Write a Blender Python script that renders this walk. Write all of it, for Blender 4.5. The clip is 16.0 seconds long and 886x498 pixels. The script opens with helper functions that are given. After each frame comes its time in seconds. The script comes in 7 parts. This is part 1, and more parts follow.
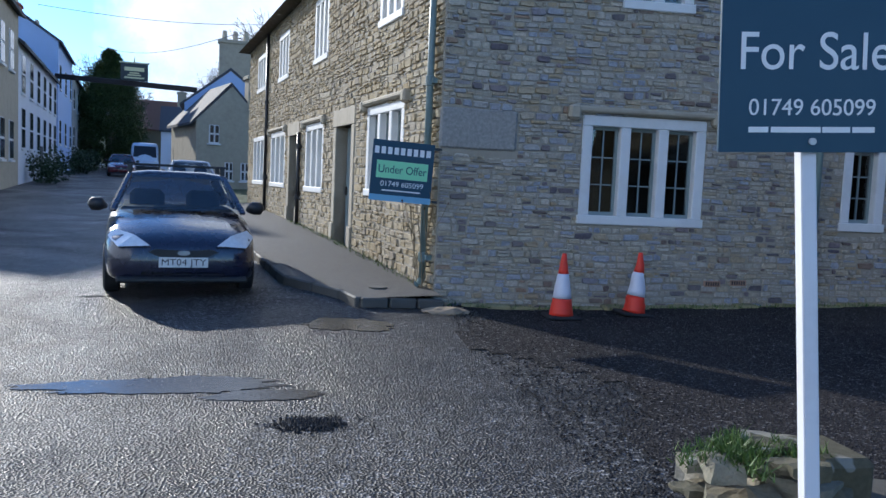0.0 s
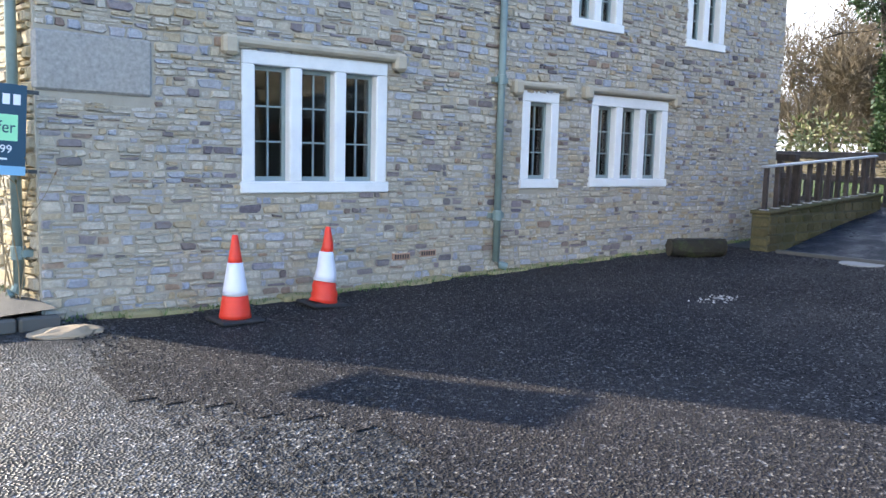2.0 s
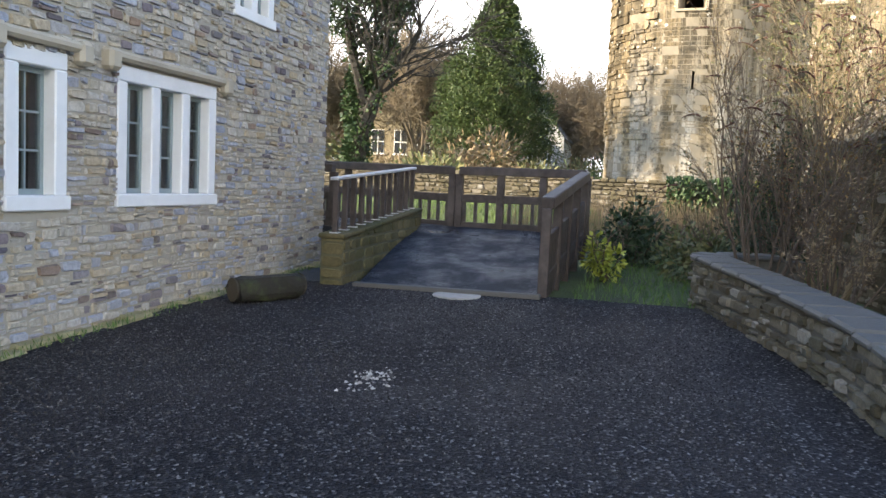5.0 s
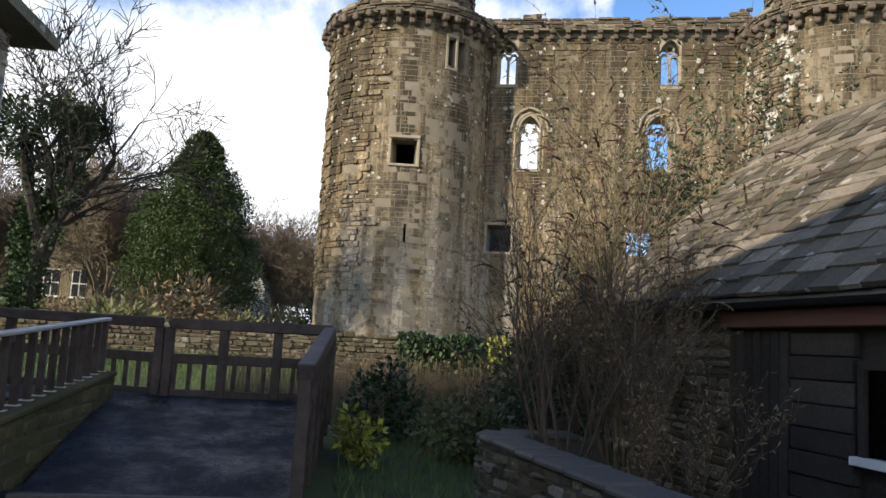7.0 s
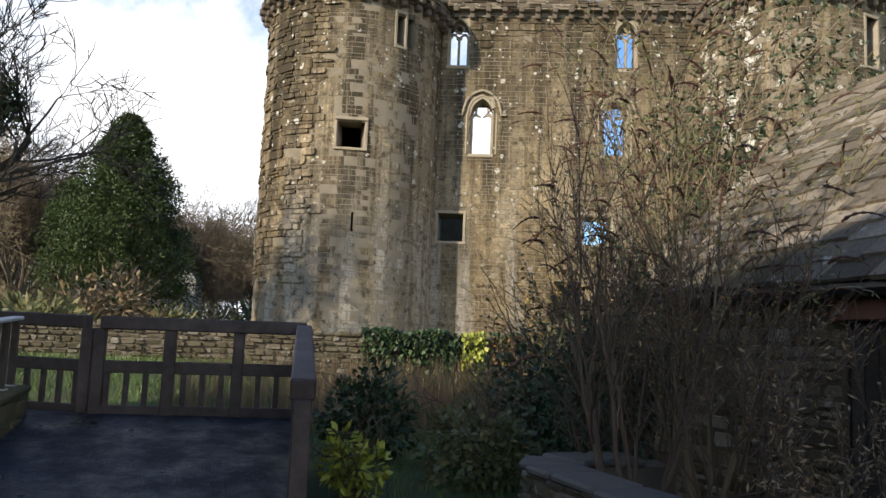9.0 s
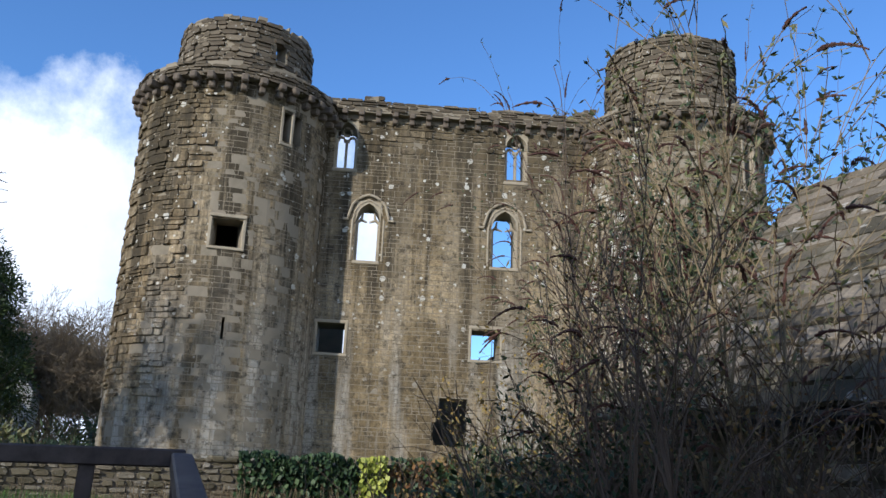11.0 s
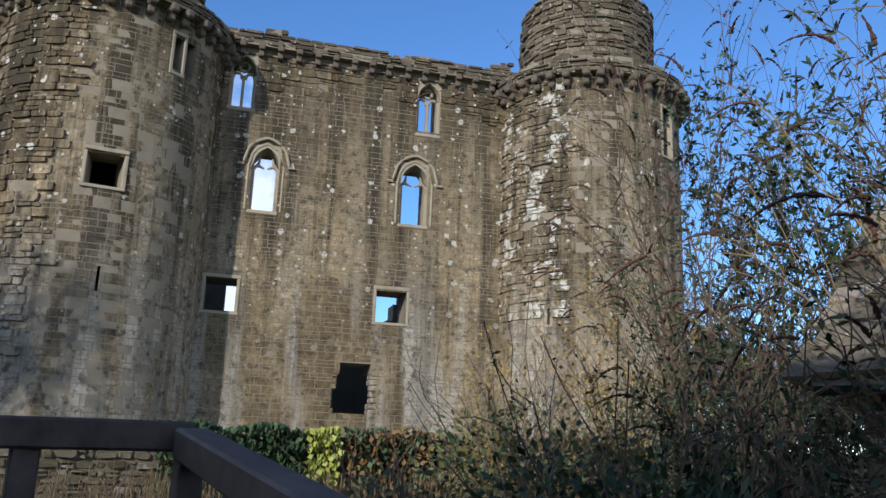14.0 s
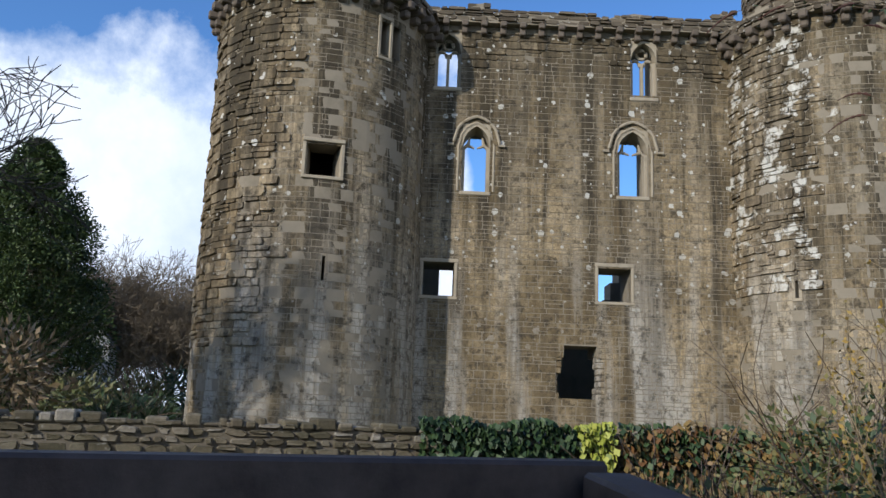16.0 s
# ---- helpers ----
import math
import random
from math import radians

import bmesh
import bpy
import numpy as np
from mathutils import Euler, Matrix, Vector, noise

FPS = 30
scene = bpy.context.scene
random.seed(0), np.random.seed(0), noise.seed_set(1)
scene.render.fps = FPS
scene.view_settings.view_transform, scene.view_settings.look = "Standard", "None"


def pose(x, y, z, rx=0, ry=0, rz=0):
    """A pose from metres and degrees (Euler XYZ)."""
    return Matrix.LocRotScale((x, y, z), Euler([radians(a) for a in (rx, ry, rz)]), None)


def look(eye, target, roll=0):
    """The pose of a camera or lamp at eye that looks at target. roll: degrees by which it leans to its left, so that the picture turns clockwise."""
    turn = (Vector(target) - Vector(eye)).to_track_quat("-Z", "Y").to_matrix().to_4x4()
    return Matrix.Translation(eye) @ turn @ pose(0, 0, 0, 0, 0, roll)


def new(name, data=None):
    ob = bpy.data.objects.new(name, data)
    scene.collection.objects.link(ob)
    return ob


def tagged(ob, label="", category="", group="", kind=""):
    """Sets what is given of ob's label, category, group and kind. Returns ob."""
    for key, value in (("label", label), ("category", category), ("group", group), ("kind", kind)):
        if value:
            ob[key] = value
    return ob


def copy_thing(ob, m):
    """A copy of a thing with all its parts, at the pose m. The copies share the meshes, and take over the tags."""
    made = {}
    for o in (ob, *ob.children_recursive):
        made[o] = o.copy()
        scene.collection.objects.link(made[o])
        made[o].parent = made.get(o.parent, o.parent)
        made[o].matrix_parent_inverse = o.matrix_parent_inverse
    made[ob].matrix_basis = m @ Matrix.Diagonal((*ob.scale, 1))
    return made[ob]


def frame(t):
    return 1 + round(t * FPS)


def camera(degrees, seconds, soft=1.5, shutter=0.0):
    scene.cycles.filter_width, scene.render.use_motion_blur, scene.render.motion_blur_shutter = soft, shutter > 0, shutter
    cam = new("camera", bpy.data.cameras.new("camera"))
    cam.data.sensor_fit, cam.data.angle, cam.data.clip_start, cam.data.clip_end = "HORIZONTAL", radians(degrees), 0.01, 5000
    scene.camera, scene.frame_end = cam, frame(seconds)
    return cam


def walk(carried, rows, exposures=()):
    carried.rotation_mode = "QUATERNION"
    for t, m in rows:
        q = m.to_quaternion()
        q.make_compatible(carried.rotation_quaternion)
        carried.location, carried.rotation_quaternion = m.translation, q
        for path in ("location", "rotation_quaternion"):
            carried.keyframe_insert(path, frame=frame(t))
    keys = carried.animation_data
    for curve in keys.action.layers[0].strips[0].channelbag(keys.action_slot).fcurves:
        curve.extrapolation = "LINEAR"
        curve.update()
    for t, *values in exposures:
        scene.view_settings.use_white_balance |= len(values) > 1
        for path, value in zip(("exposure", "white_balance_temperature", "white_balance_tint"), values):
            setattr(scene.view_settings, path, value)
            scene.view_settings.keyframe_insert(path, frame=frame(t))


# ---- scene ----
cam = camera(57.3, 16.0)
# t, eye, target, roll
PATH = [
    (0, (-0.967, -0.252, 1.644), (-0.629, 1.713, 1.483), 2.6),
    (0.5, (-0.982, 0.353, 1.635), (-0.409, 2.257, 1.426), 2.5),
    (1, (-0.993, 0.96, 1.646), (-0.238, 2.798, 1.414), 2.4),
    (1.5, (-0.966, 1.514, 1.663), (0.043, 3.228, 1.461), 2.2),
    (2, (-0.843, 2.085, 1.636), (0.376, 3.653, 1.405), 1.5),
    (2.5, (-0.595, 2.633, 1.624), (0.874, 3.961, 1.339), 1.8),
    (3, (-0.367, 3.108, 1.588), (1.258, 4.246, 1.333), 1.5),
    (3.5, (-0.053, 3.65, 1.55), (1.646, 4.664, 1.262), 2.6),
    (4, (0.295, 4.131, 1.534), (2.052, 5.049, 1.27), 3.2),
    (4.5, (0.705, 4.609, 1.55), (2.514, 5.435, 1.336), 2.5),
    (5, (1.195, 4.936, 1.592), (3.128, 5.422, 1.43), 2.6),
    (5.2, (1.405, 5.045, 1.626), (3.368, 5.405, 1.497), 2.7),
    (7.3, (3.491, 5.841, 1.694), (5.459, 5.584, 1.936), 3.4),
    (7.5, (3.676, 5.917, 1.698), (5.648, 5.664, 1.916), 3.7),
    (8, (4.163, 6.066, 1.734), (6.138, 5.8, 1.903), 3.0),
    (8.2, (4.336, 6.105, 1.725), (6.306, 5.8, 1.894), 2.6),
    (10.3, (6.376, 6.278, 1.775), (8.277, 5.766, 2.124), 3.1),
    (10.5, (6.549, 6.292, 1.798), (8.434, 5.748, 2.186), 3.2),
    (11, (7.068, 6.335, 1.819), (8.872, 5.65, 2.343), 2.5),
    (11.5, (7.523, 6.428, 1.814), (9.287, 5.673, 2.376), 2.0),
    (12, (8.002, 6.533, 1.782), (9.728, 5.695, 2.345), 2.4),
    (12.5, (8.42, 6.647, 1.789), (10.094, 5.709, 2.353), 1.9),
    (13, (8.845, 6.715, 1.773), (10.555, 5.803, 2.265), 2.3),
    (13.5, (9.319, 6.791, 1.806), (11.016, 5.832, 2.258), 2.8),
    (14, (9.738, 6.827, 1.834), (11.409, 5.831, 2.298), 2.3),
    (14.5, (10.208, 6.879, 1.885), (11.859, 5.859, 2.37), 1.5),
    (15, (10.511, 6.943, 1.922), (12.244, 6.065, 2.396), 1.5),
    (15.5, (10.899, 7.017, 1.958), (12.707, 6.287, 2.404), 1.3),
    (16, (11.279, 7.033, 1.994), (13.153, 6.461, 2.394), 2.3),
]
EXPOSURES = [(0.0, 0.57, 5450, 10), (0.5, 1.1, 5600, 10), (1.0, 1.72, 5750, 10), (2.0, 2.2, 6250, 10), (3.0, 2.45, 6500, 10), (4.0, 2.58, 6800, 10), (4.6, 2.4, 7000, 10), (5.2, 2.0, 7100, 10), (7.3, 0.66, 6600, 10), (8.2, 0.74, 6600, 10), (10.3, 0.55, 6150, 10), (11.5, 0.3, 5450, 10), (12.5, 0.25, 5450, 10), (14.5, 0.25, 5680, 10), (16.0, 0.22, 5700, 10)]
walk(cam, [(t, look(eye, target, roll)) for t, eye, target, roll in PATH], EXPOSURES)

# ---- light ----
SUN_AZ, SUN_EL = 121.5, 22.5
world = bpy.data.worlds.new("world")
scene.world = world
world.use_nodes = True
wn = world.node_tree.nodes
sky = wn.new("ShaderNodeTexSky")
sky.sky_type, sky.sun_disc = "NISHITA", False
sky.sun_elevation, sky.sun_rotation = radians(SUN_EL), radians(90 - SUN_AZ)
sky.air_density, sky.dust_density, sky.ozone_density = 1.0, 0.05, 6.0
world.node_tree.links.new(sky.outputs[0], wn["Background"].inputs[0])
wn["Background"].inputs[1].default_value = 0.15
sun_data = bpy.data.lights.new("sun", "SUN")
sun_data.energy, sun_data.angle, sun_data.color = 3.7, radians(1.0), (1.0, 0.88, 0.7)
sun = new("sun", sun_data)
az, el = radians(SUN_AZ), radians(SUN_EL)
SUN_DIR = Vector((math.cos(az) * math.cos(el), math.sin(az) * math.cos(el), math.sin(el)))
sun.matrix_basis = SUN_DIR.to_track_quat("Z", "Y").to_matrix().to_4x4()
sun.location = (0, 0, 30)

# ---- materials ----


class Mat:
    """A small builder of node materials: noise-driven colour, roughness and bump."""

    def __init__(self, name, rough=0.8, metal=0.0, spec=0.5):
        self.m = bpy.data.materials.new(name)
        self.m.use_nodes = True
        self.t = self.m.node_tree
        self.b = self.t.nodes["Principled BSDF"]
        self.b.inputs["Roughness"].default_value = rough
        self.b.inputs["Metallic"].default_value = metal
        self.b.inputs["Specular IOR Level"].default_value = spec
        self.co = self.t.nodes.new("ShaderNodeTexCoord")

    def node(self, kind, **inputs):
        n = self.t.nodes.new("ShaderNode" + kind)
        for k, v in inputs.items():
            self.put(n.inputs[k.replace("_", " ")], v)
        return n

    def put(self, socket, v):
        if hasattr(v, "is_linked"):
            self.t.links.new(v, socket)
        else:
            socket.default_value = v

    def noise(self, scale, detail=4.0, rough=0.6, stretch=None, distort=0.0):
        n = self.node("TexNoise", Scale=scale, Detail=detail, Roughness=rough, Distortion=distort)
        src = self.co.outputs["Object"]
        if stretch:
            mp = self.node("Mapping", Vector=src)
            mp.inputs["Scale"].default_value = stretch
            src = mp.outputs[0]
        self.t.links.new(src, n.inputs["Vector"])
        return n.outputs["Fac"]

    def ramp(self, fac, *stops):
        r = self.t.nodes.new("ShaderNodeValToRGB")
        self.put(r.inputs[0], fac)
        e = r.color_ramp.elements
        while len(e) < len(stops):
            e.new(0.5)
        for el, (p, c) in zip(e, stops):
            el.position = p
            el.color = (*c, 1) if len(c) == 3 else c
        return r.outputs[0]

    def value(self, fac, a, b, lo=0.0, hi=1.0):
        n = self.node("MapRange", Value=fac)
        for i, v in zip(("From Min", "From Max", "To Min", "To Max"), (lo, hi, a, b)):
            n.inputs[i].default_value = v
        return n.outputs[0]

    def mix(self, a, b, fac, mode="MIX"):
        n = self.t.nodes.new("ShaderNodeMix")
        n.data_type, n.blend_type = "RGBA", mode
        self.put(n.inputs[0], fac)
        for sock, v in ((n.inputs[6], a), (n.inputs[7], b)):
            self.put(sock, (*v, 1) if isinstance(v, tuple) else v)
        return n.outputs[2]

    def bump(self, height, strength=0.4, distance=0.02):
        n = self.node("Bump", Height=height, Strength=strength, Distance=distance)
        self.t.links.new(n.outputs[0], self.b.inputs["Normal"])

    def colour(self, c):
        self.put(self.b.inputs["Base Color"], (*c, 1) if isinstance(c, tuple) else c)

    def rough(self, c):
        self.put(self.b.inputs["Roughness"], c)

    def random(self):
        """One number for each piece: by object and by island, so that single and joined pieces both vary."""
        a = self.node("ObjectInfo").outputs["Random"]
        b = self.node("NewGeometry").outputs["Random Per Island"]
        s = self.node("Math")
        s.operation = "ADD"
        self.put(s.inputs[0], a)
        self.put(s.inputs[1], b)
        f = self.node("Math")
        f.operation = "FRACT"
        self.put(f.inputs[0], s.outputs[0])
        return f.outputs[0]


def stone_mat(name, stops, dirt=(0.1, 0.09, 0.07), dirt_amount=0.35, lichen=0.0, bump=0.5, scale=1.0):
    m = Mat(name, 0.9, spec=0.25)
    c = m.ramp(m.random(), *stops)
    grain = m.noise(28 * scale, 6, 0.7)
    c = m.mix(c, m.ramp(grain, (0.3, (0.35, 0.34, 0.33)), (0.7, (1.15, 1.12, 1.1))), 0.6, "MULTIPLY")
    big = m.noise(0.55 * scale, 5, 0.65)
    c = m.mix(c, dirt, m.value(big, 0.0, dirt_amount, 0.42, 0.7))
    if lichen:
        sp = m.noise(5.5, 2, 0.45)
        c = m.mix(c, (0.55, 0.53, 0.47), m.value(sp, 0.0, lichen, 0.665, 0.69))
    m.colour(c)
    m.bump(m.noise(40 * scale, 6, 0.7), bump, 0.012)
    return m.m


def castle_mat(name, stops, blotch=0.0, bump=1.0, moss=0.6):
    """Weathered masonry: blocks that differ, brown and black runs down the wall, pale washed feet, lichen spots."""
    m = Mat(name, 0.93, spec=0.15)
    c = m.ramp(m.random(), *stops)
    grain = m.noise(9, 8, 0.75)
    c = m.mix(c, m.ramp(grain, (0.32, (0.4, 0.38, 0.36)), (0.5, (0.9, 0.9, 0.9)), (0.68, (1.3, 1.28, 1.22))), 0.85, "MULTIPLY")
    # brown algae in broad patches
    tone = m.noise(0.3, 6, 0.65)
    c = m.mix(c, (0.13, 0.096, 0.05), m.value(tone, 0.0, moss, 0.43, 0.54))
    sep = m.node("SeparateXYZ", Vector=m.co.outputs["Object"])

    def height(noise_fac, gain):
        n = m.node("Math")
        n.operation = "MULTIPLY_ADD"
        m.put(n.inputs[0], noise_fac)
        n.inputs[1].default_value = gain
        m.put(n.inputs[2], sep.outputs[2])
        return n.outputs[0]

    def times(p, q):
        n = m.node("Math")
        n.operation = "MULTIPLY"
        m.put(n.inputs[0], p)
        m.put(n.inputs[1], q)
        return n.outputs[0]

    # pale runs where rain washes the lower courses clean
    wash = m.noise(1.0, 5, 0.6, stretch=(0.9, 0.9, 0.07))
    c = m.mix(c, (0.43, 0.4, 0.34), times(m.value(wash, 0.0, 0.85, 0.46, 0.56), m.value(height(m.noise(0.5, 4), 5.0), 1.0, 0.15, 6.5, 10.5)))
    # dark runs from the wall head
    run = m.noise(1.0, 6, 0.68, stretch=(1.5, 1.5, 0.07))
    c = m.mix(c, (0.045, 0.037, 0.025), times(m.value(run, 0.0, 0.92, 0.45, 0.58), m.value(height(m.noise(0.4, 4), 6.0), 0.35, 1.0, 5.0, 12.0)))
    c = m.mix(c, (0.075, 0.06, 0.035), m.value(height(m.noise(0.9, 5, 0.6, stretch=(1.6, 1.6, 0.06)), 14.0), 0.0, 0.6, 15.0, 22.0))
    fine = m.noise(3.2, 7, 0.75)
    c = m.mix(c, (0.05, 0.042, 0.03), m.value(fine, 0.0, 0.8, 0.5, 0.62))
    # round spots of pale lichen
    for k, (sc, least, most) in enumerate(((2.3, 0.4, 0.27), (4.6, 0.55, 0.27))):
        vo = m.node("TexVoronoi", Scale=sc)
        m.t.links.new(m.co.outputs["Object"], vo.inputs["Vector"])
        cell = m.node("SeparateColor", Color=vo.outputs["Color"])
        rad = m.value(cell.outputs[0], 0.0, most, least, 1.0)
        ds = m.node("Math")
        ds.operation = "ADD"
        m.put(ds.inputs[0], vo.outputs["Distance"])
        m.put(ds.inputs[1], m.value(m.noise(11, 4, 0.6), -0.16, 0.16))
        gap = m.node("Math")
        gap.operation = "LESS_THAN"
        m.put(gap.inputs[0], ds.outputs[0])
        m.put(gap.inputs[1], rad)
        c = m.mix(c, (0.62, 0.6, 0.53), times(gap.outputs[0], m.value(sep.outputs[2], 0.15, 0.8, 4.0, 9.0)))
    if blotch:
        sp = m.noise(1.7, 6, 0.7)
        c = m.mix(c, (0.66, 0.64, 0.57), m.value(sp, 0.0, blotch, 0.54, 0.6))
    m.colour(c)
    m.bump(m.noise(7, 9, 0.75), bump, 0.07)
    return m.m


def plain(name, col, rough=0.6, metal=0.0, vary=0.12, scale=8.0, bump=0.1, spec=0.5, dirt=None, dirt_amount=0.5):
    m = Mat(name, rough, metal, spec)
    n = m.noise(scale, 5, 0.6)
    c = m.mix(tuple(v * (1 - vary) for v in col), tuple(min(1, v * (1 + vary)) for v in col), n)
    if dirt:
        c = m.mix(c, dirt, m.value(m.noise(scale * 0.3, 6, 0.7), 0.0, dirt_amount, 0.5, 0.72))
    m.colour(c)
    m.rough(m.value(m.noise(scale * 2.3, 4), max(0.02, rough - 0.1), min(1, rough + 0.1)))
    if bump:
        m.bump(m.noise(scale * 6, 5, 0.7), bump, 0.01)
    return m.m


HOUSE_STONE = stone_mat("house_stone", [(0.0, (0.46, 0.36, 0.22)), (0.14, (0.55, 0.48, 0.36)), (0.32, (0.44, 0.41, 0.35)), (0.5, (0.6, 0.55, 0.45)), (0.66, (0.5, 0.47, 0.43)), (0.78, (0.34, 0.37, 0.44)), (0.86, (0.45, 0.47, 0.52)), (0.91, (0.26, 0.22, 0.23)), (0.95, (0.13, 0.12, 0.14)), (1.0, (0.36, 0.25, 0.17))], dirt=(0.36, 0.33, 0.27), dirt_amount=0.4, bump=1.0)
FACADE_STONE = stone_mat("facade_stone", [(0.0, (0.40, 0.32, 0.19)), (0.35, (0.50, 0.42, 0.27)), (0.7, (0.46, 0.40, 0.29)), (0.9, (0.52, 0.46, 0.34)), (1.0, (0.32, 0.28, 0.22))], dirt=(0.25, 0.2, 0.13), dirt_amount=0.4)
MORTAR = plain("lime_mortar", (0.35, 0.315, 0.25), 0.95, scale=6, bump=0.5, dirt=(0.24, 0.21, 0.16))
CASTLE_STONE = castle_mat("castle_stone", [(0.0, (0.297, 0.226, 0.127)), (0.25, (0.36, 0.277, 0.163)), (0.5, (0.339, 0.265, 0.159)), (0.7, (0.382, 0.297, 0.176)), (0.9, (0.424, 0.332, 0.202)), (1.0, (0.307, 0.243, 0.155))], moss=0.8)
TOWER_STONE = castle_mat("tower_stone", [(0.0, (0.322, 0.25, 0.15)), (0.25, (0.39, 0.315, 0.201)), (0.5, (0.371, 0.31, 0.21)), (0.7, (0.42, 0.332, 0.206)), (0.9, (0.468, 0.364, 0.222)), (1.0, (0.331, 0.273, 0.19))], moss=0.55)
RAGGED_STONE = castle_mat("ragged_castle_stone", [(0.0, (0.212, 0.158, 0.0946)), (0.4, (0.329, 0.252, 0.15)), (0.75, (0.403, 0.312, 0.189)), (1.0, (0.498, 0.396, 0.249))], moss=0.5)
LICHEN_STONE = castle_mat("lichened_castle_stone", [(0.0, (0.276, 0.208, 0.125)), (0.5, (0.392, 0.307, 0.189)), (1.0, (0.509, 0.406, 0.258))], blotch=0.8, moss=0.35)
PARAPET_STONE = stone_mat("parapet_stone", [(0.0, (0.1, 0.08, 0.055)), (0.5, (0.15, 0.122, 0.085)), (1.0, (0.21, 0.175, 0.125))], dirt=(0.05, 0.042, 0.03), dirt_amount=0.7, lichen=0.5)
CASTLE_CORE = plain("castle_mortar", (0.23, 0.195, 0.14), 0.95, scale=3, bump=0.6, dirt=(0.07, 0.06, 0.04))
DRESSED = plain("dressed_stone", (0.42, 0.37, 0.28), 0.85, scale=5, bump=0.3, dirt=(0.2, 0.17, 0.12))
CASTLE_DRESSED = plain("castle_dressed_stone", (0.33, 0.28, 0.2), 0.9, scale=4, bump=0.4, dirt=(0.1, 0.085, 0.06))
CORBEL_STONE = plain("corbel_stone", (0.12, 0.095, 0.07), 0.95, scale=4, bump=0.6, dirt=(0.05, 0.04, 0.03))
FIELD_STONE = stone_mat("field_stone", [(0.0, (0.09, 0.075, 0.05)), (0.5, (0.16, 0.135, 0.09)), (0.85, (0.22, 0.19, 0.14)), (1.0, (0.34, 0.31, 0.26))], dirt=(0.045, 0.05, 0.022), dirt_amount=0.6, lichen=0.3)
BLOCK_STONE = stone_mat("block_stone", [(0.0, (0.1, 0.082, 0.04)), (0.5, (0.15, 0.125, 0.065)), (1.0, (0.2, 0.165, 0.085))], dirt=(0.035, 0.045, 0.012), dirt_amount=0.95)
WHITE_PAINT = plain("white_painted_stone", (0.74, 0.74, 0.72), 0.6, vary=0.05, scale=5, bump=0.15, dirt=(0.5, 0.49, 0.45), dirt_amount=0.4)
CASEMENT = plain("grey_green_casement_paint", (0.22, 0.27, 0.27), 0.5, vary=0.08, scale=20)
PIPE = plain("grey_green_pipe_paint", (0.17, 0.23, 0.22), 0.45, vary=0.15, scale=9, dirt=(0.1, 0.11, 0.09))
BLACK_PIPE = plain("black_pipe", (0.02, 0.02, 0.022), 0.4)
TIMBER = Mat("weathered_dark_timber", 0.62)
_n = TIMBER.noise(9, 6, 0.65, stretch=(1, 1, 1))
TIMBER.colour(TIMBER.mix(TIMBER.ramp(_n, (0.3, (0.025, 0.018, 0.016)), (0.7, (0.07, 0.052, 0.044))), (0.13, 0.11, 0.1), TIMBER.value(TIMBER.noise(2.2, 5), 0, 0.6, 0.52, 0.78)))
TIMBER.bump(TIMBER.noise(60, 5, 0.7), 0.35, 0.006)
TIMBER = TIMBER.m
GREY_METAL = plain("weathered_rail_cap", (0.5, 0.5, 0.5), 0.45, 0.3, scale=6)


def glass_mat(name, tint=(0.02, 0.025, 0.03), base=0.06):
    m = bpy.data.materials.new(name)
    m.use_nodes = True
    t = m.node_tree
    t.nodes.remove(t.nodes["Principled BSDF"])
    tr, gl, mx, fr = (t.nodes.new("ShaderNode" + k) for k in ("BsdfTransparent", "BsdfGlossy", "MixShader", "Fresnel"))
    tr.inputs[0].default_value = (0.75, 0.8, 0.8, 1)
    gl.inputs["Roughness"].default_value = 0.03
    fr.inputs["IOR"].default_value = 1.7
    t.links.new(fr.outputs[0], mx.inputs[0])
    t.links.new(tr.outputs[0], mx.inputs[1])
    t.links.new(gl.outputs[0], mx.inputs[2])
    t.links.new(mx.outputs[0], t.nodes["Material Output"].inputs[0])
    return m


GLASS = glass_mat("window_glass")
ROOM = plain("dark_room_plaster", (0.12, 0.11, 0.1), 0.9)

# asphalt: dark, wet in patches, with pale chippings
ASPHALT = Mat("wet_asphalt", 0.5)
_chip = ASPHALT.node("TexVoronoi", Scale=58.0)
ASPHALT.t.links.new(ASPHALT.co.outputs["Object"], _chip.inputs["Vector"])
_sep = ASPHALT.node("SeparateColor", Color=_chip.outputs["Color"])
_c = ASPHALT.ramp(_sep.outputs[0], (0.0, (0.012, 0.012, 0.0125)), (0.5, (0.035, 0.0345, 0.034)), (0.78, (0.085, 0.083, 0.081)), (0.93, (0.19, 0.186, 0.182)), (1.0, (0.34, 0.335, 0.33)))
_w = ASPHALT.noise(0.45, 6, 0.65, distort=0.8)
_c = ASPHALT.mix(_c, (0.024, 0.023, 0.023), ASPHALT.value(_w, 0.75, 0.0, 0.36, 0.52))
ASPHALT.colour(ASPHALT.mix(_c, (0.07, 0.055, 0.042), ASPHALT.value(ASPHALT.noise(0.9, 6, 0.7), 0.0, 0.45, 0.52, 0.7)))
ASPHALT.rough(ASPHALT.value(_w, 0.3, 0.6, 0.38, 0.62))
ASPHALT.b.inputs["Specular IOR Level"].default_value = 0.2
ASPHALT.bump(ASPHALT.mix(_chip.outputs["Distance"], ASPHALT.noise(9, 6, 0.7), 0.4), 1.0, 0.022)
ASPHALT = ASPHALT.m
GRAVEL = Mat("dark_rolled_gravel", 0.6, spec=0.16)
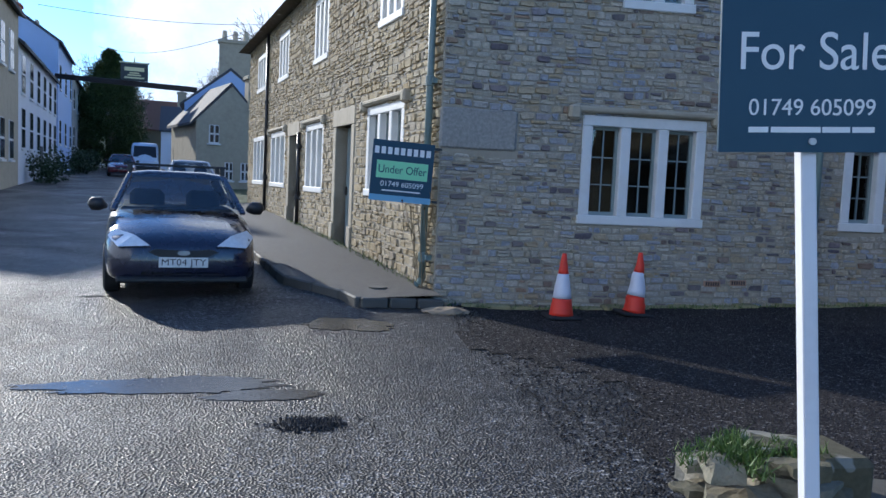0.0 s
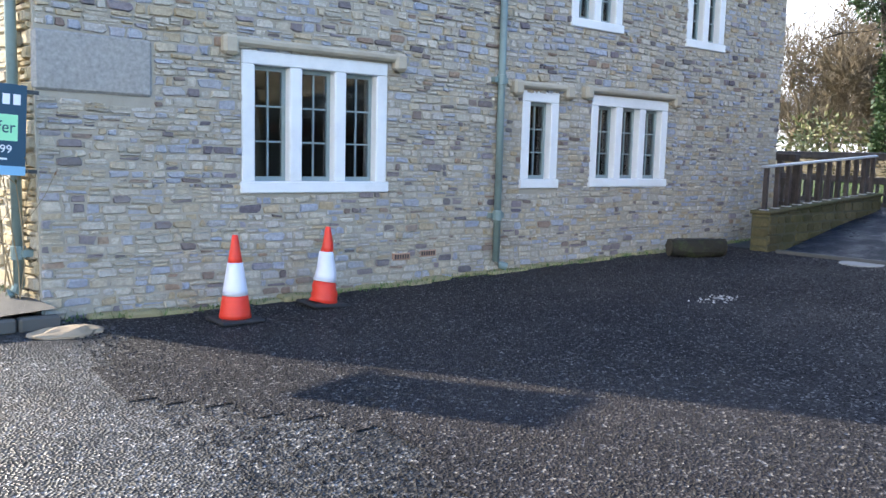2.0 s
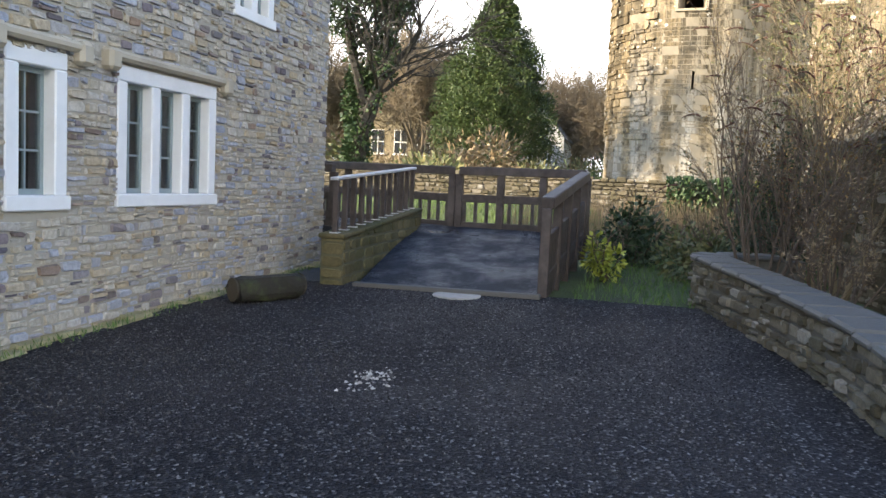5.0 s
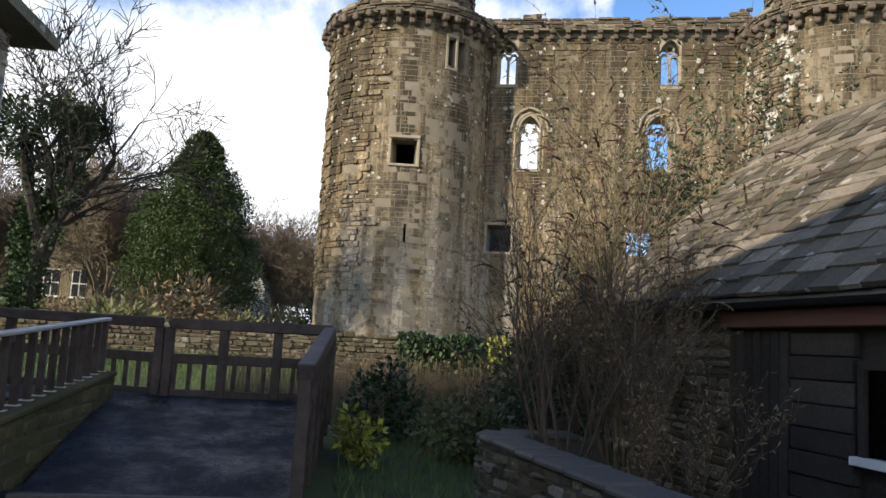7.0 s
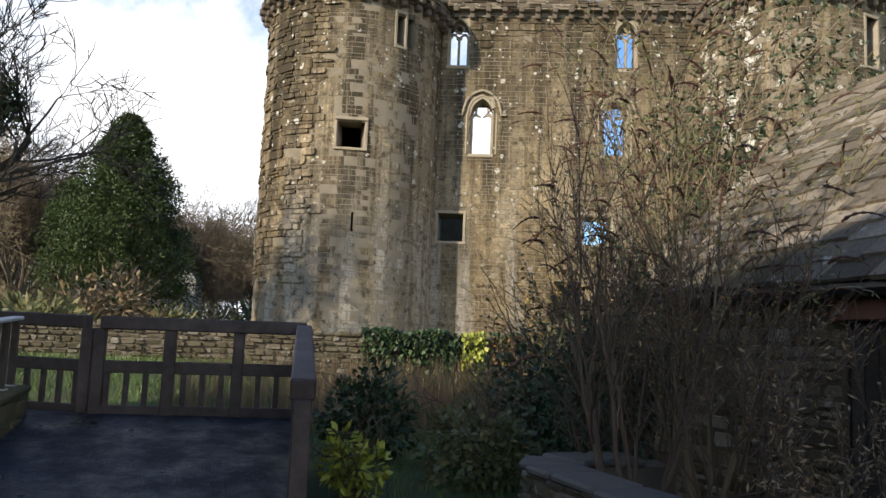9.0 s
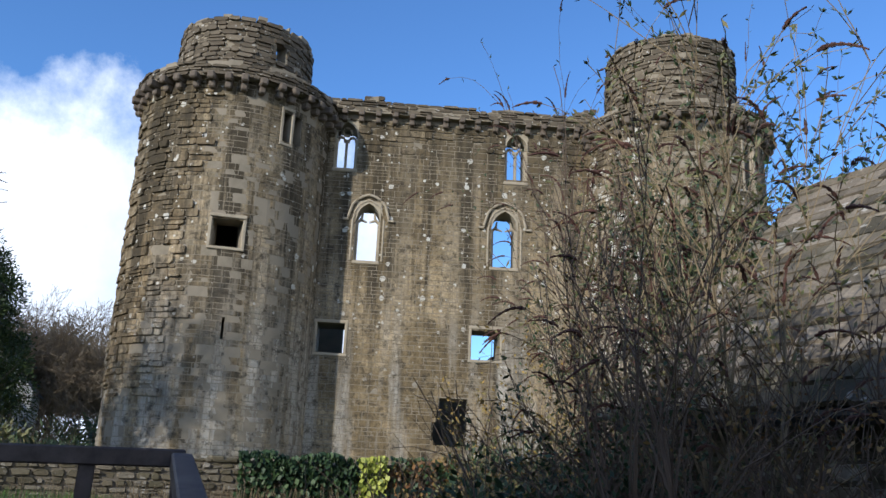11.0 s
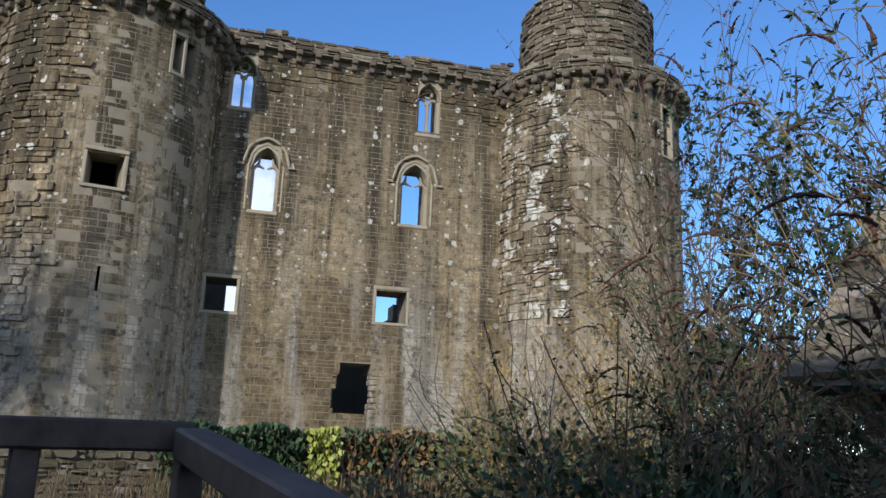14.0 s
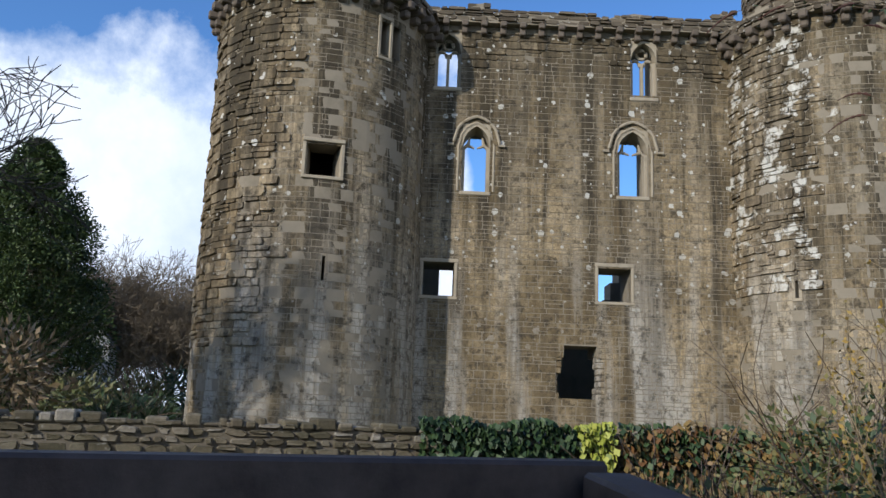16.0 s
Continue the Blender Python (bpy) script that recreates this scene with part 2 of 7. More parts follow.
_chip = GRAVEL.node("TexVoronoi", Scale=60.0)
GRAVEL.t.links.new(GRAVEL.co.outputs["Object"], _chip.inputs["Vector"])
_sep = GRAVEL.node("SeparateColor", Color=_chip.outputs["Color"])
_c = GRAVEL.ramp(_sep.outputs[0], (0.0, (0.006, 0.0055, 0.0065)), (0.5, (0.014, 0.013, 0.014)), (0.8, (0.033, 0.03, 0.031)), (0.93, (0.09, 0.082, 0.08)), (1.0, (0.22, 0.21, 0.2)))
GRAVEL.colour(GRAVEL.mix(_c, (0.045, 0.036, 0.034), GRAVEL.value(GRAVEL.noise(0.6, 5), 0.0, 0.45, 0.45, 0.7)))
GRAVEL.rough(GRAVEL.value(GRAVEL.noise(0.8, 4), 0.62, 0.85, 0.35, 0.65))
GRAVEL.bump(_chip.outputs["Distance"], 1.0, 0.012)
GRAVEL = GRAVEL.m
PAVING = plain("worn_tarmac_pavement", (0.07, 0.066, 0.06), 0.65, vary=0.5, scale=26, bump=0.8, dirt=(0.035, 0.036, 0.03), dirt_amount=0.7)
KERB = plain("worn_kerb_stone", (0.09, 0.085, 0.074), 0.7, scale=9, bump=0.4, dirt=(0.08, 0.08, 0.07))
DECK = Mat("wet_deck_surface", 0.4, spec=0.4)
_chip = DECK.node("TexVoronoi", Scale=70.0)
DECK.t.links.new(DECK.co.outputs["Object"], _chip.inputs["Vector"])
_sep = DECK.node("SeparateColor", Color=_chip.outputs["Color"])
DECK.colour(DECK.ramp(_sep.outputs[0], (0.0, (0.004, 0.005, 0.009)), (0.8, (0.008, 0.01, 0.017)), (0.97, (0.02, 0.023, 0.032)), (1.0, (0.1, 0.1, 0.11))))
DECK.rough(DECK.value(DECK.noise(1.6, 6, 0.7), 0.22, 0.75, 0.36, 0.6))
DECK.bump(_chip.outputs["Distance"], 0.6, 0.012)
DECK = DECK.m
GRASS_SOIL = Mat("grass_and_soil", 0.95)
GRASS_SOIL.colour(GRASS_SOIL.ramp(GRASS_SOIL.noise(1.3, 7, 0.7), (0.3, (0.045, 0.04, 0.022)), (0.5, (0.05, 0.07, 0.02)), (0.7, (0.075, 0.105, 0.03))))
GRASS_SOIL.bump(GRASS_SOIL.noise(30, 5), 0.8, 0.03)
GRASS_SOIL = GRASS_SOIL.m
MOSS = plain("moss_and_algae", (0.3, 0.26, 0.13), 0.95, vary=0.4, scale=12, bump=0.8, dirt=(0.28, 0.24, 0.14))
PUDDLE = plain("standing_water", (0.035, 0.031, 0.027), 0.24, vary=0.2, scale=6, bump=0.12)
SLATE = stone_mat("stone_tile", [(0.0, (0.08, 0.068, 0.05)), (0.35, (0.16, 0.135, 0.1)), (0.7, (0.23, 0.195, 0.145)), (1.0, (0.36, 0.31, 0.24))], dirt=(0.045, 0.05, 0.022), dirt_amount=0.75, lichen=0.5, bump=1.0)

# ---- building helpers ----


def obj(name, mesh, mat=None, parent=None, label="", category="", kind="", group=""):
    ob = new(name, mesh)
    if mat is not None:
        mesh.materials.append(mat)
    if parent is not None:
        ob.parent = parent
    return tagged(ob, label, category, group, kind)


def part(name, bm, mat, parent=None, label="", category="", kind="", group="", smooth=False):
    me = bpy.data.meshes.new(name)
    bm.normal_update()
    bm.to_mesh(me)
    bm.free()
    if smooth:
        for p in me.polygons:
            p.use_smooth = True
    return obj(name, me, mat, parent, label, category, kind, group)


def thing(name, label, category, at=None, group="", kind=""):
    ob = tagged(new(name), label, category, group, kind)
    ob.empty_display_size = 0.2
    if at is not None:
        ob.matrix_basis = at
    return ob


def box(bm, x0, x1, y0, y1, z0, z1, m=None, bevel=0.0):
    lo, hi = (min(x0, x1), min(y0, y1), min(z0, z1)), (max(x0, x1), max(y0, y1), max(z0, z1))
    mat = Matrix.Translation([(a + b) / 2 for a, b in zip(lo, hi)]) @ Matrix.Diagonal([b - a for a, b in zip(lo, hi)] + [1])
    r = bmesh.ops.create_cube(bm, size=1, matrix=mat)
    if bevel:
        edges = list({e for v in r["verts"] for e in v.link_edges})
        out = bmesh.ops.bevel(bm, geom=edges, offset=bevel, segments=1, affect="EDGES", profile=0.7)
        verts = list({v for f in out["faces"] for v in f.verts} | {v for v in r["verts"] if v.is_valid})
    else:
        verts = r["verts"]
    if m is not None:
        bmesh.ops.transform(bm, matrix=m, verts=verts)
    return verts


def boxed(x0, x1, y0, y1, z0, z1, m=None, bevel=0.0):
    bm = bmesh.new()
    box(bm, x0, x1, y0, y1, z0, z1, m, bevel)
    return bm


def beam(bm, a, b, w, h, bevel=0.0):
    """A bar from a to b, w wide and h high."""
    a, b = Vector(a), Vector(b)
    d = b - a
    side = d.cross(Vector((0, 0, 1)))
    side = side.normalized() if side.length > 1e-4 else Vector((1, 0, 0))
    up = side.cross(d.normalized())
    m = Matrix((side, d.normalized(), up)).transposed().to_4x4()
    m.translation = (a + b) / 2
    return box(bm, -w / 2, w / 2, -d.length / 2, d.length / 2, -h / 2, h / 2, m, bevel)


def tube(bm, pts, radii, n=8, cap=True):
    rings = []
    pts = [Vector(p) for p in pts]
    for i, p in enumerate(pts):
        d = (pts[min(i + 1, len(pts) - 1)] - pts[max(i - 1, 0)]).normalized()
        a = d.orthogonal().normalized() if abs(d.z) < 0.99 else Vector((1, 0, 0))
        a = (a - d * a.dot(d)).normalized()
        b = d.cross(a)
        r = radii[i] if hasattr(radii, "__len__") else radii
        rings.append([bm.verts.new(p + a * math.cos(2 * math.pi * k / n) * r + b * math.sin(2 * math.pi * k / n) * r) for k in range(n)])
    for r0, r1 in zip(rings, rings[1:]):
        for k in range(n):
            bm.faces.new((r0[k], r0[(k + 1) % n], r1[(k + 1) % n], r1[k]))
    if cap and n > 2:
        bm.faces.new(rings[0][::-1])
        bm.faces.new(rings[-1])
    return bm


def prism(bm, poly, y0, y1, m=None):
    """The polygon (x, z) drawn from y0 to y1."""
    a = [bm.verts.new((x, y0, z)) for x, z in poly]
    b = [bm.verts.new((x, y1, z)) for x, z in poly]
    bm.faces.new(a), bm.faces.new(b[::-1])
    for i in range(len(poly)):
        j = (i + 1) % len(poly)
        bm.faces.new((a[j], a[i], b[i], b[j]))
    if m is not None:
        bmesh.ops.transform(bm, matrix=m, verts=a + b)
    bmesh.ops.recalc_face_normals(bm, faces=list({f for v in a + b for f in v.link_faces}))


def cells(u0, u1, v0, v1, holes):
    """The rectangles that are left of a rectangle with rectangular holes."""
    us = sorted({u0, u1, *(min(max(h[i], u0), u1) for h in holes for i in (0, 1))})
    vs = sorted({v0, v1, *(min(max(h[i], v0), v1) for h in holes for i in (2, 3))})
    for a, b in zip(us, us[1:]):
        for c, d in zip(vs, vs[1:]):
            if b - a > 1e-4 and d - c > 1e-4 and not any(h[0] < (a + b) / 2 < h[1] and h[2] < (c + d) / 2 < h[3] for h in holes):
                yield a, b, c, d


def courses(u0, u1, v0, v1, holes, high, long, rng, joint=0.012):
    """Stones (u0, u1, v0, v1) laid in uneven courses round the holes."""
    v = v0
    while v < v1 - 0.02:
        h = min(rng.uniform(*high), v1 - v)
        mid = v + h / 2
        spans, cuts = [(u0, u1)], [(a, b) for a, b, c, d in holes if c - 0.01 < mid < d + 0.01]
        for a, b in cuts:
            spans = [s for p, q in spans for s in ((p, min(q, a)), (max(p, b), q)) if s[1] - s[0] > 0.03]
        for p, q in spans:
            u = p
            while u < q - 0.02:
                w = rng.uniform(*long) * (0.7 + 3 * h)
                if q - u - w < long[0] * 0.6:
                    w = q - u
                if h > high[0] * 1.6 and rng.random() < 0.25:
                    k = v + h * rng.uniform(0.4, 0.6)
                    yield u + joint / 2, u + w - joint / 2, v + joint / 2, k - joint / 2
                    yield u + joint / 2, u + w - joint / 2, k + joint / 2, v + h - joint / 2
                else:
                    yield u + joint / 2, u + w - joint / 2, v + joint / 2, v + h - joint / 2
                u += w
        v += h


def stone_geo(st, place, rng, proud=(0.008, 0.03), wob=0.012, wave=0.0, chip=0.42):
    """Vertices and faces of one stone; place(u, v, d) gives the spot d metres proud of the wall."""
    u0, u1, v0, v1 = st
    d = rng.uniform(*proud)
    j = lambda: rng.uniform(-wob, wob)  # noqa: E731
    w = wave * math.sin(u0 * 1.7 + v0 * 0.6) + wave * 0.6 * math.sin(u0 * 4.1)
    W, H, cu, cv = u1 - u0, v1 - v0, (u0 + u1) / 2, (v0 + v1) / 2
    c = lambda: rng.uniform(0.25 * chip, chip)  # noqa: E731
    out = []
    for sx, sz, flip in ((-1, -1, 0), (1, -1, 1), (1, 1, 0), (-1, 1, 1)):
        a = (cu + sx * (W / 2 - min(c() * W * 0.5, 0.09)) + j(), cv + sz * H / 2 + j() * 0.5)
        b = (cu + sx * W / 2 + j() * 0.6, cv + sz * (H / 2 - c() * H) + j() * 0.4)
        out += [a, b] if flip else [b, a]
    k = 1 - 2 * min(0.012, H * 0.16) / H
    q = 1 - 2 * min(0.014, W * 0.16) / W
    vs = [place(u, v + w, -0.01) for u, v in out]
    vs += [place(cu + (u - cu) * q, cv + (v - cv) * k + w, d + j() * 0.35) for u, v in out]
    return vs, [tuple(range(8, 16))] + [(i, (i + 1) % 8, 8 + (i + 1) % 8, 8 + i) for i in range(8)]


def lay_stones(name, stones, place, mat, parent, rng, single=None, label="", **kw):
    """Stones inside single(u, v) become objects of their own, the rest one joined part."""
    vs, fs, alone = [], [], 0
    for st in stones:
        v, f = stone_geo(st, place, rng, **kw)
        if single and alone < 300 and single((st[0] + st[1]) / 2, (st[2] + st[3]) / 2):
            me = bpy.data.meshes.new(name)
            me.from_pydata(v, [], f)
            obj(name, me, mat, parent)
            alone += 1
        else:
            k = len(vs)
            vs += v
            fs += [tuple(i + k for i in q) for q in f]
    me = bpy.data.meshes.new("stonework")
    me.from_pydata(vs, [], fs)
    me.update()
    return obj("stonework", me, mat, parent, label, kind="stuff")


def ground_z(x, y):
    z = 0.12 + 0.028 * min(max(x, -3.0), 10.0) + 0.022 * min(max(x - 10, 0), 12)
    k = min(max((2.0 - x) / 3.0, 0.0), 1.0)
    z += (0.04 * min(max(y - 5.0, 0.0), 6.0) + 0.021 * min(max(y - 11.0, 0.0), 140.0)) * k * k * (3 - 2 * k)
    return z


def sheet(xs, ys, lift, inside=None):
    bm = bmesh.new()
    grid = [[bm.verts.new((x, y, ground_z(x, y) + (lift(x, y) if callable(lift) else lift))) for y in ys] for x in xs]
    for i in range(len(xs) - 1):
        for j in range(len(ys) - 1):
            if inside is None or inside((xs[i] + xs[i + 1]) / 2, (ys[j] + ys[j + 1]) / 2):
                bm.faces.new((grid[i][j], grid[i + 1][j], grid[i + 1][j + 1], grid[i][j + 1]))
    for v in [v for v in bm.verts if not v.link_faces]:
        bm.verts.remove(v)
    return bm


def steps(*marks):
    out = []
    for a, b, n in marks:
        out += [a + (b - a) * i / n for i in range(n)]
    return out + [marks[-1][1]]


# ---- ground ----
STREET = Vector((-0.193, 0.981, 0))
CORNER = Vector((0.57, 9.2, 0))


def along(s, off=0.0):
    """A spot s metres up the street from the house corner, off metres out from the facade."""
    p = CORNER + STREET * s + Vector((-0.981, -0.193, 0)) * off
    return p.x, p.y


part("ground", sheet(steps((-400, -40, 8), (-40, -6, 17), (-6, 24, 30), (24, 60, 12), (60, 600, 8)), steps((-300, -30, 6), (-30, -4, 13), (-4, 24, 28), (24, 90, 22), (90, 600, 8)), -0.03), GRASS_SOIL, None, "damp grass and bare soil over the whole site", "ground", "structure")
part("road", sheet(steps((-9.5, -4, 6), (-4, 1.6, 28)), steps((-12, 0, 12), (0, 10, 50)), 0.0, lambda x, y: not (x > 0.6 and y > 9.1) and x < 1.55), ASPHALT, None, "wet patched asphalt of the village street", "road", "structure")
bm = bmesh.new()
rows_ = []
for i in range(41):
    s = 0.8 + i * 2.6
    rows_.append([bm.verts.new((*along(s, o), ground_z(*along(s, o)) + 0.004)) for o in (0.0, 1.9, 4.0, 6.0, 8.0, 9.4)])
for r0, r1 in zip(rows_, rows_[1:]):
    for k in range(5):
        bm.faces.new((r0[k], r0[k + 1], r1[k + 1], r1[k]))
part("road", bm, ASPHALT, None, "wet asphalt street running uphill between the houses", "road", "structure")


def drive_in(x, y):
    return x + 0.35 * math.sin(y * 2) > 1.2 - 0.15 * (y - 5) and y > 2.6


part("driveway", sheet(steps((0.2, 10.0, 60)), steps((2.4, 9.2, 42)), 0.008, drive_in), GRAVEL, None, "dark rolled gravel driveway beside the house", "driveway", "structure")
part("driveway", sheet(steps((1.4, 11.0, 20)), steps((-8, 2.6, 12)), 0.0, lambda x, y: y < 2.6 and x < 4), GRAVEL, None, "dark gravel at the driveway entrance", "driveway", "structure")
part("path", sheet(steps((9.8, 11.9, 8)), steps((8.3, 9.2, 6)), 0.012), PAVING, None, "wet tarmac path beside the house end", "path", "structure")

# ---- the stone house ----
rng = random.Random(4)
SIDE = Matrix.Translation((0, 9.2, 0))
# local x runs back towards the corner, local y into the house
FACADE = Matrix(((0.193, 0.981, 0, 0.57), (-0.981, 0.193, 0, 9.2), (0, 0, 1, 0), (0, 0, 0, 1)))
SIDE_OPEN = [(2.3, 3.9, 1.23, 2.55), (5.82, 6.43, 1.26, 2.42), (7.02, 8.57, 1.27, 2.44), (2.73, 3.62, 3.83, 5.0), (6.58, 7.52, 3.24, 4.3), (8.88, 9.78, 3.22, 4.28)]
FAC_OPEN = [(-3.25, -1.4, 1.4, 2.75), (-8.1, -6.35, 1.35, 2.72), (-12.8, -10.6, 1.37, 2.75), (-16.2, -14.0, 1.38, 2.75), (-5.3, -4.2, 0.3, 2.55), (-10.0, -9.0, 0.4, 2.57), (-2.75, -1.62, 3.86, 5.1), (-7.45, -6.2, 3.88, 5.15), (-11.8, -10.4, 3.95, 5.1), (-15.6, -14.0, 4.0, 5.05)]


def wall_with_openings(name, u0, u1, z0, z1, thick, holes, m, mat, label):
    bm = bmesh.new()
    for a, b, c, d in cells(u0, u1, z0, z1, holes):
        box(bm, a, b, 0.0, thick, c, d, m)
    bmesh.ops.remove_doubles(bm, verts=bm.verts, dist=0.0005)
    return part(name, bm, mat, None, label, "wall", "structure")


wall_side = wall_with_openings("wall_side", 0.57, 11.42, -0.3, 5.5, 0.45, SIDE_OPEN, SIDE, MORTAR, "pale rubble stone side wall of the village house")
wall_front = wall_with_openings("wall_front", -17.4, -0.46, -0.3, 5.5, 0.45, FAC_OPEN, FACADE, MORTAR, "warm rubble stone street wall of the village house")
part("wall_back", boxed(0.0, 11.4, 16.4, 16.8, -0.3, 5.5), MORTAR, None, "plain back wall of the village house", "wall", "structure")
part("wall_end", boxed(11.0, 11.42, 9.65, 16.4, -0.3, 4.55), MORTAR, None, "plain end wall of the village house", "wall", "structure")
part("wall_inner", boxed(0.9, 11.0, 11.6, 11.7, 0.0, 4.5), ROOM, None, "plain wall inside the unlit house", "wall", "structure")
# added blocker: keeps sun from passing through street and side windows onto the drive
part("wall_inner", boxed(1.3, 1.4, 9.65, 11.6, 0.0, 5.4), ROOM, None, "plain added partition that stops sun crossing the house", "wall", "structure")
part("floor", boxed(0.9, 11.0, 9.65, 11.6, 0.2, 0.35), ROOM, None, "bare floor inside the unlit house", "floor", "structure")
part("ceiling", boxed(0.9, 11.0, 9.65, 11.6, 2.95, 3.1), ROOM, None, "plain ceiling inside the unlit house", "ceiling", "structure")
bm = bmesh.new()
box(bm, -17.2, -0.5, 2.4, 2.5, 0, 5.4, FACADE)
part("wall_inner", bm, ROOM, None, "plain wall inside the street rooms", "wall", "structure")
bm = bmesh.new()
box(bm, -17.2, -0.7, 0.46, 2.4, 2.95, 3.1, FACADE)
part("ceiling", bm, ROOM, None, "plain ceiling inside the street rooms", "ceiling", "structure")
# roofs
bm = bmesh.new()
prism(bm, [(-0.35, 5.45), (3.4, 7.4), (7.2, 5.45)], -17.7, 0.0, FACADE @ Matrix(((0, 1, 0, 0), (1, 0, 0, 0), (0, 0, 1, 0), (0, 0, 0, 1))))
part("roof", bm, SLATE, None, "dark stone-tiled roof over the street range", "roof", "structure")
bm = bmesh.new()
prism(bm, [(8.85, 4.5), (8.85, 4.62), (12.8, 6.5), (16.9, 4.62), (16.9, 4.5)], 5.6, 11.75, Matrix(((0, 1, 0, 0), (1, 0, 0, 0), (0, 0, 1, 0), (0, 0, 0, 1))))
part("roof", bm, SLATE, None, "dark stone-tiled roof over the rear range", "roof", "structure")


def sub(holes, grow):
    return [(a - grow, b + grow, c - grow, d + grow) for a, b, c, d in holes]


side_place = lambda u, v, d: (u, 9.2 - d, v)  # noqa: E731
lay_stones("stone", list(courses(0.575, 11.42, 0.08, 4.5, sub(SIDE_OPEN, 0.0) + [(0.5, 1.5, 2.05, 2.55)], (0.03, 0.1), (0.06, 0.24), rng, 0.006)), side_place, HOUSE_STONE, wall_side, rng, lambda u, v: 1.2 < u < 5.2 and 0.3 < v < 1.6, "coursed rubble of pale grey and buff stones", proud=(0.002, 0.028), wob=0.016, wave=0.02, chip=0.3)
fp = lambda u, v, d: tuple(FACADE @ Vector((u, -d, v)))  # noqa: E731
lay_stones("stone", list(courses(-17.4, -0.05, 0.1, 5.45, FAC_OPEN + [(-5.55, -3.95, 0.0, 2.85), (-10.2, -8.8, 0, 2.85)], (0.045, 0.14), (0.08, 0.26), rng, 0.009)), fp, FACADE_STONE, wall_front, rng, lambda u, v: u > -3.6 and v < 2.9, "warm honey-coloured rubble stones", proud=(0.002, 0.03), wob=0.018, wave=0.015, chip=0.3)
# one large squared block at the corner among the rubble
QUOIN = stone_mat("quoin_stone", [(0.0, (0.4, 0.37, 0.3)), (0.5, (0.46, 0.43, 0.36)), (1.0, (0.36, 0.35, 0.33))], dirt=(0.27, 0.25, 0.2), dirt_amount=0.5)
bm = boxed(0.562, 1.48, 9.17, 9.5, 2.06, 2.54, None, 0.02)
for v in bm.verts:
    v.co += Vector((noise.noise(v.co * 5), 0.4 * noise.noise(v.co * 5 + Vector((7, 0, 0))), noise.noise(v.co * 5 + Vector((0, 7, 0))))) * 0.012
part("quoin", bm, QUOIN, wall_side)


def mullion_window(name, u0, u1, z0, z1, lights, m, hood=True, label="", cross=4):
    """A white-painted stone window with mullions, metal casements and glazing bars."""
    w = thing(name, label, "window", m, kind="structure")
    fr = 0.13
    for nm, b in (("sill", (u0 - 0.02, u1 + 0.02, -0.035, 0.2, z0, z0 + 0.11)), ("lintel", (u0, u1, -0.012, 0.2, z1 - fr, z1)), ("jamb", (u0, u0 + fr, -0.012, 0.2, z0 + 0.11, z1 - fr)), ("jamb", (u1 - fr, u1, -0.012, 0.2, z0 + 0.11, z1 - fr))):
        part(nm, boxed(*b, None, 0.01), WHITE_PAINT, w)
    a, b = u0 + fr, u1 - fr
    lw = (b - a - (lights - 1) * 0.13) / lights
    for k in range(lights):
        p = a + k * (lw + 0.13)
        q = p + lw
        if k:
            part("mullion", boxed(p - 0.13, p, -0.01, 0.2, z0 + 0.11, z1 - fr, None, 0.01), WHITE_PAINT, w)
        c = part("casement", boxed(p, p + 0.035, 0.09, 0.13, z0 + 0.11, z1 - fr), CASEMENT, w)
        part("casement_stile", boxed(q - 0.035, q, 0.09, 0.13, z0 + 0.11, z1 - fr), CASEMENT, c)
        part("casement_rail", boxed(p + 0.035, q - 0.035, 0.09, 0.13, z0 + 0.11, z0 + 0.155), CASEMENT, c)
        part("casement_rail", boxed(p + 0.035, q - 0.035, 0.09, 0.13, z1 - fr - 0.04, z1 - fr), CASEMENT, c)
        part("glazing_bar", boxed((p + q) / 2 - 0.008, (p + q) / 2 + 0.008, 0.1, 0.125, z0 + 0.155, z1 - fr - 0.04), CASEMENT, c)
        for n in range(1, cross):
            z = z0 + 0.155 + (z1 - fr - z0 - 0.195) * n / cross
            part("glazing_bar", boxed(p + 0.035, q - 0.035, 0.102, 0.122, z - 0.008, z + 0.008), CASEMENT, c)
        g = part("pane", boxed(p + 0.02, q - 0.02, 0.11, 0.116, z0 + 0.14, z1 - fr - 0.02), GLASS, w)
        g.visible_shadow = False
    if hood:
        part("hood_mould", boxed(u0 - 0.1, u1 + 0.1, -0.085, 0.05, z1 + 0.02, z1 + 0.1, None, 0.025), DRESSED, w, "buff stone drip moulding")
        for p in (u0 - 0.2, u1 + 0.05):
            part("label_stop", boxed(p, p + 0.15, -0.1, 0.05, z1 - 0.07, z1 + 0.11, None, 0.03), DRESSED, w)
    return w


for i, (a, b, c, d) in enumerate(SIDE_OPEN):
    n = (3, 1, 3, 2, 2, 2)[i]
    mullion_window(f"window_{i + 1}", a, b, c, d, n, SIDE, i < 3, ("white-painted stone mullioned window with %s leaded lights" % ("one", "two", "three")[n - 1]), 3)
for i, (a, b, c, d) in enumerate([h for k, h in enumerate(FAC_OPEN) if k not in (4, 5)]):
    mullion_window(f"window_{i + 7}", a, b, c, d, 3, FACADE, i < 3, "white mullioned window of three lights on the street wall", 2)


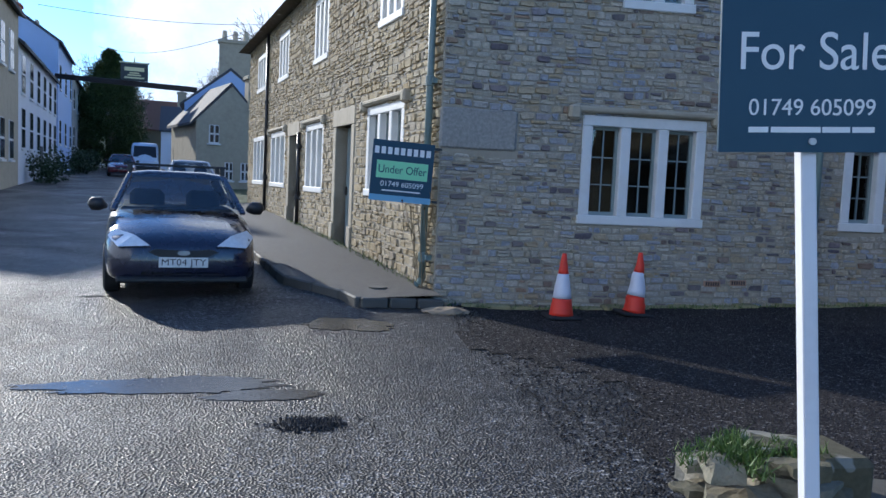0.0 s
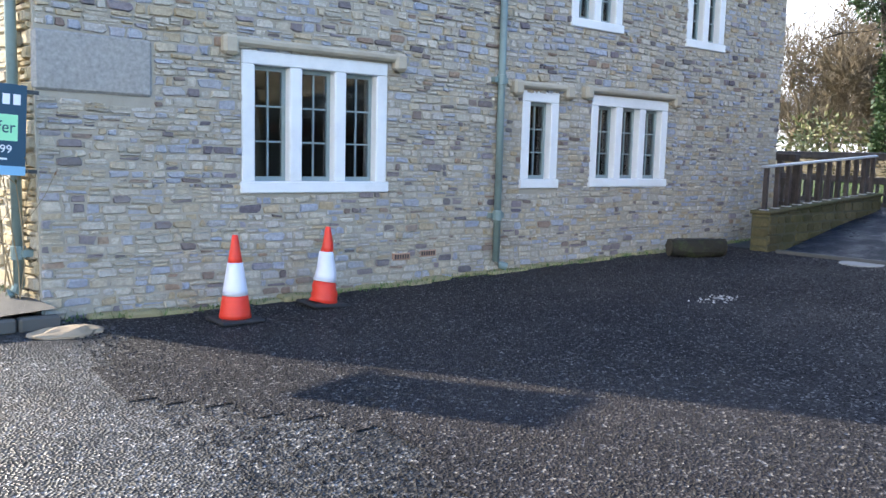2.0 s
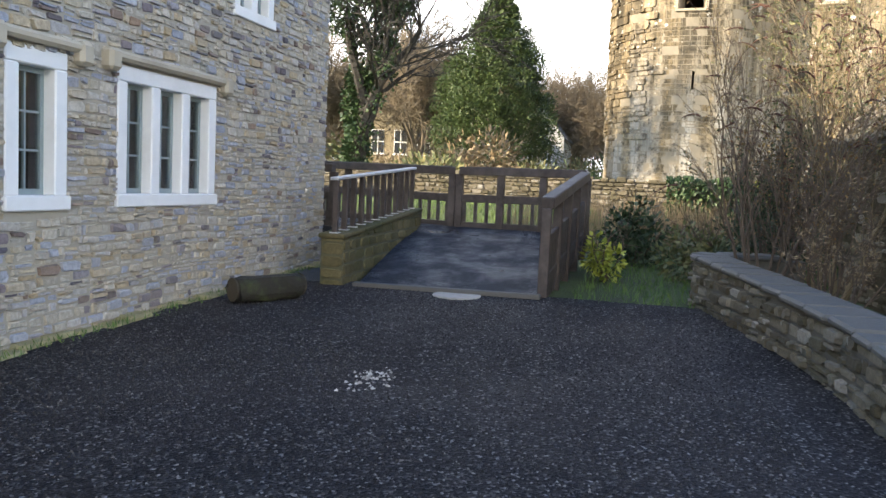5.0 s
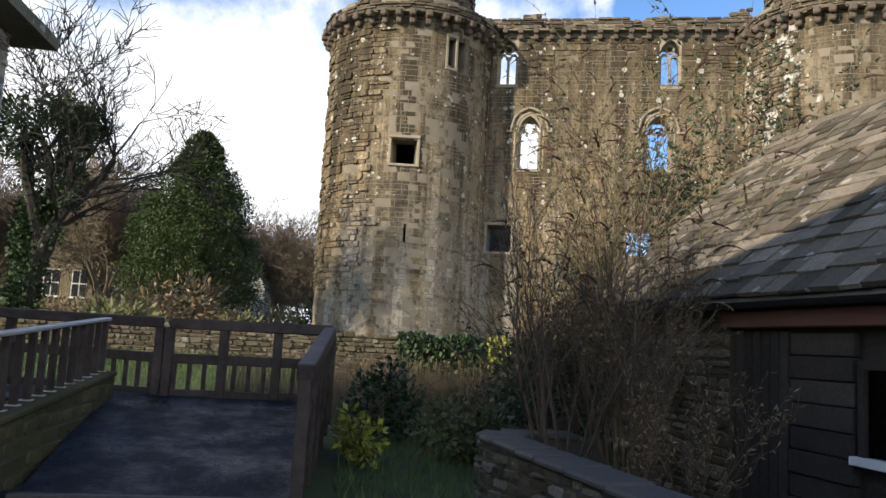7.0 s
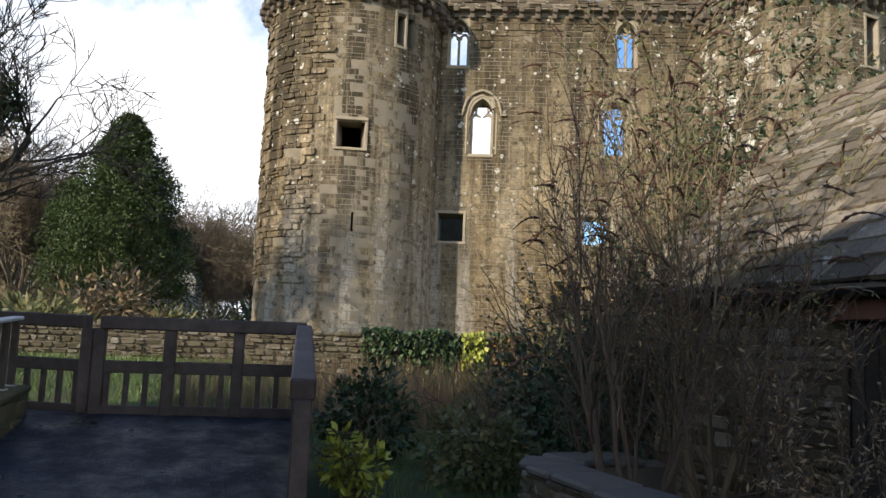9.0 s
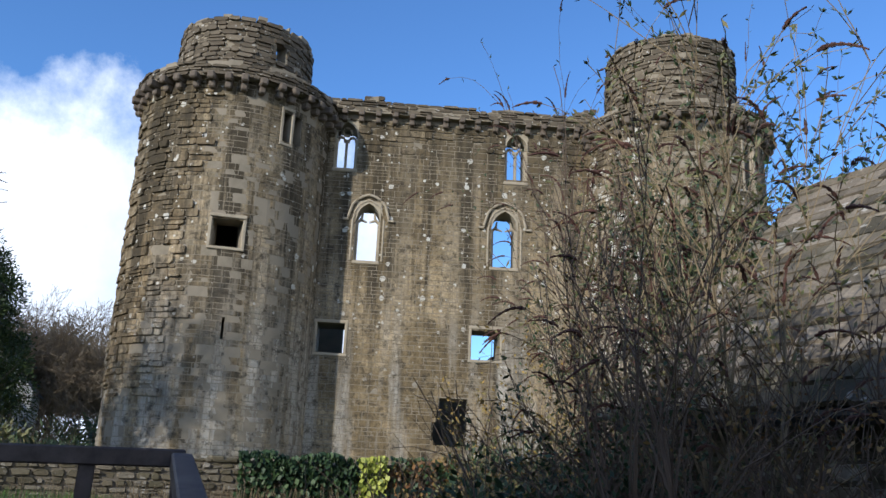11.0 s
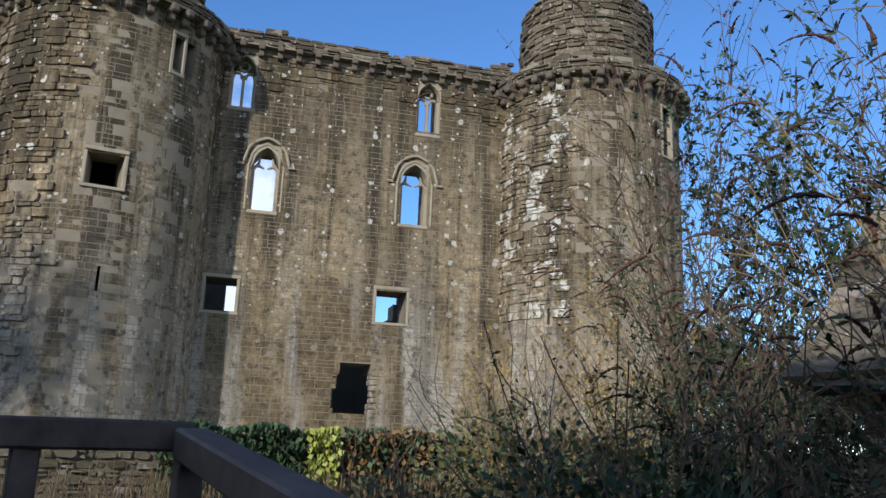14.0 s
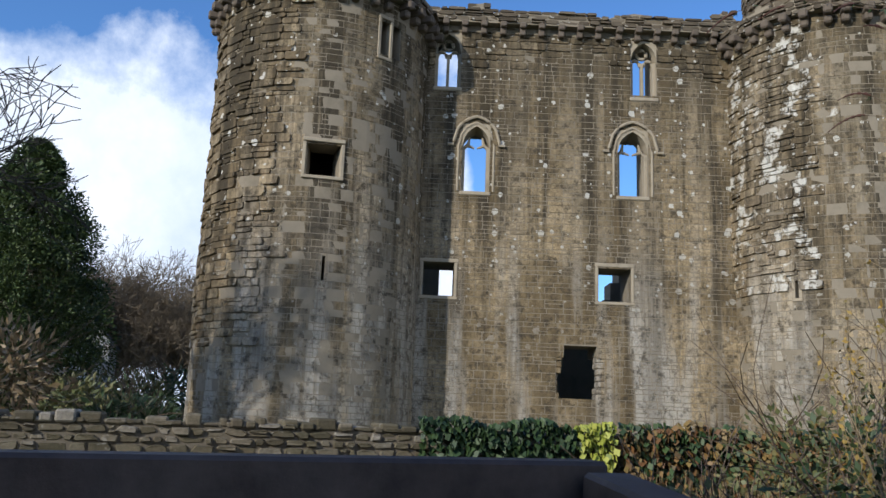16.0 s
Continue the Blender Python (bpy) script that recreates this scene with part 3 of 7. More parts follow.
def street_door(name, u0, u1, z0, z1, label):
    w = thing(name, label, "door", FACADE, kind="structure")
    for nm, b in (("door_jamb", (u0 - 0.2, u0, -0.02, 0.3, z0 + 0.5, z1)), ("door_jamb", (u1, u1 + 0.2, -0.02, 0.3, z0 + 0.5, z1)), ("plinth_block", (u0 - 0.22, u0, -0.05, 0.3, z0, z0 + 0.5)), ("plinth_block", (u1, u1 + 0.22, -0.05, 0.3, z0, z0 + 0.5)), ("door_head", (u0 - 0.22, u1 + 0.22, -0.025, 0.3, z1, z1 + 0.3)), ("step", (u0 - 0.1, u1 + 0.1, -0.12, 0.4, z0 - 0.1, z0 + 0.08))):
        part(nm, boxed(*b, None, 0.012), DRESSED, w)
    lf = part("door_leaf", boxed(u0 + 0.03, u1 - 0.03, 0.2, 0.25, z0 + 0.08, z1), CASEMENT, w, "grey-green painted plank door")
    n = 5
    for k in range(n):
        p = u0 + 0.03 + (u1 - u0 - 0.06) * k / n
        part("plank", boxed(p + 0.004, p + (u1 - u0 - 0.06) / n - 0.004, 0.188, 0.2, z0 + 0.1, z1 - 0.01), CASEMENT, lf)
    part("door_handle", boxed(u0 + 0.12, u0 + 0.15, 0.15, 0.19, z0 + 1.0, z0 + 1.15), BLACK_PIPE, lf)


street_door("door_1", -5.3, -4.2, 0.36, 2.55, "recessed grey-green plank door in a stone surround")
street_door("door_2", -10.0, -9.0, 0.46, 2.57, "recessed grey-green plank door in a stone surround up the street")


def drainpipe(label, m, u, z0, z1, out, mat, joints, shoe=0.12):
    t = thing("drainpipe", label, "drainpipe", m)
    bm = bmesh.new()
    tube(bm, [(u, -out, z0 + 0.12), (u, -out, z1)], 0.043, 12)
    part("pipe", bm, mat, t, smooth=True)
    bm = bmesh.new()
    tube(bm, [(u, -out, z0 + 0.14), (u + shoe * 0.5, -out - 0.02, z0 + 0.07), (u + shoe, -out - 0.06, z0 + 0.05)], 0.047, 10)
    part("shoe", bm, mat, t)
    for z in joints:
        bm = bmesh.new()
        tube(bm, [(u, -out, z - 0.06), (u, -out, z - 0.055), (u, -out, z + 0.055), (u, -out, z + 0.06)], [0.045, 0.058, 0.058, 0.045], 12)
        part("collar", bm, mat, t)
        part("bracket", boxed(u - 0.1, u + 0.1, -out + 0.0, -0.0, z - 0.03, z + 0.03), mat, t)


drainpipe("grey-green painted iron drainpipe on the side wall", SIDE, 5.42, 0.3, 4.5, 0.07, PIPE, (0.95, 2.5, 3.9))
drainpipe("grey-green painted iron drainpipe at the house corner", FACADE, -0.22, 0.36, 5.4, 0.08, PIPE, (0.75, 2.85, 4.3), -0.05)
drainpipe("black drainpipe between the street windows", FACADE, -8.6, 0.5, 2.6, 0.06, BLACK_PIPE, (1.2, 2.3), -0.05)
drainpipe("black drainpipe on the far end of the street wall", FACADE, -13.4, 0.55, 5.4, 0.06, BLACK_PIPE, (1.6, 3.6), -0.05)
for u, z in ((4.35, 0.52), (4.0, 0.5)):
    v = thing("air_vent", "small terracotta air brick low in the side wall", "vent", SIDE)
    part("frame", boxed(u, u + 0.22, -0.03, 0.02, z, z + 0.075, None, 0.004), plain("terracotta", (0.35, 0.22, 0.15), 0.8), v)
    for k in range(6):
        part("slot", boxed(u + 0.02 + k * 0.032, u + 0.036 + k * 0.032, -0.034, 0.0, z + 0.015, z + 0.06), BLACK_PIPE, v)

# footing ledge of mossy mortar along the wall
bm = bmesh.new()
for i in range(36):
    x = 0.9 + i * 0.292
    w = 0.12 + 0.06 * math.sin(i * 1.3) + rng.uniform(-0.02, 0.02)
    z = ground_z(x, 9.1) + 0.035 + rng.uniform(-0.015, 0.02)
    box(bm, x, x + 0.3, 9.19 - w, 9.25, z - 0.2, z, None, 0.02)
part("footing", bm, MOSS, None, "mossy mortar footing along the side wall", "footing", "structure")

# pavement with kerb stones
bm = bmesh.new()
edge = []
for i in range(36):
    s = -0.35 + i * 0.5
    o = 1.0 + 0.55 * min(1, max(0, s) / 1.2)
    a, b = along(s, 0.02), along(s, o)
    edge.append(b)
    za = ground_z(*a) + 0.13
    r = [bm.verts.new((*a, za + 0.03)), bm.verts.new((*b, ground_z(*b) + 0.1)), bm.verts.new((*b, ground_z(*b) - 0.1))]
    if i:
        for k in range(2):
            bm.faces.new((prev[k], prev[k + 1], r[k + 1], r[k]))
    prev = r
pavement = part("pavement", bm, PAVING, None, "narrow worn tarmac pavement along the house front", "pavement", "structure")
for (x0, y0), (x1, y1) in zip(edge, edge[1:]):
    bm = bmesh.new()
    z0, z1 = ground_z(x0, y0) + 0.045, ground_z(x1, y1) + 0.045
    a, b = Vector((x0, y0, z0)), Vector((x1, y1, z1))
    g = (b - a).normalized() * 0.008
    beam(bm, a + g, b - g, 0.1, 0.13 + rng.uniform(-0.01, 0.01), 0.018)
    part("kerb_stone", bm, KERB, pavement)
a, b = Vector((*along(-0.35, 0.0), 0)), Vector((*edge[0], 0))
for k in range(3):
    p, q = a.lerp(b, k / 3 + 0.01), a.lerp(b, (k + 1) / 3 - 0.01)
    bm = bmesh.new()
    beam(bm, (p.x, p.y, ground_z(p.x, p.y) + 0.05), (q.x, q.y, ground_z(q.x, q.y) + 0.05), 0.09, 0.12, 0.018)
    part("kerb_stone", bm, KERB, pavement)

# ---- castle ----
CD = Vector((math.sin(-0.281), -math.cos(-0.281), 0))
CN = Vector((-0.9608, 0.2773, 0))
CASTLE_M = Matrix(((CD.x, -CN.x, 0, 36.234), (CD.y, -CN.y, 0, 0), (0, 0, 1, 0), (0, 0, 0, 1)))
castle = thing("castle", "ruined medieval stone castle with round corner towers", "castle")
C_OPEN = [(-0.06, 0.95, 5.74, 6.85), (1.07, 2.0, 9.28, 11.62), (6.29, 7.32, 9.35, 11.66), (0.05, 0.92, 12.92, 14.9), (6.76, 7.65, 12.85, 14.9), (5.65, 6.72, 5.78, 6.92), (4.3, 5.85, 2.6, 4.0), (4.55, 5.6, 4.0, 4.32), (-0.45, -0.3, 2.9, 3.75)]
bm = bmesh.new()
for a, b, c, d in cells(-1.5, 11.5, 0.6, 15.35, C_OPEN):
    box(bm, a, b, 0.0, 1.5, c, d, CASTLE_M)
bmesh.ops.remove_doubles(bm, verts=bm.verts, dist=0.0005)
curtain = part("curtain_wall", bm, CASTLE_CORE, castle, "tall grey-brown stone wall between the towers")
cp = lambda u, v, d: tuple(CASTLE_M @ Vector((u, -d, v)))  # noqa: E731
curtain_stones = list(courses(-1.0, 11.2, 1.2, 14.98, C_OPEN, (0.13, 0.3), (0.18, 0.55), rng, 0.008))


def torn(u, v):
    """Where the curtain wall has lost its facing below the wall head."""
    return v > 13.6 + 1.3 * noise.noise(Vector((u * 0.5, v * 0.4, 2.0)))


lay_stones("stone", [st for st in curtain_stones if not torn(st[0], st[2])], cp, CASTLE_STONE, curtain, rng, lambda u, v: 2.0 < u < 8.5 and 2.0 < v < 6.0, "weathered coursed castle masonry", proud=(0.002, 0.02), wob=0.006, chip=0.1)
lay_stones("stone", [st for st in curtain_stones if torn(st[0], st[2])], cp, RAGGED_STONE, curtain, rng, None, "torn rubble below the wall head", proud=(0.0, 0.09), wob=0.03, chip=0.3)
# jagged edges of the broken doorway
for k in range(16):
    side = 1 if k % 2 else 0
    z = 2.62 + (k // 2) * 0.2
    if z < 4.0:
        x = (4.3 if side == 0 else 5.85)
        w = rng.uniform(0.05, 0.28)
        part("stone", boxed(x - 0.05 if side == 0 else x - w, x + w if side == 0 else x + 0.05, 0.02, rng.uniform(0.3, 0.9), z, z + 0.19, CASTLE_M, 0.03), RAGGED_STONE, curtain)
# broken parapet on corbels
for i in range(17):
    u = -0.3 + i * 0.66 + rng.uniform(-0.04, 0.04)
    bm = boxed(u - 0.11, u + 0.11, -0.4 + rng.uniform(-0.03, 0.05), 0.1, 15.06, 15.26, CASTLE_M, 0.03)
    box(bm, u - 0.1, u + 0.1, -0.24, 0.1, 14.84, 15.07, CASTLE_M, 0.03)
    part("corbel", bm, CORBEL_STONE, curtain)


def head_top(u):
    return 15.72 + 0.22 * noise.noise(Vector((u * 0.8, 4.0, 0))) + 0.14 * noise.noise(Vector((u * 3.1, 9.0, 0))) + (0.3 if 1.25 < u < 1.75 or 9.6 < u < 10.3 else 0)


outline = [(-1.0, 15.2)] + [(-1.0 + 0.3 * k, head_top(-1.0 + 0.3 * k) - 0.06) for k in range(41)] + [(11.0, 15.2)]
bm = bmesh.new()
prism(bm, outline, -0.3, 0.5, CASTLE_M)
part("parapet", bm, CASTLE_CORE, curtain)
head_place = lambda u, v, d: tuple(CASTLE_M @ Vector((u, -0.3 - d, v)))  # noqa: E731
lay_stones("parapet_stone", [st for st in courses(-1.0, 11.0, 15.24, 16.2, [], (0.08, 0.19), (0.2, 0.6), rng, 0.02) if st[3] < head_top((st[0] + st[1]) / 2) + 0.05], head_place, PARAPET_STONE, curtain, rng, lambda u, v: True, proud=(0.0, 0.12), wob=0.025)


def arch_points(u0, u1, z, rise, n=6):
    """A pointed arch from the springing (u0, z) over to (u1, z)."""
    w, mid = u1 - u0, (u0 + u1) / 2
    r = (w * w / 4 + rise * rise) / w
    pts = []
    for k in range(n + 1):
        x = u0 + (mid - u0) * k / n
        pts.append((x, z + math.sqrt(max(0, r * r - (u0 + r - x) ** 2))))
    return pts + [(u0 + u1 - x, zz) for x, zz in pts[-2::-1]]


def gothic_window(u0, u1, z0, spring, apex, hood, lights, label):
    w = tagged(new("gothic_window"), label)
    w.parent = castle
    arch = arch_points(u0, u1, spring, apex - spring)
    half = len(arch) // 2
    # spandrels that fill the square head round the arch
    for pts in (arch[: half + 1], arch[half:]):
        bm = bmesh.new()
        left = pts[0][0] < pts[-1][0]
        corner = (pts[0][0], C_TOP) if left else (pts[-1][0], C_TOP)
        tip = (pts[-1][0], C_TOP) if left else (pts[0][0], C_TOP)
        prism(bm, ([corner] + pts + [tip]) if left else ([tip] + pts + [corner]), -0.01, 0.9, CASTLE_M)
        part("spandrel", bm, CASTLE_DRESSED, w)
    for p, q in ((u0 - 0.02, u0 + 0.1), (u1 - 0.1, u1 + 0.02)):
        part("jamb", boxed(p, q, 0.12, 0.5, z0, spring, CASTLE_M, 0.02), CASTLE_DRESSED, w)
    part("sill", boxed(u0 - 0.05, u1 + 0.05, -0.05, 0.6, z0 - 0.14, z0, CASTLE_M, 0.03), CASTLE_DRESSED, w)
    if hood:
        out = arch_points(u0 - 0.3, u1 + 0.3, spring + 0.12, apex - spring + 0.2)
        bm = bmesh.new()
        pts = [CASTLE_M @ Vector((x, -0.07, z)) for x, z in [(u0 - 0.5, spring + 0.02), (u0 - 0.3, spring + 0.02)] + out + [(u1 + 0.3, spring + 0.02), (u1 + 0.5, spring + 0.02)]]
        tube(bm, pts, 0.055, 6)
        part("hood_mould", bm, CASTLE_DRESSED, w)
        inner = arch_points(u0 - 0.13, u1 + 0.13, spring, apex - spring + 0.13)
        bm = bmesh.new()
        tube(bm, [CASTLE_M @ Vector((x, -0.0, z)) for x, z in [(u0 - 0.13, z0)] + inner + [(u1 + 0.13, z0)]], 0.05, 6)
        part("arch_moulding", bm, CASTLE_DRESSED, w)
    if lights == 2:
        mid = (u0 + u1) / 2
        part("mullion", boxed(mid - 0.05, mid + 0.05, 0.2, 0.4, z0, spring, CASTLE_M, 0.02), CASTLE_DRESSED, w)
        for p, q in ((u0, mid), (mid, u1)):
            bm = bmesh.new()
            tube(bm, [CASTLE_M @ Vector((x, 0.3, z)) for x, z in arch_points(p + 0.05, q - 0.05, spring - 0.1, 0.22, 4)], 0.06, 6)
            part("tracery", bm, CASTLE_DRESSED, w)
        bm = bmesh.new()
        tube(bm, [CASTLE_M @ Vector((mid + 0.17 * math.cos(a), 0.3, spring + 0.35 + 0.17 * math.sin(a))) for a in [k * math.pi / 6 for k in range(13)]], 0.06, 6)
        part("tracery", bm, CASTLE_DRESSED, w)
    else:
        mid = (u0 + u1) / 2
        for pts in ([(u0, spring - 0.05), (u0 + 0.18, spring + 0.12), (mid - 0.05, spring + 0.02)], [(u1, spring - 0.05), (u1 - 0.18, spring + 0.12), (mid + 0.05, spring + 0.02)], [(u0 + 0.2, spring + 0.12), (u0 + 0.25, spring + 0.4)], [(u1 - 0.2, spring + 0.12), (u1 - 0.25, spring + 0.4)]):
            bm = bmesh.new()
            tube(bm, [CASTLE_M @ Vector((x, 0.3, z)) for x, z in pts], [0.07] * (len(pts) - 1) + [0.03], 6)
            part("tracery", bm, CASTLE_DRESSED, w, "broken stone tracery")


for u0, u1, z0, sp, ap, hd, n, C_TOP in ((1.07, 2.0, 9.28, 10.85, 11.55, True, 1, 11.62), (6.29, 7.32, 9.35, 10.85, 11.6, True, 1, 11.66), (0.05, 0.92, 12.92, 14.2, 14.85, False, 2, 14.9), (6.76, 7.65, 12.85, 14.2, 14.85, False, 2, 14.9)):
    gothic_window(u0, u1, z0, sp, ap, hd, n, "pointed gothic window opening with broken tracery")
for a, b, c, d in (C_OPEN[0], C_OPEN[5]):
    w = tagged(new("square_window"), "square stone window opening")
    w.parent = castle
    for q in ((a - 0.1, a, c, d), (b, b + 0.1, c, d), (a - 0.12, b + 0.12, d, d + 0.12), (a - 0.12, b + 0.12, c - 0.1, c)):
        part("surround", boxed(q[0], q[1], -0.035, 0.3, q[2], q[3], CASTLE_M, 0.015), CASTLE_DRESSED, w)


def tower(name, centre, R, cap_r, cap_top, holes, cam_ang, label, seed, torn_a, torn_b, low, rubble):
    """A round tower: a hollow shell of wall cells, its stones, the corbelled ring and the smaller turret above."""
    rg = random.Random(seed)
    t = tagged(new(name), label)
    t.parent = castle
    cx, cy = centre
    N = 48

    def shell(r_out, r_in, z0, z1, cut, nm, mat, ragged=0.0):
        bm = bmesh.new()
        hs = [(a, b, c, d) for a, b, c, d in cut]
        marks = [2 * math.pi * k / N for k in range(N + 1)]
        for a, b, c, d in cells(0, 2 * math.pi, z0, z1, hs + [(x, x, z0, z1) for x in marks]):
            top = d + (rg.uniform(-ragged, ragged * 0.4) if ragged and d > z1 - 0.01 else 0)
            vs = [bm.verts.new((cx + r * math.cos(x), cy + r * math.sin(x), z)) for r in (r_in, r_out) for x, z in ((a, c), (b, c), (b, top), (a, top))]
            for q in ((4, 5, 6, 7), (3, 2, 1, 0), (0, 1, 5, 4), (2, 3, 7, 6), (1, 2, 6, 5), (3, 0, 4, 7)):
                bm.faces.new([vs[k] for k in q])
        bmesh.ops.remove_doubles(bm, verts=bm.verts, dist=0.0005)
        return part(nm, bm, mat, t)

    def place(r):
        return lambda u, v, d: (cx + (r + d) * math.cos(u / r), cy + (r + d) * math.sin(u / r), v)

    wall = shell(R, R - 1.1, 0.6, 15.2, holes, "tower_wall", CASTLE_CORE)
    cut = [(a * R, b * R, c, d) for a, b, c, d in holes]

    def lost(u, v):
        """Where the ashlar face has fallen and the rubble behind it shows."""
        edge = 0.13 * noise.noise(Vector((u * 0.3, v * 0.4, seed))) + 0.035 * noise.noise(Vector((u * 1.2, v * 2.0, seed)))
        return v > low and torn_a < u / R + edge < torn_b + 0.012 * (v - low)

    all_ = list(courses(0, 2 * math.pi * R, 1.0, 14.75, cut, (0.13, 0.34), (0.18, 0.55), rg, 0.008))
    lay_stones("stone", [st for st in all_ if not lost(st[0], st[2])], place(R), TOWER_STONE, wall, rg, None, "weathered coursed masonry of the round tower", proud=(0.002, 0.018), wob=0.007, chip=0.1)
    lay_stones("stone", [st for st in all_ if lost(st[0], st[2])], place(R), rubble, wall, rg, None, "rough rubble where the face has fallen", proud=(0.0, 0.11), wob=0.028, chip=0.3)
    # corbels and ring parapet
    n = int(2 * math.pi * R / 0.56)
    for k in range(n):
        a = 2 * math.pi * (k + rg.uniform(-0.12, 0.12)) / n
        m = Matrix.Translation((cx, cy, 0)) @ Matrix.Rotation(a, 4, "Z")
        bm = boxed(R - 0.1, R + 0.5 + rg.uniform(-0.06, 0.03), -0.13, 0.13, 14.5, 14.78, m, 0.05)
        box(bm, R - 0.1, R + 0.28, -0.12, 0.12, 14.26, 14.52, m, 0.05)
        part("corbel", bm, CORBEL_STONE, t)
    shell(R + 0.26, R - 0.6, 14.72, 15.32, [], "parapet_walk", CASTLE_CORE, 0.2)
    rp_ = R + 0.26
    ring_ = [st for st in courses(0, 2 * math.pi * rp_, 14.72, 15.5, [], (0.09, 0.2), (0.2, 0.6), rg, 0.02) if st[3] < 15.24 + 0.22 * noise.noise(Vector((st[0] * 0.9, seed, 0)))]
    lay_stones("parapet_stone", ring_, place(rp_), PARAPET_STONE, t, rg, None, "ragged dark stones of the parapet ring", proud=(0.0, 0.13), wob=0.025)
    bm = bmesh.new()
    bmesh.ops.create_cone(bm, cap_ends=True, segments=48, radius1=R - 0.3, radius2=R - 0.3, depth=0.3, matrix=Matrix.Translation((cx, cy, 14.7)))
    part("tower_roof", bm, CASTLE_CORE, t)
    tw = shell(cap_r, cap_r - 0.6, 14.8, cap_top, [(cam_ang + 0.42, cam_ang + 0.6, cap_top - 1.5, cap_top - 0.8)] if seed == 1 else [], "turret", CASTLE_CORE, 0.25)
    lay_stones("stone", list(courses(0, 2 * math.pi * cap_r, 14.8, cap_top - 0.1, [((cam_ang + 0.42) * cap_r, (cam_ang + 0.6) * cap_r, cap_top - 1.5, cap_top - 0.8)] if seed == 1 else [], (0.14, 0.26), (0.2, 0.5), rg, 0.02)), place(cap_r), PARAPET_STONE, tw, rg, None, proud=(0.0, 0.13), wob=0.03)
    for a, b, c, d in holes[:2]:
        for q in ((a - 0.03, a, c, d), (b, b + 0.03, c, d), (a - 0.03, b + 0.03, d, d + 0.12), (a - 0.03, b + 0.03, c - 0.1, c)):
            bm = bmesh.new()
            mid = (q[0] + q[1]) / 2
            half = (q[1] - q[0]) / 2 * R
            m = Matrix.Translation((cx, cy, 0)) @ Matrix.Rotation(mid, 4, "Z")
            part("surround", boxed(R - 0.2, R + 0.045, -half, half, q[2], q[3], m, 0.015), CASTLE_DRESSED, t)
    return t


def facing(c, R, eye, ang):
    """The angle on a tower's face that is seen from eye in the direction ang (degrees)."""
    ex, ey = eye
    dx, dy = math.cos(radians(ang)), math.sin(radians(ang))
    fx, fy = ex - c[0], ey - c[1]
    b = fx * dx + fy * dy
    t = -b - math.sqrt(max(0.0, b * b - (fx * fx + fy * fy - R * R)))
    return math.atan2(ey + t * dy - c[1], ex + t * dx - c[0]) % (2 * math.pi)


T1, T2, RT = (37.504, 3.497), (32.647, -13.149), 3.5
e1, e2 = (7.523, 6.428), (10.208, 6.879)
f = lambda c, e, a: facing(c, RT, e, a)  # noqa: E731
tower("tower", T1, RT, 2.5, 17.85, [(f(T1, e1, -4.48), f(T1, e1, -6.65), 8.65, 9.67), (f(T1, e1, -8.75), f(T1, e1, -9.35), 12.75, 14.0), (f(T1, e1, -5.92), f(T1, e1, -6.12), 5.52, 6.3), (f(T1, e1, -9.5), f(T1, e1, -10.1), 12.75, 14.0)], math.pi - 0.1, "round castle tower with a broken turret", 1, radians(40), radians(146), 3.5, RAGGED_STONE)
tower("tower", T2, RT, 2.55, 18.7, [(f(T2, e2, -47.35), f(T2, e2, -47.9), 12.1, 13.9), (f(T2, e2, -39.1), f(T2, e2, -39.3), 5.8, 6.45)], math.pi - 0.6, "round castle tower with pale lichened stones", 2, radians(60), radians(122), 6.0, LICHEN_STONE)
# broken back wall and side walls of the ruin
bm = bmesh.new()
u = -4.0
while u < 14:
    w = rng.uniform(0.2, 0.45)
    top = float(np.interp(u, (0.1, 0.55, 7.2, 7.5, 8.4, 9.0), (8.9, 6.0, 6.0, 6.9, 8.9, 9.6))) + rng.uniform(-0.25, 0.25)
    box(bm, u, u + w, 8.4, 9.6, 0.6, top, CASTLE_M)
    u += w
bmesh.ops.remove_doubles(bm, verts=bm.verts, dist=0.001)
part("rear_wall", bm, CASTLE_CORE, castle, "broken remains of the rear wall")
for u0 in (-4.4, 13.0):
    bm = boxed(u0, u0 + 1.2, 2.0, 9.0, 0.6, 13.5, CASTLE_M)
    part("end_wall", bm, CASTLE_CORE, castle, "end wall of the ruin")
part("interior_floor", boxed(-3.5, 13.2, 1.4, 8.4, 0.6, 1.6, CASTLE_M), GRASS_SOIL, castle, "grass inside the ruin")

# ---- boundary wall before the castle ----
BW_M = Matrix.Translation((20.0, 0, 0)) @ Matrix.Rotation(radians(-90), 4, "Z")
bm = boxed(-45, 22, 0.0, 0.5, 0.2, 1.82, BW_M)
bwall = part("boundary_wall", bm, plain("dark_mortar", (0.13, 0.11, 0.08), 0.95, scale=5, bump=0.6), None, "old rubble stone boundary wall before the castle", "wall", "structure")
bp = lambda u, v, d: tuple(BW_M @ Vector((u, -d, v)))  # noqa: E731
lay_stones("stone", list(courses(-30, 12, 0.45, 1.84, [], (0.05, 0.125), (0.08, 0.27), rng, 0.016)), bp, FIELD_STONE, bwall, rng, lambda u, v: -8.5 < u < -4.5 and v > 0.7, "dark mossy rubble stones", proud=(0.005, 0.06), wob=0.02)
u = -30
k = 0
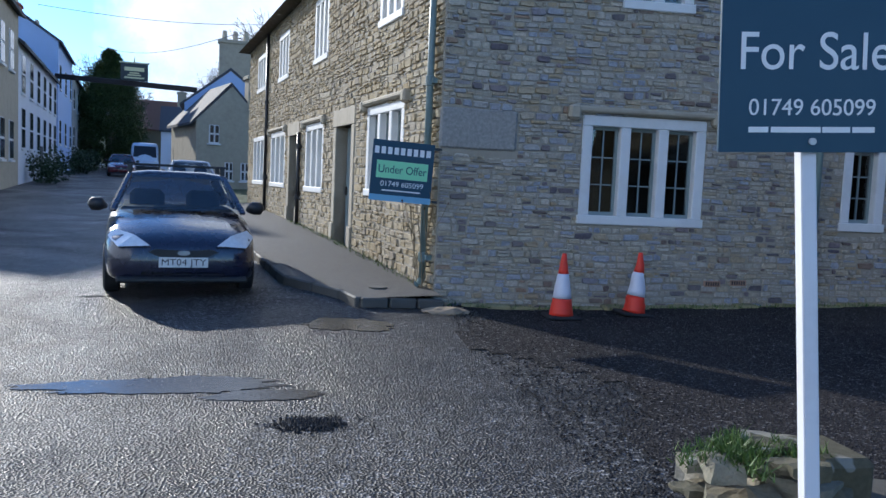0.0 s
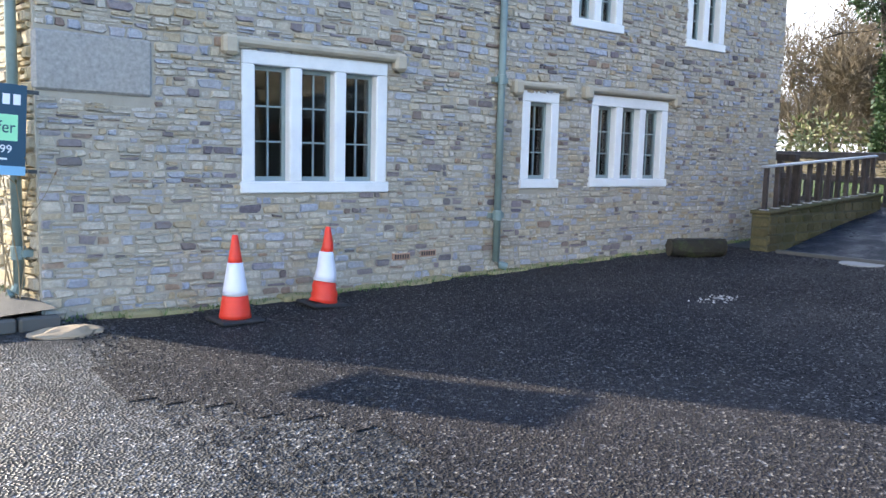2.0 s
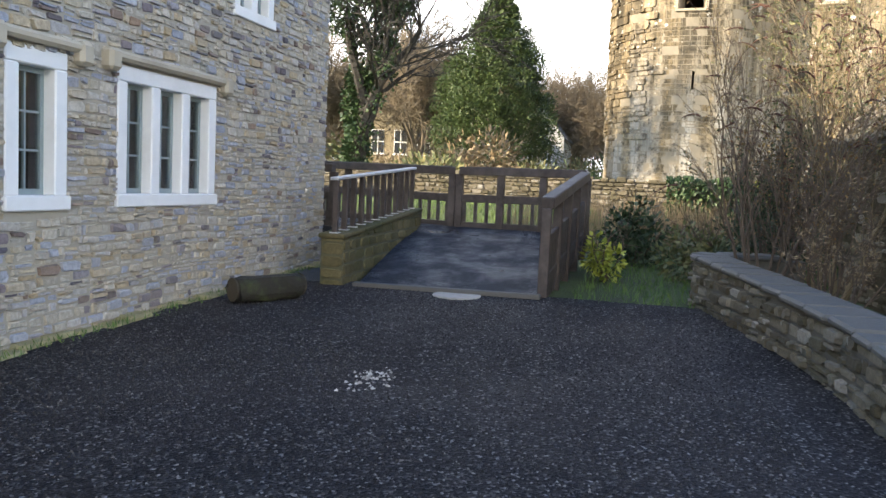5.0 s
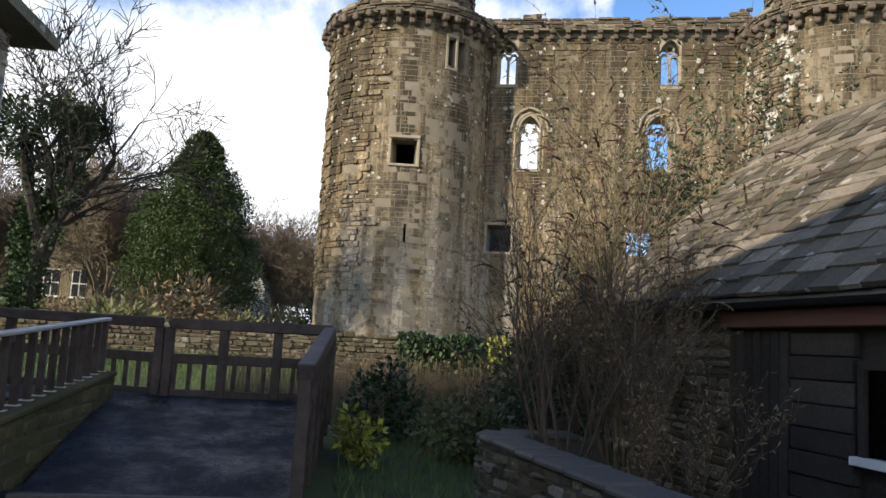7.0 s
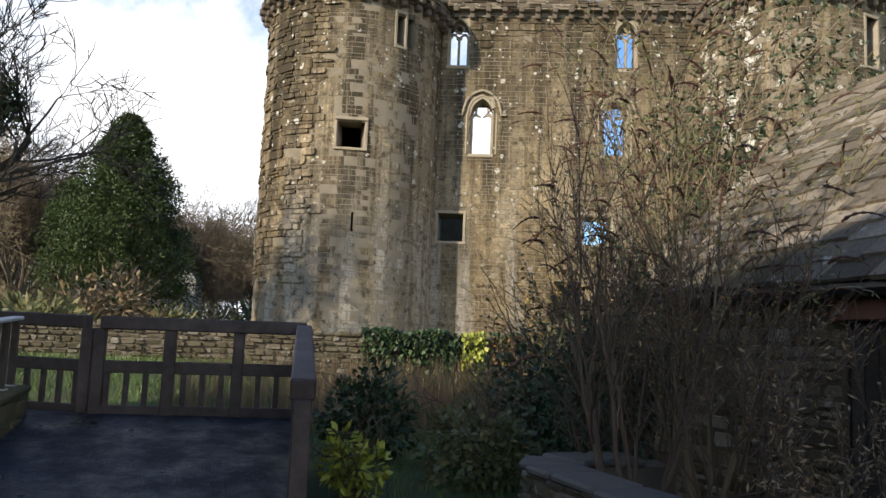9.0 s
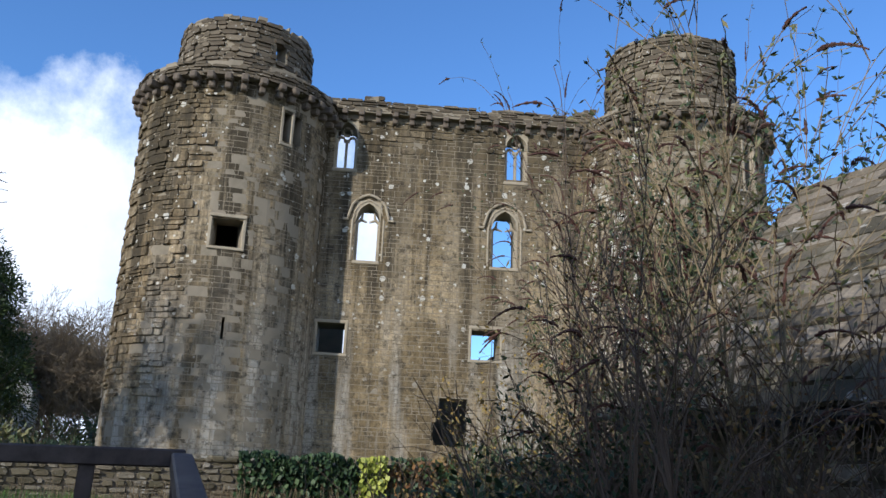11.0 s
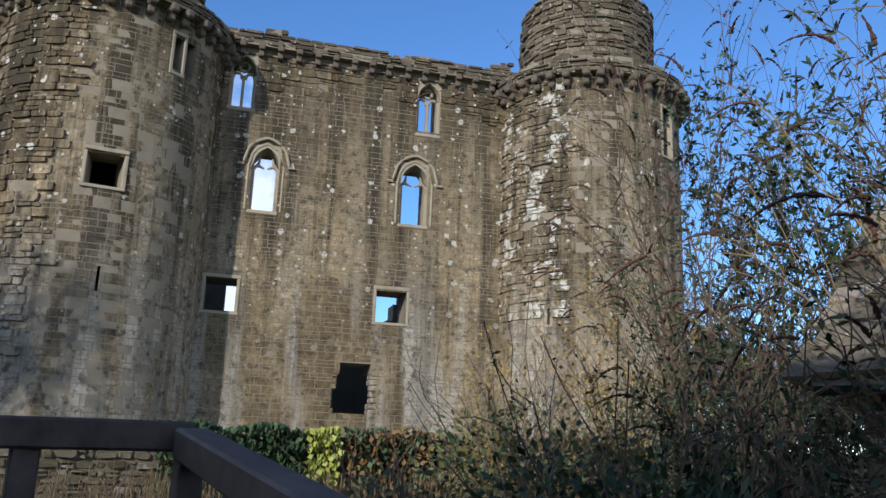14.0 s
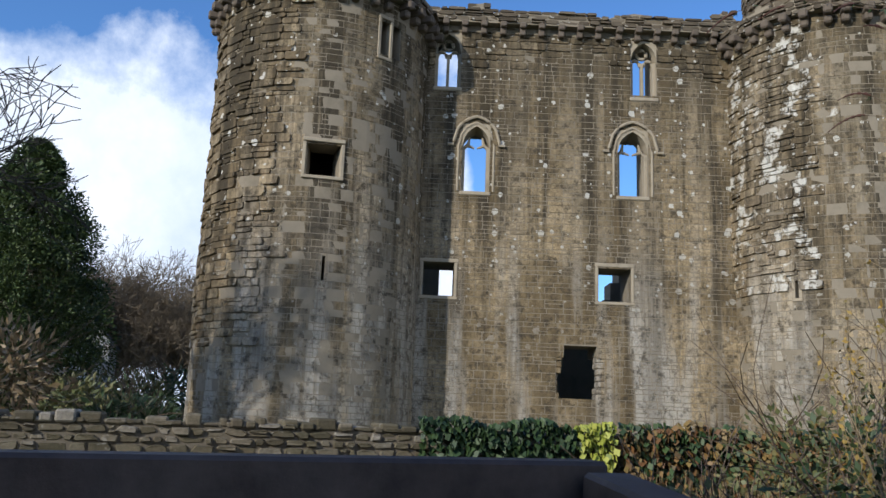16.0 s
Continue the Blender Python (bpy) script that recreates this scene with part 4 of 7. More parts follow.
while u < 12:
    w = rng.uniform(0.09, 0.24)
    part("coping_stone", boxed(u + 0.01, u + w - 0.01, -0.035 + rng.uniform(-0.03, 0.02), 0.52, 1.78, 1.86 + rng.uniform(-0.05, 0.05), BW_M, 0.02), FIELD_STONE, bwall)
    u += w

# ---- footbridge ----
def deck_z(x):
    return 0.41 + 0.14 * (x - 9.8)


bm = bmesh.new()
poly = [(9.78, 8.08), (9.82, 6.05), (13.45, 5.85), (13.62, 7.85), (15.4, 13.0), (13.4, 13.5), (12.9, 9.6), (13.3, 8.45)]
top = [bm.verts.new((x, y, deck_z(min(x, 13.5)) + 0.0)) for x, y in poly]
low = [bm.verts.new((x, y, deck_z(min(x, 13.5)) - 0.2)) for x, y in poly]
bm.faces.new(top[::-1])
bm.faces.new(low)
for i in range(len(poly)):
    j = (i + 1) % len(poly)
    bm.faces.new((top[i], top[j], low[j], low[i]))
bmesh.ops.recalc_face_normals(bm, faces=bm.faces)
part("bridge_deck", bm, DECK, None, "wet dark surfaced ramp of the footbridge", "deck", "structure")
bm = bmesh.new()
beam(bm, (9.72, 8.1, 0.415), (9.78, 6.0, 0.425), 0.09, 0.06, 0.01)
part("edging", bm, KERB, None, "pale stone edging where gravel meets the ramp", "kerb", "structure")


def timber_rail(label, pts, posts, slat_gap=0.17, post_low=0.0, solid=False, slats=True, caps=True):
    """A timber railing along the points (x, y, deck height): posts, top rail, mid rail, slats."""
    t = thing("timber_railing", label, "railing")
    P = [Vector(p) for p in pts]
    for i, (a, b) in enumerate(zip(P, P[1:])):
        n = posts[i]
        d = b - a
        for k in range(n + 1):
            if k == n and i < len(P) - 2:
                continue
            p = a.lerp(b, k / n)
            part("post", boxed(p.x - 0.055, p.x + 0.055, p.y - 0.055, p.y + 0.055, p.z - 0.25 - post_low, p.z + 0.84, None, 0.008), TIMBER, t)
        bm = bmesh.new()
        beam(bm, a + Vector((0, 0, 0.895)), b + Vector((0, 0, 0.895)), 0.15, 0.13, 0.012)
        part("top_rail", bm, TIMBER, t)
        bm = bmesh.new()
        beam(bm, a + Vector((0, 0, 0.47)), b + Vector((0, 0, 0.47)), 0.05, 0.12, 0.008)
        part("mid_rail", bm, TIMBER, t)
        bm = bmesh.new()
        beam(bm, a + Vector((0, 0, 0.04)), b + Vector((0, 0, 0.04)), 0.06, 0.12, 0.008)
        part("bottom_rail", bm, TIMBER, t)
        m = int(d.length / slat_gap)
        for k in range(m):
            p = a.lerp(b, (k + 0.5) / m)
            q = Matrix.Translation(p) @ Matrix.Rotation(math.atan2(d.y, d.x), 4, "Z")
            w = 0.06 if solid else 0.026
            part("slat", boxed(-w, w, -0.018, 0.018, -0.05 if not solid else -0.2, 0.42 if not solid else 0.5, q, 0.004), TIMBER, t)
    return t


timber_rail("dark stained timber railing along the ramp", [(9.95, 6.0, deck_z(9.95) + 0.1), (13.4, 5.88, deck_z(13.4) - 0.02)], [4], 0.13, 0.1, True)
timber_rail("dark timber railing across the end of the ramp", [(13.5, 5.85, 0.92), (13.6, 7.83, 0.9)], [3])
timber_rail("weathered timber railing bending away over the bridge", [(13.62, 7.95, 0.9), (15.4, 13.0, 0.95)], [5])
timber_rail("weathered timber railing behind the house end", [(13.0, 9.7, 0.85), (13.4, 13.4, 0.95)], [3])

# dwarf wall beside the ramp, with its metal railing
STUB_A, STUB_B = Vector((9.68, 8.2, 0)), Vector((13.38, 8.36, 0))
sd = (STUB_B - STUB_A).normalized()
STUB_M = Matrix(((sd.x, -sd.y, 0, STUB_A.x), (sd.y, sd.x, 0, STUB_A.y), (0, 0, 1, 0), (0, 0, 0, 1)))
SL = (STUB_B - STUB_A).length
stub_top = lambda u: 0.93 + 0.215 * u / SL  # noqa: E731
bm = bmesh.new()
prism(bm, [(0, 0.1), (SL, 0.1), (SL, stub_top(SL) - 0.01), (0, stub_top(0) - 0.01)], 0.02, 0.28, STUB_M)
stub = part("dwarf_wall", bm, plain("mossy_mortar", (0.085, 0.08, 0.045), 0.95, bump=0.6, dirt=(0.04, 0.05, 0.018)), None, "mossy squared-block dwarf wall beside the ramp", "wall", "structure")
sp_ = lambda u, v, d: tuple(STUB_M @ Vector((u, 0.02 - d, min(v, stub_top(max(0, min(u, SL))) - 0.015))))  # noqa: E731
lay_stones("block", list(courses(0, SL, 0.2, 1.1, [], (0.1, 0.17), (0.16, 0.4), rng, 0.014)), sp_, BLOCK_STONE, stub, rng, lambda u, v: True, proud=(0.004, 0.02), wob=0.006)
ep = lambda u, v, d: tuple(STUB_M @ Vector((-d, 0.28 - u, v)))  # noqa: E731
lay_stones("block", list(courses(0, 0.27, 0.2, 0.92, [], (0.1, 0.17), (0.2, 0.4), rng, 0.014)), ep, BLOCK_STONE, stub, rng, lambda u, v: True, proud=(0.004, 0.02), wob=0.006)
for k in range(5):
    a, b = SL * k / 5, SL * (k + 1) / 5
    bm = bmesh.new()
    beam(bm, STUB_M @ Vector((a - (0.03 if k == 0 else -0.006), 0.15, stub_top(a) + 0.015)), STUB_M @ Vector((b - 0.006, 0.15, stub_top(b) + 0.015)), 0.32, 0.05, 0.012)
    part("coping_slab", bm, BLOCK_STONE, stub)
t = thing("metal_railing", "grey metal railing with square balusters on the dwarf wall", "railing")
for k in range(12):
    u = 0.08 + (SL - 0.2) * k / 11
    z = stub_top(u) + 0.04
    part("baluster", boxed(u - 0.03, u + 0.03, 0.12, 0.18, z, z + 0.6, STUB_M, 0.005), TIMBER, t)
    part("foot_plate", boxed(u - 0.05, u + 0.05, 0.1, 0.2, z, z + 0.012, STUB_M), GREY_METAL, t)
bm = bmesh.new()
beam(bm, STUB_M @ Vector((0.0, 0.15, stub_top(0) + 0.655)), STUB_M @ Vector((SL - 0.06, 0.15, stub_top(SL) + 0.655)), 0.1, 0.035, 0.008)
part("handrail", bm, GREY_METAL, t, "pale worn handrail")

# ---- curved garden wall ----
GW = [(1.0, 2.72), (1.9, 2.5), (3.2, 2.65), (4.5, 2.98), (5.7, 3.36), (6.9, 3.48), (8.5, 3.79), (9.8, 4.12), (10.5, 4.26), (10.82, 4.12), (10.92, 3.75), (10.9, 3.2)]


def gw_at(u):
    i = min(int(u), len(GW) - 2)
    p = [Vector((*GW[min(max(i + k, 0), len(GW) - 1)], 0)) for k in (-1, 0, 1, 2)]
    t = u - i
    q = 0.5 * (2 * p[1] + (p[2] - p[0]) * t + (2 * p[0] - 5 * p[1] + 4 * p[2] - p[3]) * t * t + (3 * p[1] - p[0] - 3 * p[2] + p[3]) * t ** 3)
    return q


def gw_frame(s):
    a, b = gw_at(s), gw_at(min(s + 0.02, len(GW) - 1.0001))
    d = (b - a).normalized()
    return a, d, Vector((-d.y, d.x, 0))


gtab = [0.0]
for i in range(1, 221):
    gtab.append(gtab[-1] + (gw_at(min(i * 0.05, 10.999)) - gw_at(min((i - 1) * 0.05, 10.999))).length)
GL = gtab[-1]


def gw_len(l):
    return float(np.interp(l, gtab, [min(i * 0.05, 10.98) for i in range(221)]))


def gtop(l):
    return float(np.interp(gw_at(gw_len(max(0, min(l, GL - 0.05)))).x, (1.0, 3.0, 4.5, 5.7, 6.9, 8.5, 10.5), (0.48, 0.45, 0.55, 0.7, 0.76, 0.83, 0.9)))


def gp(u, v, d):
    a, dr, nrm = gw_frame(gw_len(max(0, min(u, GL - 0.03))))
    q = a + nrm * (0.17 + d)
    return (q.x, q.y, v)


bm = bmesh.new()
prev = None
for i in range(91):
    l = (GL - 0.03) * i / 90
    a, dr, nrm = gw_frame(gw_len(l))
    z = gtop(l)
    r = [bm.verts.new((a.x + nrm.x * o, a.y + nrm.y * o, zz)) for o, zz in ((0.17, 0.0), (0.17, z), (-0.2, z), (-0.2, 0.0))]
    if prev:
        for k in range(4):
            bm.faces.new((prev[k], prev[(k + 1) % 4], r[(k + 1) % 4], r[k]))
    else:
        bm.faces.new(r[::-1])
    prev = r
bm.faces.new(prev)
bmesh.ops.recalc_face_normals(bm, faces=bm.faces)
gwall = part("garden_wall", bm, plain("garden_mortar", (0.1, 0.09, 0.07), 0.95, bump=0.6), None, "low curved dry stone garden wall with slab coping", "wall", "structure")
lay_stones("stone", [s for s in courses(0.3, GL - 0.05, 0.12, 0.89, [], (0.05, 0.12), (0.1, 0.3), rng, 0.016) if s[3] < gtop(s[0]) + 0.02], gp, FIELD_STONE, gwall, rng, lambda u, v: u > 4.5 and v > 0.3, proud=(0.005, 0.05), wob=0.015)
l = 3.7
while l < GL - 0.3:
    w = rng.uniform(0.3, 0.55)
    a, b = gw_at(gw_len(l + 0.01)), gw_at(gw_len(min(l + w, GL - 0.05)))
    bm = bmesh.new()
    beam(bm, (a.x, a.y, gtop(l) + 0.015 + rng.uniform(-0.01, 0.01)), (b.x, b.y, gtop(l + w) + 0.015 + rng.uniform(-0.01, 0.01)), 0.44 + rng.uniform(-0.03, 0.03), 0.06, 0.02)
    part("coping_slab", bm, KERB, gwall)
    l += w

# ---- stone-tiled shed ----
SHED_M = Matrix(((-0.9936, 0.113, 0, 12.47), (-0.113, -0.9936, 0, 2.72), (0, 0, 1, 0), (0, 0, 0, 1)))
# local x runs along the eave away from the castle, local y away from the garden
PLANKS = stone_mat("weathered_plank", [(0.0, (0.055, 0.046, 0.037)), (0.5, (0.09, 0.076, 0.062)), (1.0, (0.15, 0.128, 0.105))], dirt=(0.03, 0.027, 0.023), dirt_amount=0.7, bump=1.0)
RED_TIMBER = plain("red_brown_timber", (0.15, 0.065, 0.04), 0.75, scale=8, bump=0.3, dirt=(0.1, 0.06, 0.04))
shed = thing("shed", "old stone and timber shed with a stone-tiled roof", "shed", SHED_M)
part("wall", boxed(0.1, 2.4, 0.15, 0.5, 0.2, 2.2), FIELD_STONE, shed, "rough stone wall")
part("wall", boxed(2.4, 6.35, 0.22, 0.4, 0.2, 2.2), PLANKS, shed, "weathered board wall")
part("wall", boxed(0.1, 0.45, 0.5, 4.4, 0.2, 2.2), FIELD_STONE, shed, "rough stone end wall")
part("wall", boxed(0.1, 6.35, 4.4, 4.75, 0.2, 2.2), FIELD_STONE, shed, "plain rear wall")
srng = random.Random(9)
shp = lambda u, v, d: (u, 0.15 - d, v)  # noqa: E731
lay_stones("stone", list(courses(0.1, 2.4, 0.3, 2.1, [], (0.08, 0.16), (0.15, 0.35), srng, 0.02)), shp, FIELD_STONE, shed, srng, lambda u, v: True, proud=(0.005, 0.03))
part("wall", boxed(6.0, 6.35, 0.5, 4.4, 0.2, 2.2), FIELD_STONE, shed, "rough stone end wall")
part("wall_plate", boxed(2.35, 6.35, 0.08, 0.22, 2.0, 2.14, None, 0.01), RED_TIMBER, shed, "red-brown timber wall plate")
for k in range(6):
    part("board", boxed(2.45 + k * 0.12, 2.56 + k * 0.12, 0.17, 0.22, 0.35, 1.98, None, 0.006), PLANKS, shed)
for k in range(9):
    part("weatherboard", boxed(3.2, 3.9, 0.16 - 0.015 * (k % 2), 0.22, 0.35 + k * 0.18, 0.52 + k * 0.18, None, 0.006), PLANKS, shed)
wn_ = part("window", boxed(3.95, 4.01, 0.14, 0.22, 1.1, 1.75, None, 0.005), PLANKS, shed, "small timber shed window")
part("frame", boxed(4.55, 4.61, 0.14, 0.22, 1.1, 1.75, None, 0.005), PLANKS, wn_)
part("frame", boxed(3.95, 4.61, 0.14, 0.22, 1.7, 1.76, None, 0.005), PLANKS, wn_)
part("sill", boxed(3.91, 4.65, 0.1, 0.22, 1.04, 1.1, None, 0.005), WHITE_PAINT, wn_)
part("pane", boxed(4.01, 4.55, 0.18, 0.186, 1.1, 1.7), GLASS, wn_)
part("gutter", tube(bmesh.new(), [(-0.05, -0.02, 2.22), (6.35, -0.02, 2.2)], 0.06, 10), BLACK_PIPE, shed, "black half-round gutter")
# roof: sloping bed and rows of stone tiles, smaller towards the ridge
RP = math.atan2(2.3, 2.45)
roof_m = Matrix.Translation((0, -0.08, 2.26)) @ Matrix.Rotation(RP, 4, "X")
roof = part("roof_bed", boxed(-0.1, 6.35, 0.0, 3.36, -0.08, -0.02, roof_m), PLANKS, shed)
back_m = Matrix.Translation((0, 4.98, 2.26)) @ Matrix.Rotation(-RP, 4, "X")
part("rear_roof", boxed(-0.1, 6.35, -3.4, 0.0, -0.08, 0.0, back_m), SLATE, shed, "rear roof slope")
v, count, rest = 0.0, 0, bmesh.new()
while v < 3.25:
    h = 0.235 - 0.025 * v
    x = -0.12 - srng.uniform(0, 0.1)
    while x < 6.25:
        w = srng.uniform(0.14, 0.36)
        m = roof_m @ Matrix.Translation((x, v - 0.03 + srng.uniform(-0.02, 0.02), srng.uniform(0, 0.012))) @ Matrix.Rotation(radians(-5.0 + srng.uniform(-1.6, 1.6)), 4, "X") @ Matrix.Rotation(radians(srng.uniform(-1.5, 1.5)), 4, "Y")
        size = (0.003, w - 0.003, 0, h * 1.6, 0.0, 0.026 + srng.uniform(0, 0.02))
        if x < 5.0 and count < 300:
            part("tile", boxed(*size, m), SLATE, roof)
            count += 1
        else:
            box(rest, *size, m)
        x += w
    v += h
part("tiles", rest, SLATE, roof, kind="stuff")
part("ridge", tube(bmesh.new(), [(-0.15, 2.45, 4.58), (6.35, 2.45, 4.56)], 0.1, 8), SLATE, shed, "stone ridge")
part("gable", boxed(0.1, 0.4, 0.3, 4.7, 2.2, 2.3), FIELD_STONE, shed)
bm = bmesh.new()
prism(bm, [(0.2, 2.3), (2.45, 4.36), (4.7, 2.3)], 0.1, 0.4, Matrix(((0, 1, 0, 0), (1, 0, 0, 0), (0, 0, 1, 0), (0, 0, 0, 1))))
part("gable_wall", bm, FIELD_STONE, shed, "stone gable")

# ---- traffic cones ----
ORANGE = plain("faded_orange_plastic", (0.72, 0.04, 0.018), 0.5, vary=0.1, scale=12, dirt=(0.4, 0.06, 0.03), dirt_amount=0.4)
SLEEVE = plain("reflective_white_sleeve", (0.68, 0.68, 0.75), 0.4, vary=0.06, scale=14, dirt=(0.45, 0.44, 0.45), dirt_amount=0.4)
RUBBER = plain("black_rubber", (0.02, 0.02, 0.021), 0.8, bump=0.3)


def cone(x, y, tilt, label, dent=0.0):
    c = thing("traffic_cone", label, "traffic cone", Matrix.Translation((x, y, ground_z(x, y) + 0.012)) @ Matrix.Rotation(radians(tilt), 4, "Y"), "cones by the wall")
    part("base", boxed(-0.19, 0.19, -0.19, 0.19, 0, 0.035, None, 0.012), RUBBER, c, "square black rubber base")

    def band(nm, z0, z1, mat, grow=0.0, squash=0.0, label=""):
        bm = bmesh.new()
        r = lambda z: 0.138 - 0.112 * (z - 0.03) / 0.69 + grow  # noqa: E731
        n = 5
        tube(bm, [(dent * 0.006 * math.sin(k), 0, z0 + (z1 - z0) * k / n) for k in range(n + 1)], [r(z0 + (z1 - z0) * k / n) * (1 - squash * (k % 2)) for k in range(n + 1)], 20)
        part(nm, bm, mat, c, label, smooth=True)

    band("body", 0.03, 0.23, ORANGE, 0, dent * 0.07)
    band("sleeve", 0.228, 0.505, SLEEVE, 0.003, 0, "white reflective sleeve")
    band("tip", 0.5, 0.735, ORANGE)


cone(1.93, 8.5, 0, "orange and white traffic cone standing by the wall")
cone(2.86, 8.65, 4.0, "orange and white traffic cone, leaning, with a crushed foot", 1.0)

# ---- estate agents' boards ----
NAVY = plain("navy_board", (0.008, 0.046, 0.085), 0.45, vary=0.08, scale=3, bump=0.0)
WHITE_INK = plain("white_ink", (0.8, 0.8, 0.8), 0.5, vary=0.02, bump=0)
MINT = plain("mint_green_sticker", (0.33, 0.75, 0.42), 0.5, vary=0.03, bump=0)
WHITE_POST = plain("white_painted_post", (0.72, 0.72, 0.74), 0.55, vary=0.06, scale=6, dirt=(0.45, 0.43, 0.4), dirt_amount=0.4)
PALE_BLUE = plain("pale_blue_strip", (0.2, 0.42, 0.6), 0.5, vary=0.03, bump=0)


def lettering(text, size, m, mat, parent, name="lettering", width=None, align="CENTER"):
    cu = bpy.data.curves.new(name, "FONT")
    cu.body, cu.size, cu.align_x, cu.align_y, cu.extrude = text, size, align, "CENTER", 0.001
    ob = bpy.data.objects.new(name, cu)
    scene.collection.objects.link(ob)
    me = bpy.data.meshes.new_from_object(ob.evaluated_get(bpy.context.evaluated_depsgraph_get()))
    bpy.data.objects.remove(ob)
    if width:
        xs = [v.co.x for v in me.vertices]
        k = width / (max(xs) - min(xs))
        for v in me.vertices:
            v.co.x *= k
    me.transform(m)
    return obj(name, me, mat, parent)


def flat(x, z, y=-0.012):
    return Matrix.Translation((x, y, z)) @ Matrix.Rotation(radians(90), 4, "X")


# for-sale board on its post
SALE_M = Matrix.Translation((0.103, 0.027, -0.176)) @ Matrix.Scale(1.107, 4) @ Matrix.Translation((0.56, 2.0, 0)) @ Matrix.Rotation(radians(-8), 4, "Z") @ Matrix.Translation((0.055, 0, 0)) @ Matrix.Rotation(radians(-2.5), 4, "Y")
sale = thing("for_sale_board", "navy estate agent's board on a white timber post", "sign", SALE_M)
part("post", boxed(-0.024, 0.024, 0.012, 0.062, ground_z(0.5, 2) - 0.1, 1.83, Matrix.Translation((0.022, -0.143, 0)) @ Matrix.Rotation(radians(-0.7), 4, "Y") @ Matrix.Rotation(radians(-4.5), 4, "X"), 0.004), WHITE_POST, sale)
board = part("board", boxed(-0.285, 0.33, -0.006, 0.006, 1.79, 2.5), NAVY, sale, "navy printed board")
part("bolt", tube(bmesh.new(), [(0.0, -0.014, 1.822), (0.0, -0.004, 1.822)], 0.011, 12), GREY_METAL, sale)
lettering("For Sale", 0.16, flat(0.0, 2.085, -0.0075), WHITE_INK, board, width=0.455)
lettering("01749 605099", 0.07, flat(-0.003, 1.922, -0.0075), WHITE_INK, board, width=0.385)
for x0, x1 in ((-0.195, -0.135), (-0.127, 0.025), (0.03, 0.115), (0.122, 0.19)):
    part("small_print", boxed(x0, x1, -0.0075, -0.006, 1.849, 1.866), WHITE_INK, board)
part("emblem", boxed(-0.2, 0.2, -0.009, -0.006, 2.3, 2.38), WHITE_INK, board, "plain white emblem bar")

# under-offer board hung out at the house corner
OFF_M = Matrix.Translation((0.44, 9.05, 0)) @ Matrix.Rotation(radians(5), 4, "Z") @ Matrix.Translation((0, 0, 1.72)) @ Matrix.Rotation(radians(3), 4, "Y")
offer = thing("under_offer_board", "navy agent's board with green sticker at the house corner", "sign", OFF_M)
board = part("board", boxed(-0.69, 0.03, -0.006, 0.006, -0.33, 0.36), NAVY, offer, "navy printed board")
part("strip", boxed(-0.69, 0.03, -0.009, -0.006, -0.33, -0.26), PALE_BLUE, board, "pale blue lower strip")
part("sticker", boxed(-0.63, -0.03, -0.009, -0.006, -0.07, 0.13), MINT, board, "mint green sticker")
for k in range(9):
    # the agent's name as nine plain white strokes
    part("name_bar", boxed(-0.665 + k * 0.075, -0.615 + k * 0.075, -0.0095, -0.006, 0.205, 0.285), WHITE_INK, board)
lettering("Under Offer", 0.13, flat(-0.33, 0.03, -0.0115), NAVY, board, width=0.56)
lettering("01749 605099", 0.085, flat(-0.32, -0.135, -0.0085), WHITE_INK, board, width=0.5)
part("small_print", boxed(-0.55, -0.1, -0.0085, -0.006, -0.215, -0.2), WHITE_INK, board)
part("bracket", boxed(-0.1, 0.12, 0.006, 0.035, 0.3, 0.33), BLACK_PIPE, offer)
part("bracket", boxed(-0.1, 0.12, 0.006, 0.035, -0.31, -0.28), BLACK_PIPE, offer)

# ---- log, covers and stones on the drive ----
BARK = plain("mossy_bark", (0.022, 0.019, 0.012), 0.95, vary=0.4, scale=14, bump=1.0, dirt=(0.06, 0.075, 0.02), dirt_amount=0.8)
CUT = plain("old_cut_timber", (0.06, 0.048, 0.032), 0.9, scale=9, bump=0.4)
a, b = Vector((8.15, 8.72, 0)), Vector((8.75, 8.32, 0))
d = (b - a).normalized()
log = thing("log", "mossy sawn log lying by the house wall", "log")
pts = [a.lerp(b, k / 6) for k in range(7)]
bm = bmesh.new()
tube(bm, [(p.x, p.y, ground_z(p.x, p.y) + 0.14 + 0.008 * math.sin(k * 2)) for k, p in enumerate(pts)], [0.135, 0.148, 0.14, 0.146, 0.138, 0.144, 0.13], 16)
for v in bm.verts:
    v.co += Vector((noise.noise(v.co * 7), noise.noise(v.co * 7 + Vector((5, 0, 0))), noise.noise(v.co * 7 + Vector((0, 9, 0))))) * 0.045
    v.co.z = min(v.co.z, ground_z(v.co.x, v.co.y) + 0.25)
part("trunk", bm, BARK, log, smooth=False)
for p, q in ((a, -1), (b, 1)):
    bm = bmesh.new()
    z = ground_z(p.x, p.y) + 0.14
    tube(bm, [(p.x + d.x * q * 0.004, p.y + d.y * q * 0.004, z), (p.x + d.x * q * 0.02, p.y + d.y * q * 0.02, z)], 0.115, 16)
    part("sawn_end", bm, CUT, log)
CONC = plain("pale_concrete", (0.36, 0.34, 0.31), 0.8, scale=14, bump=0.4, dirt=(0.15, 0.14, 0.13))
mh = thing("manhole_cover", "pale worn concrete manhole cover before the ramp", "manhole cover")
bm = bmesh.new()
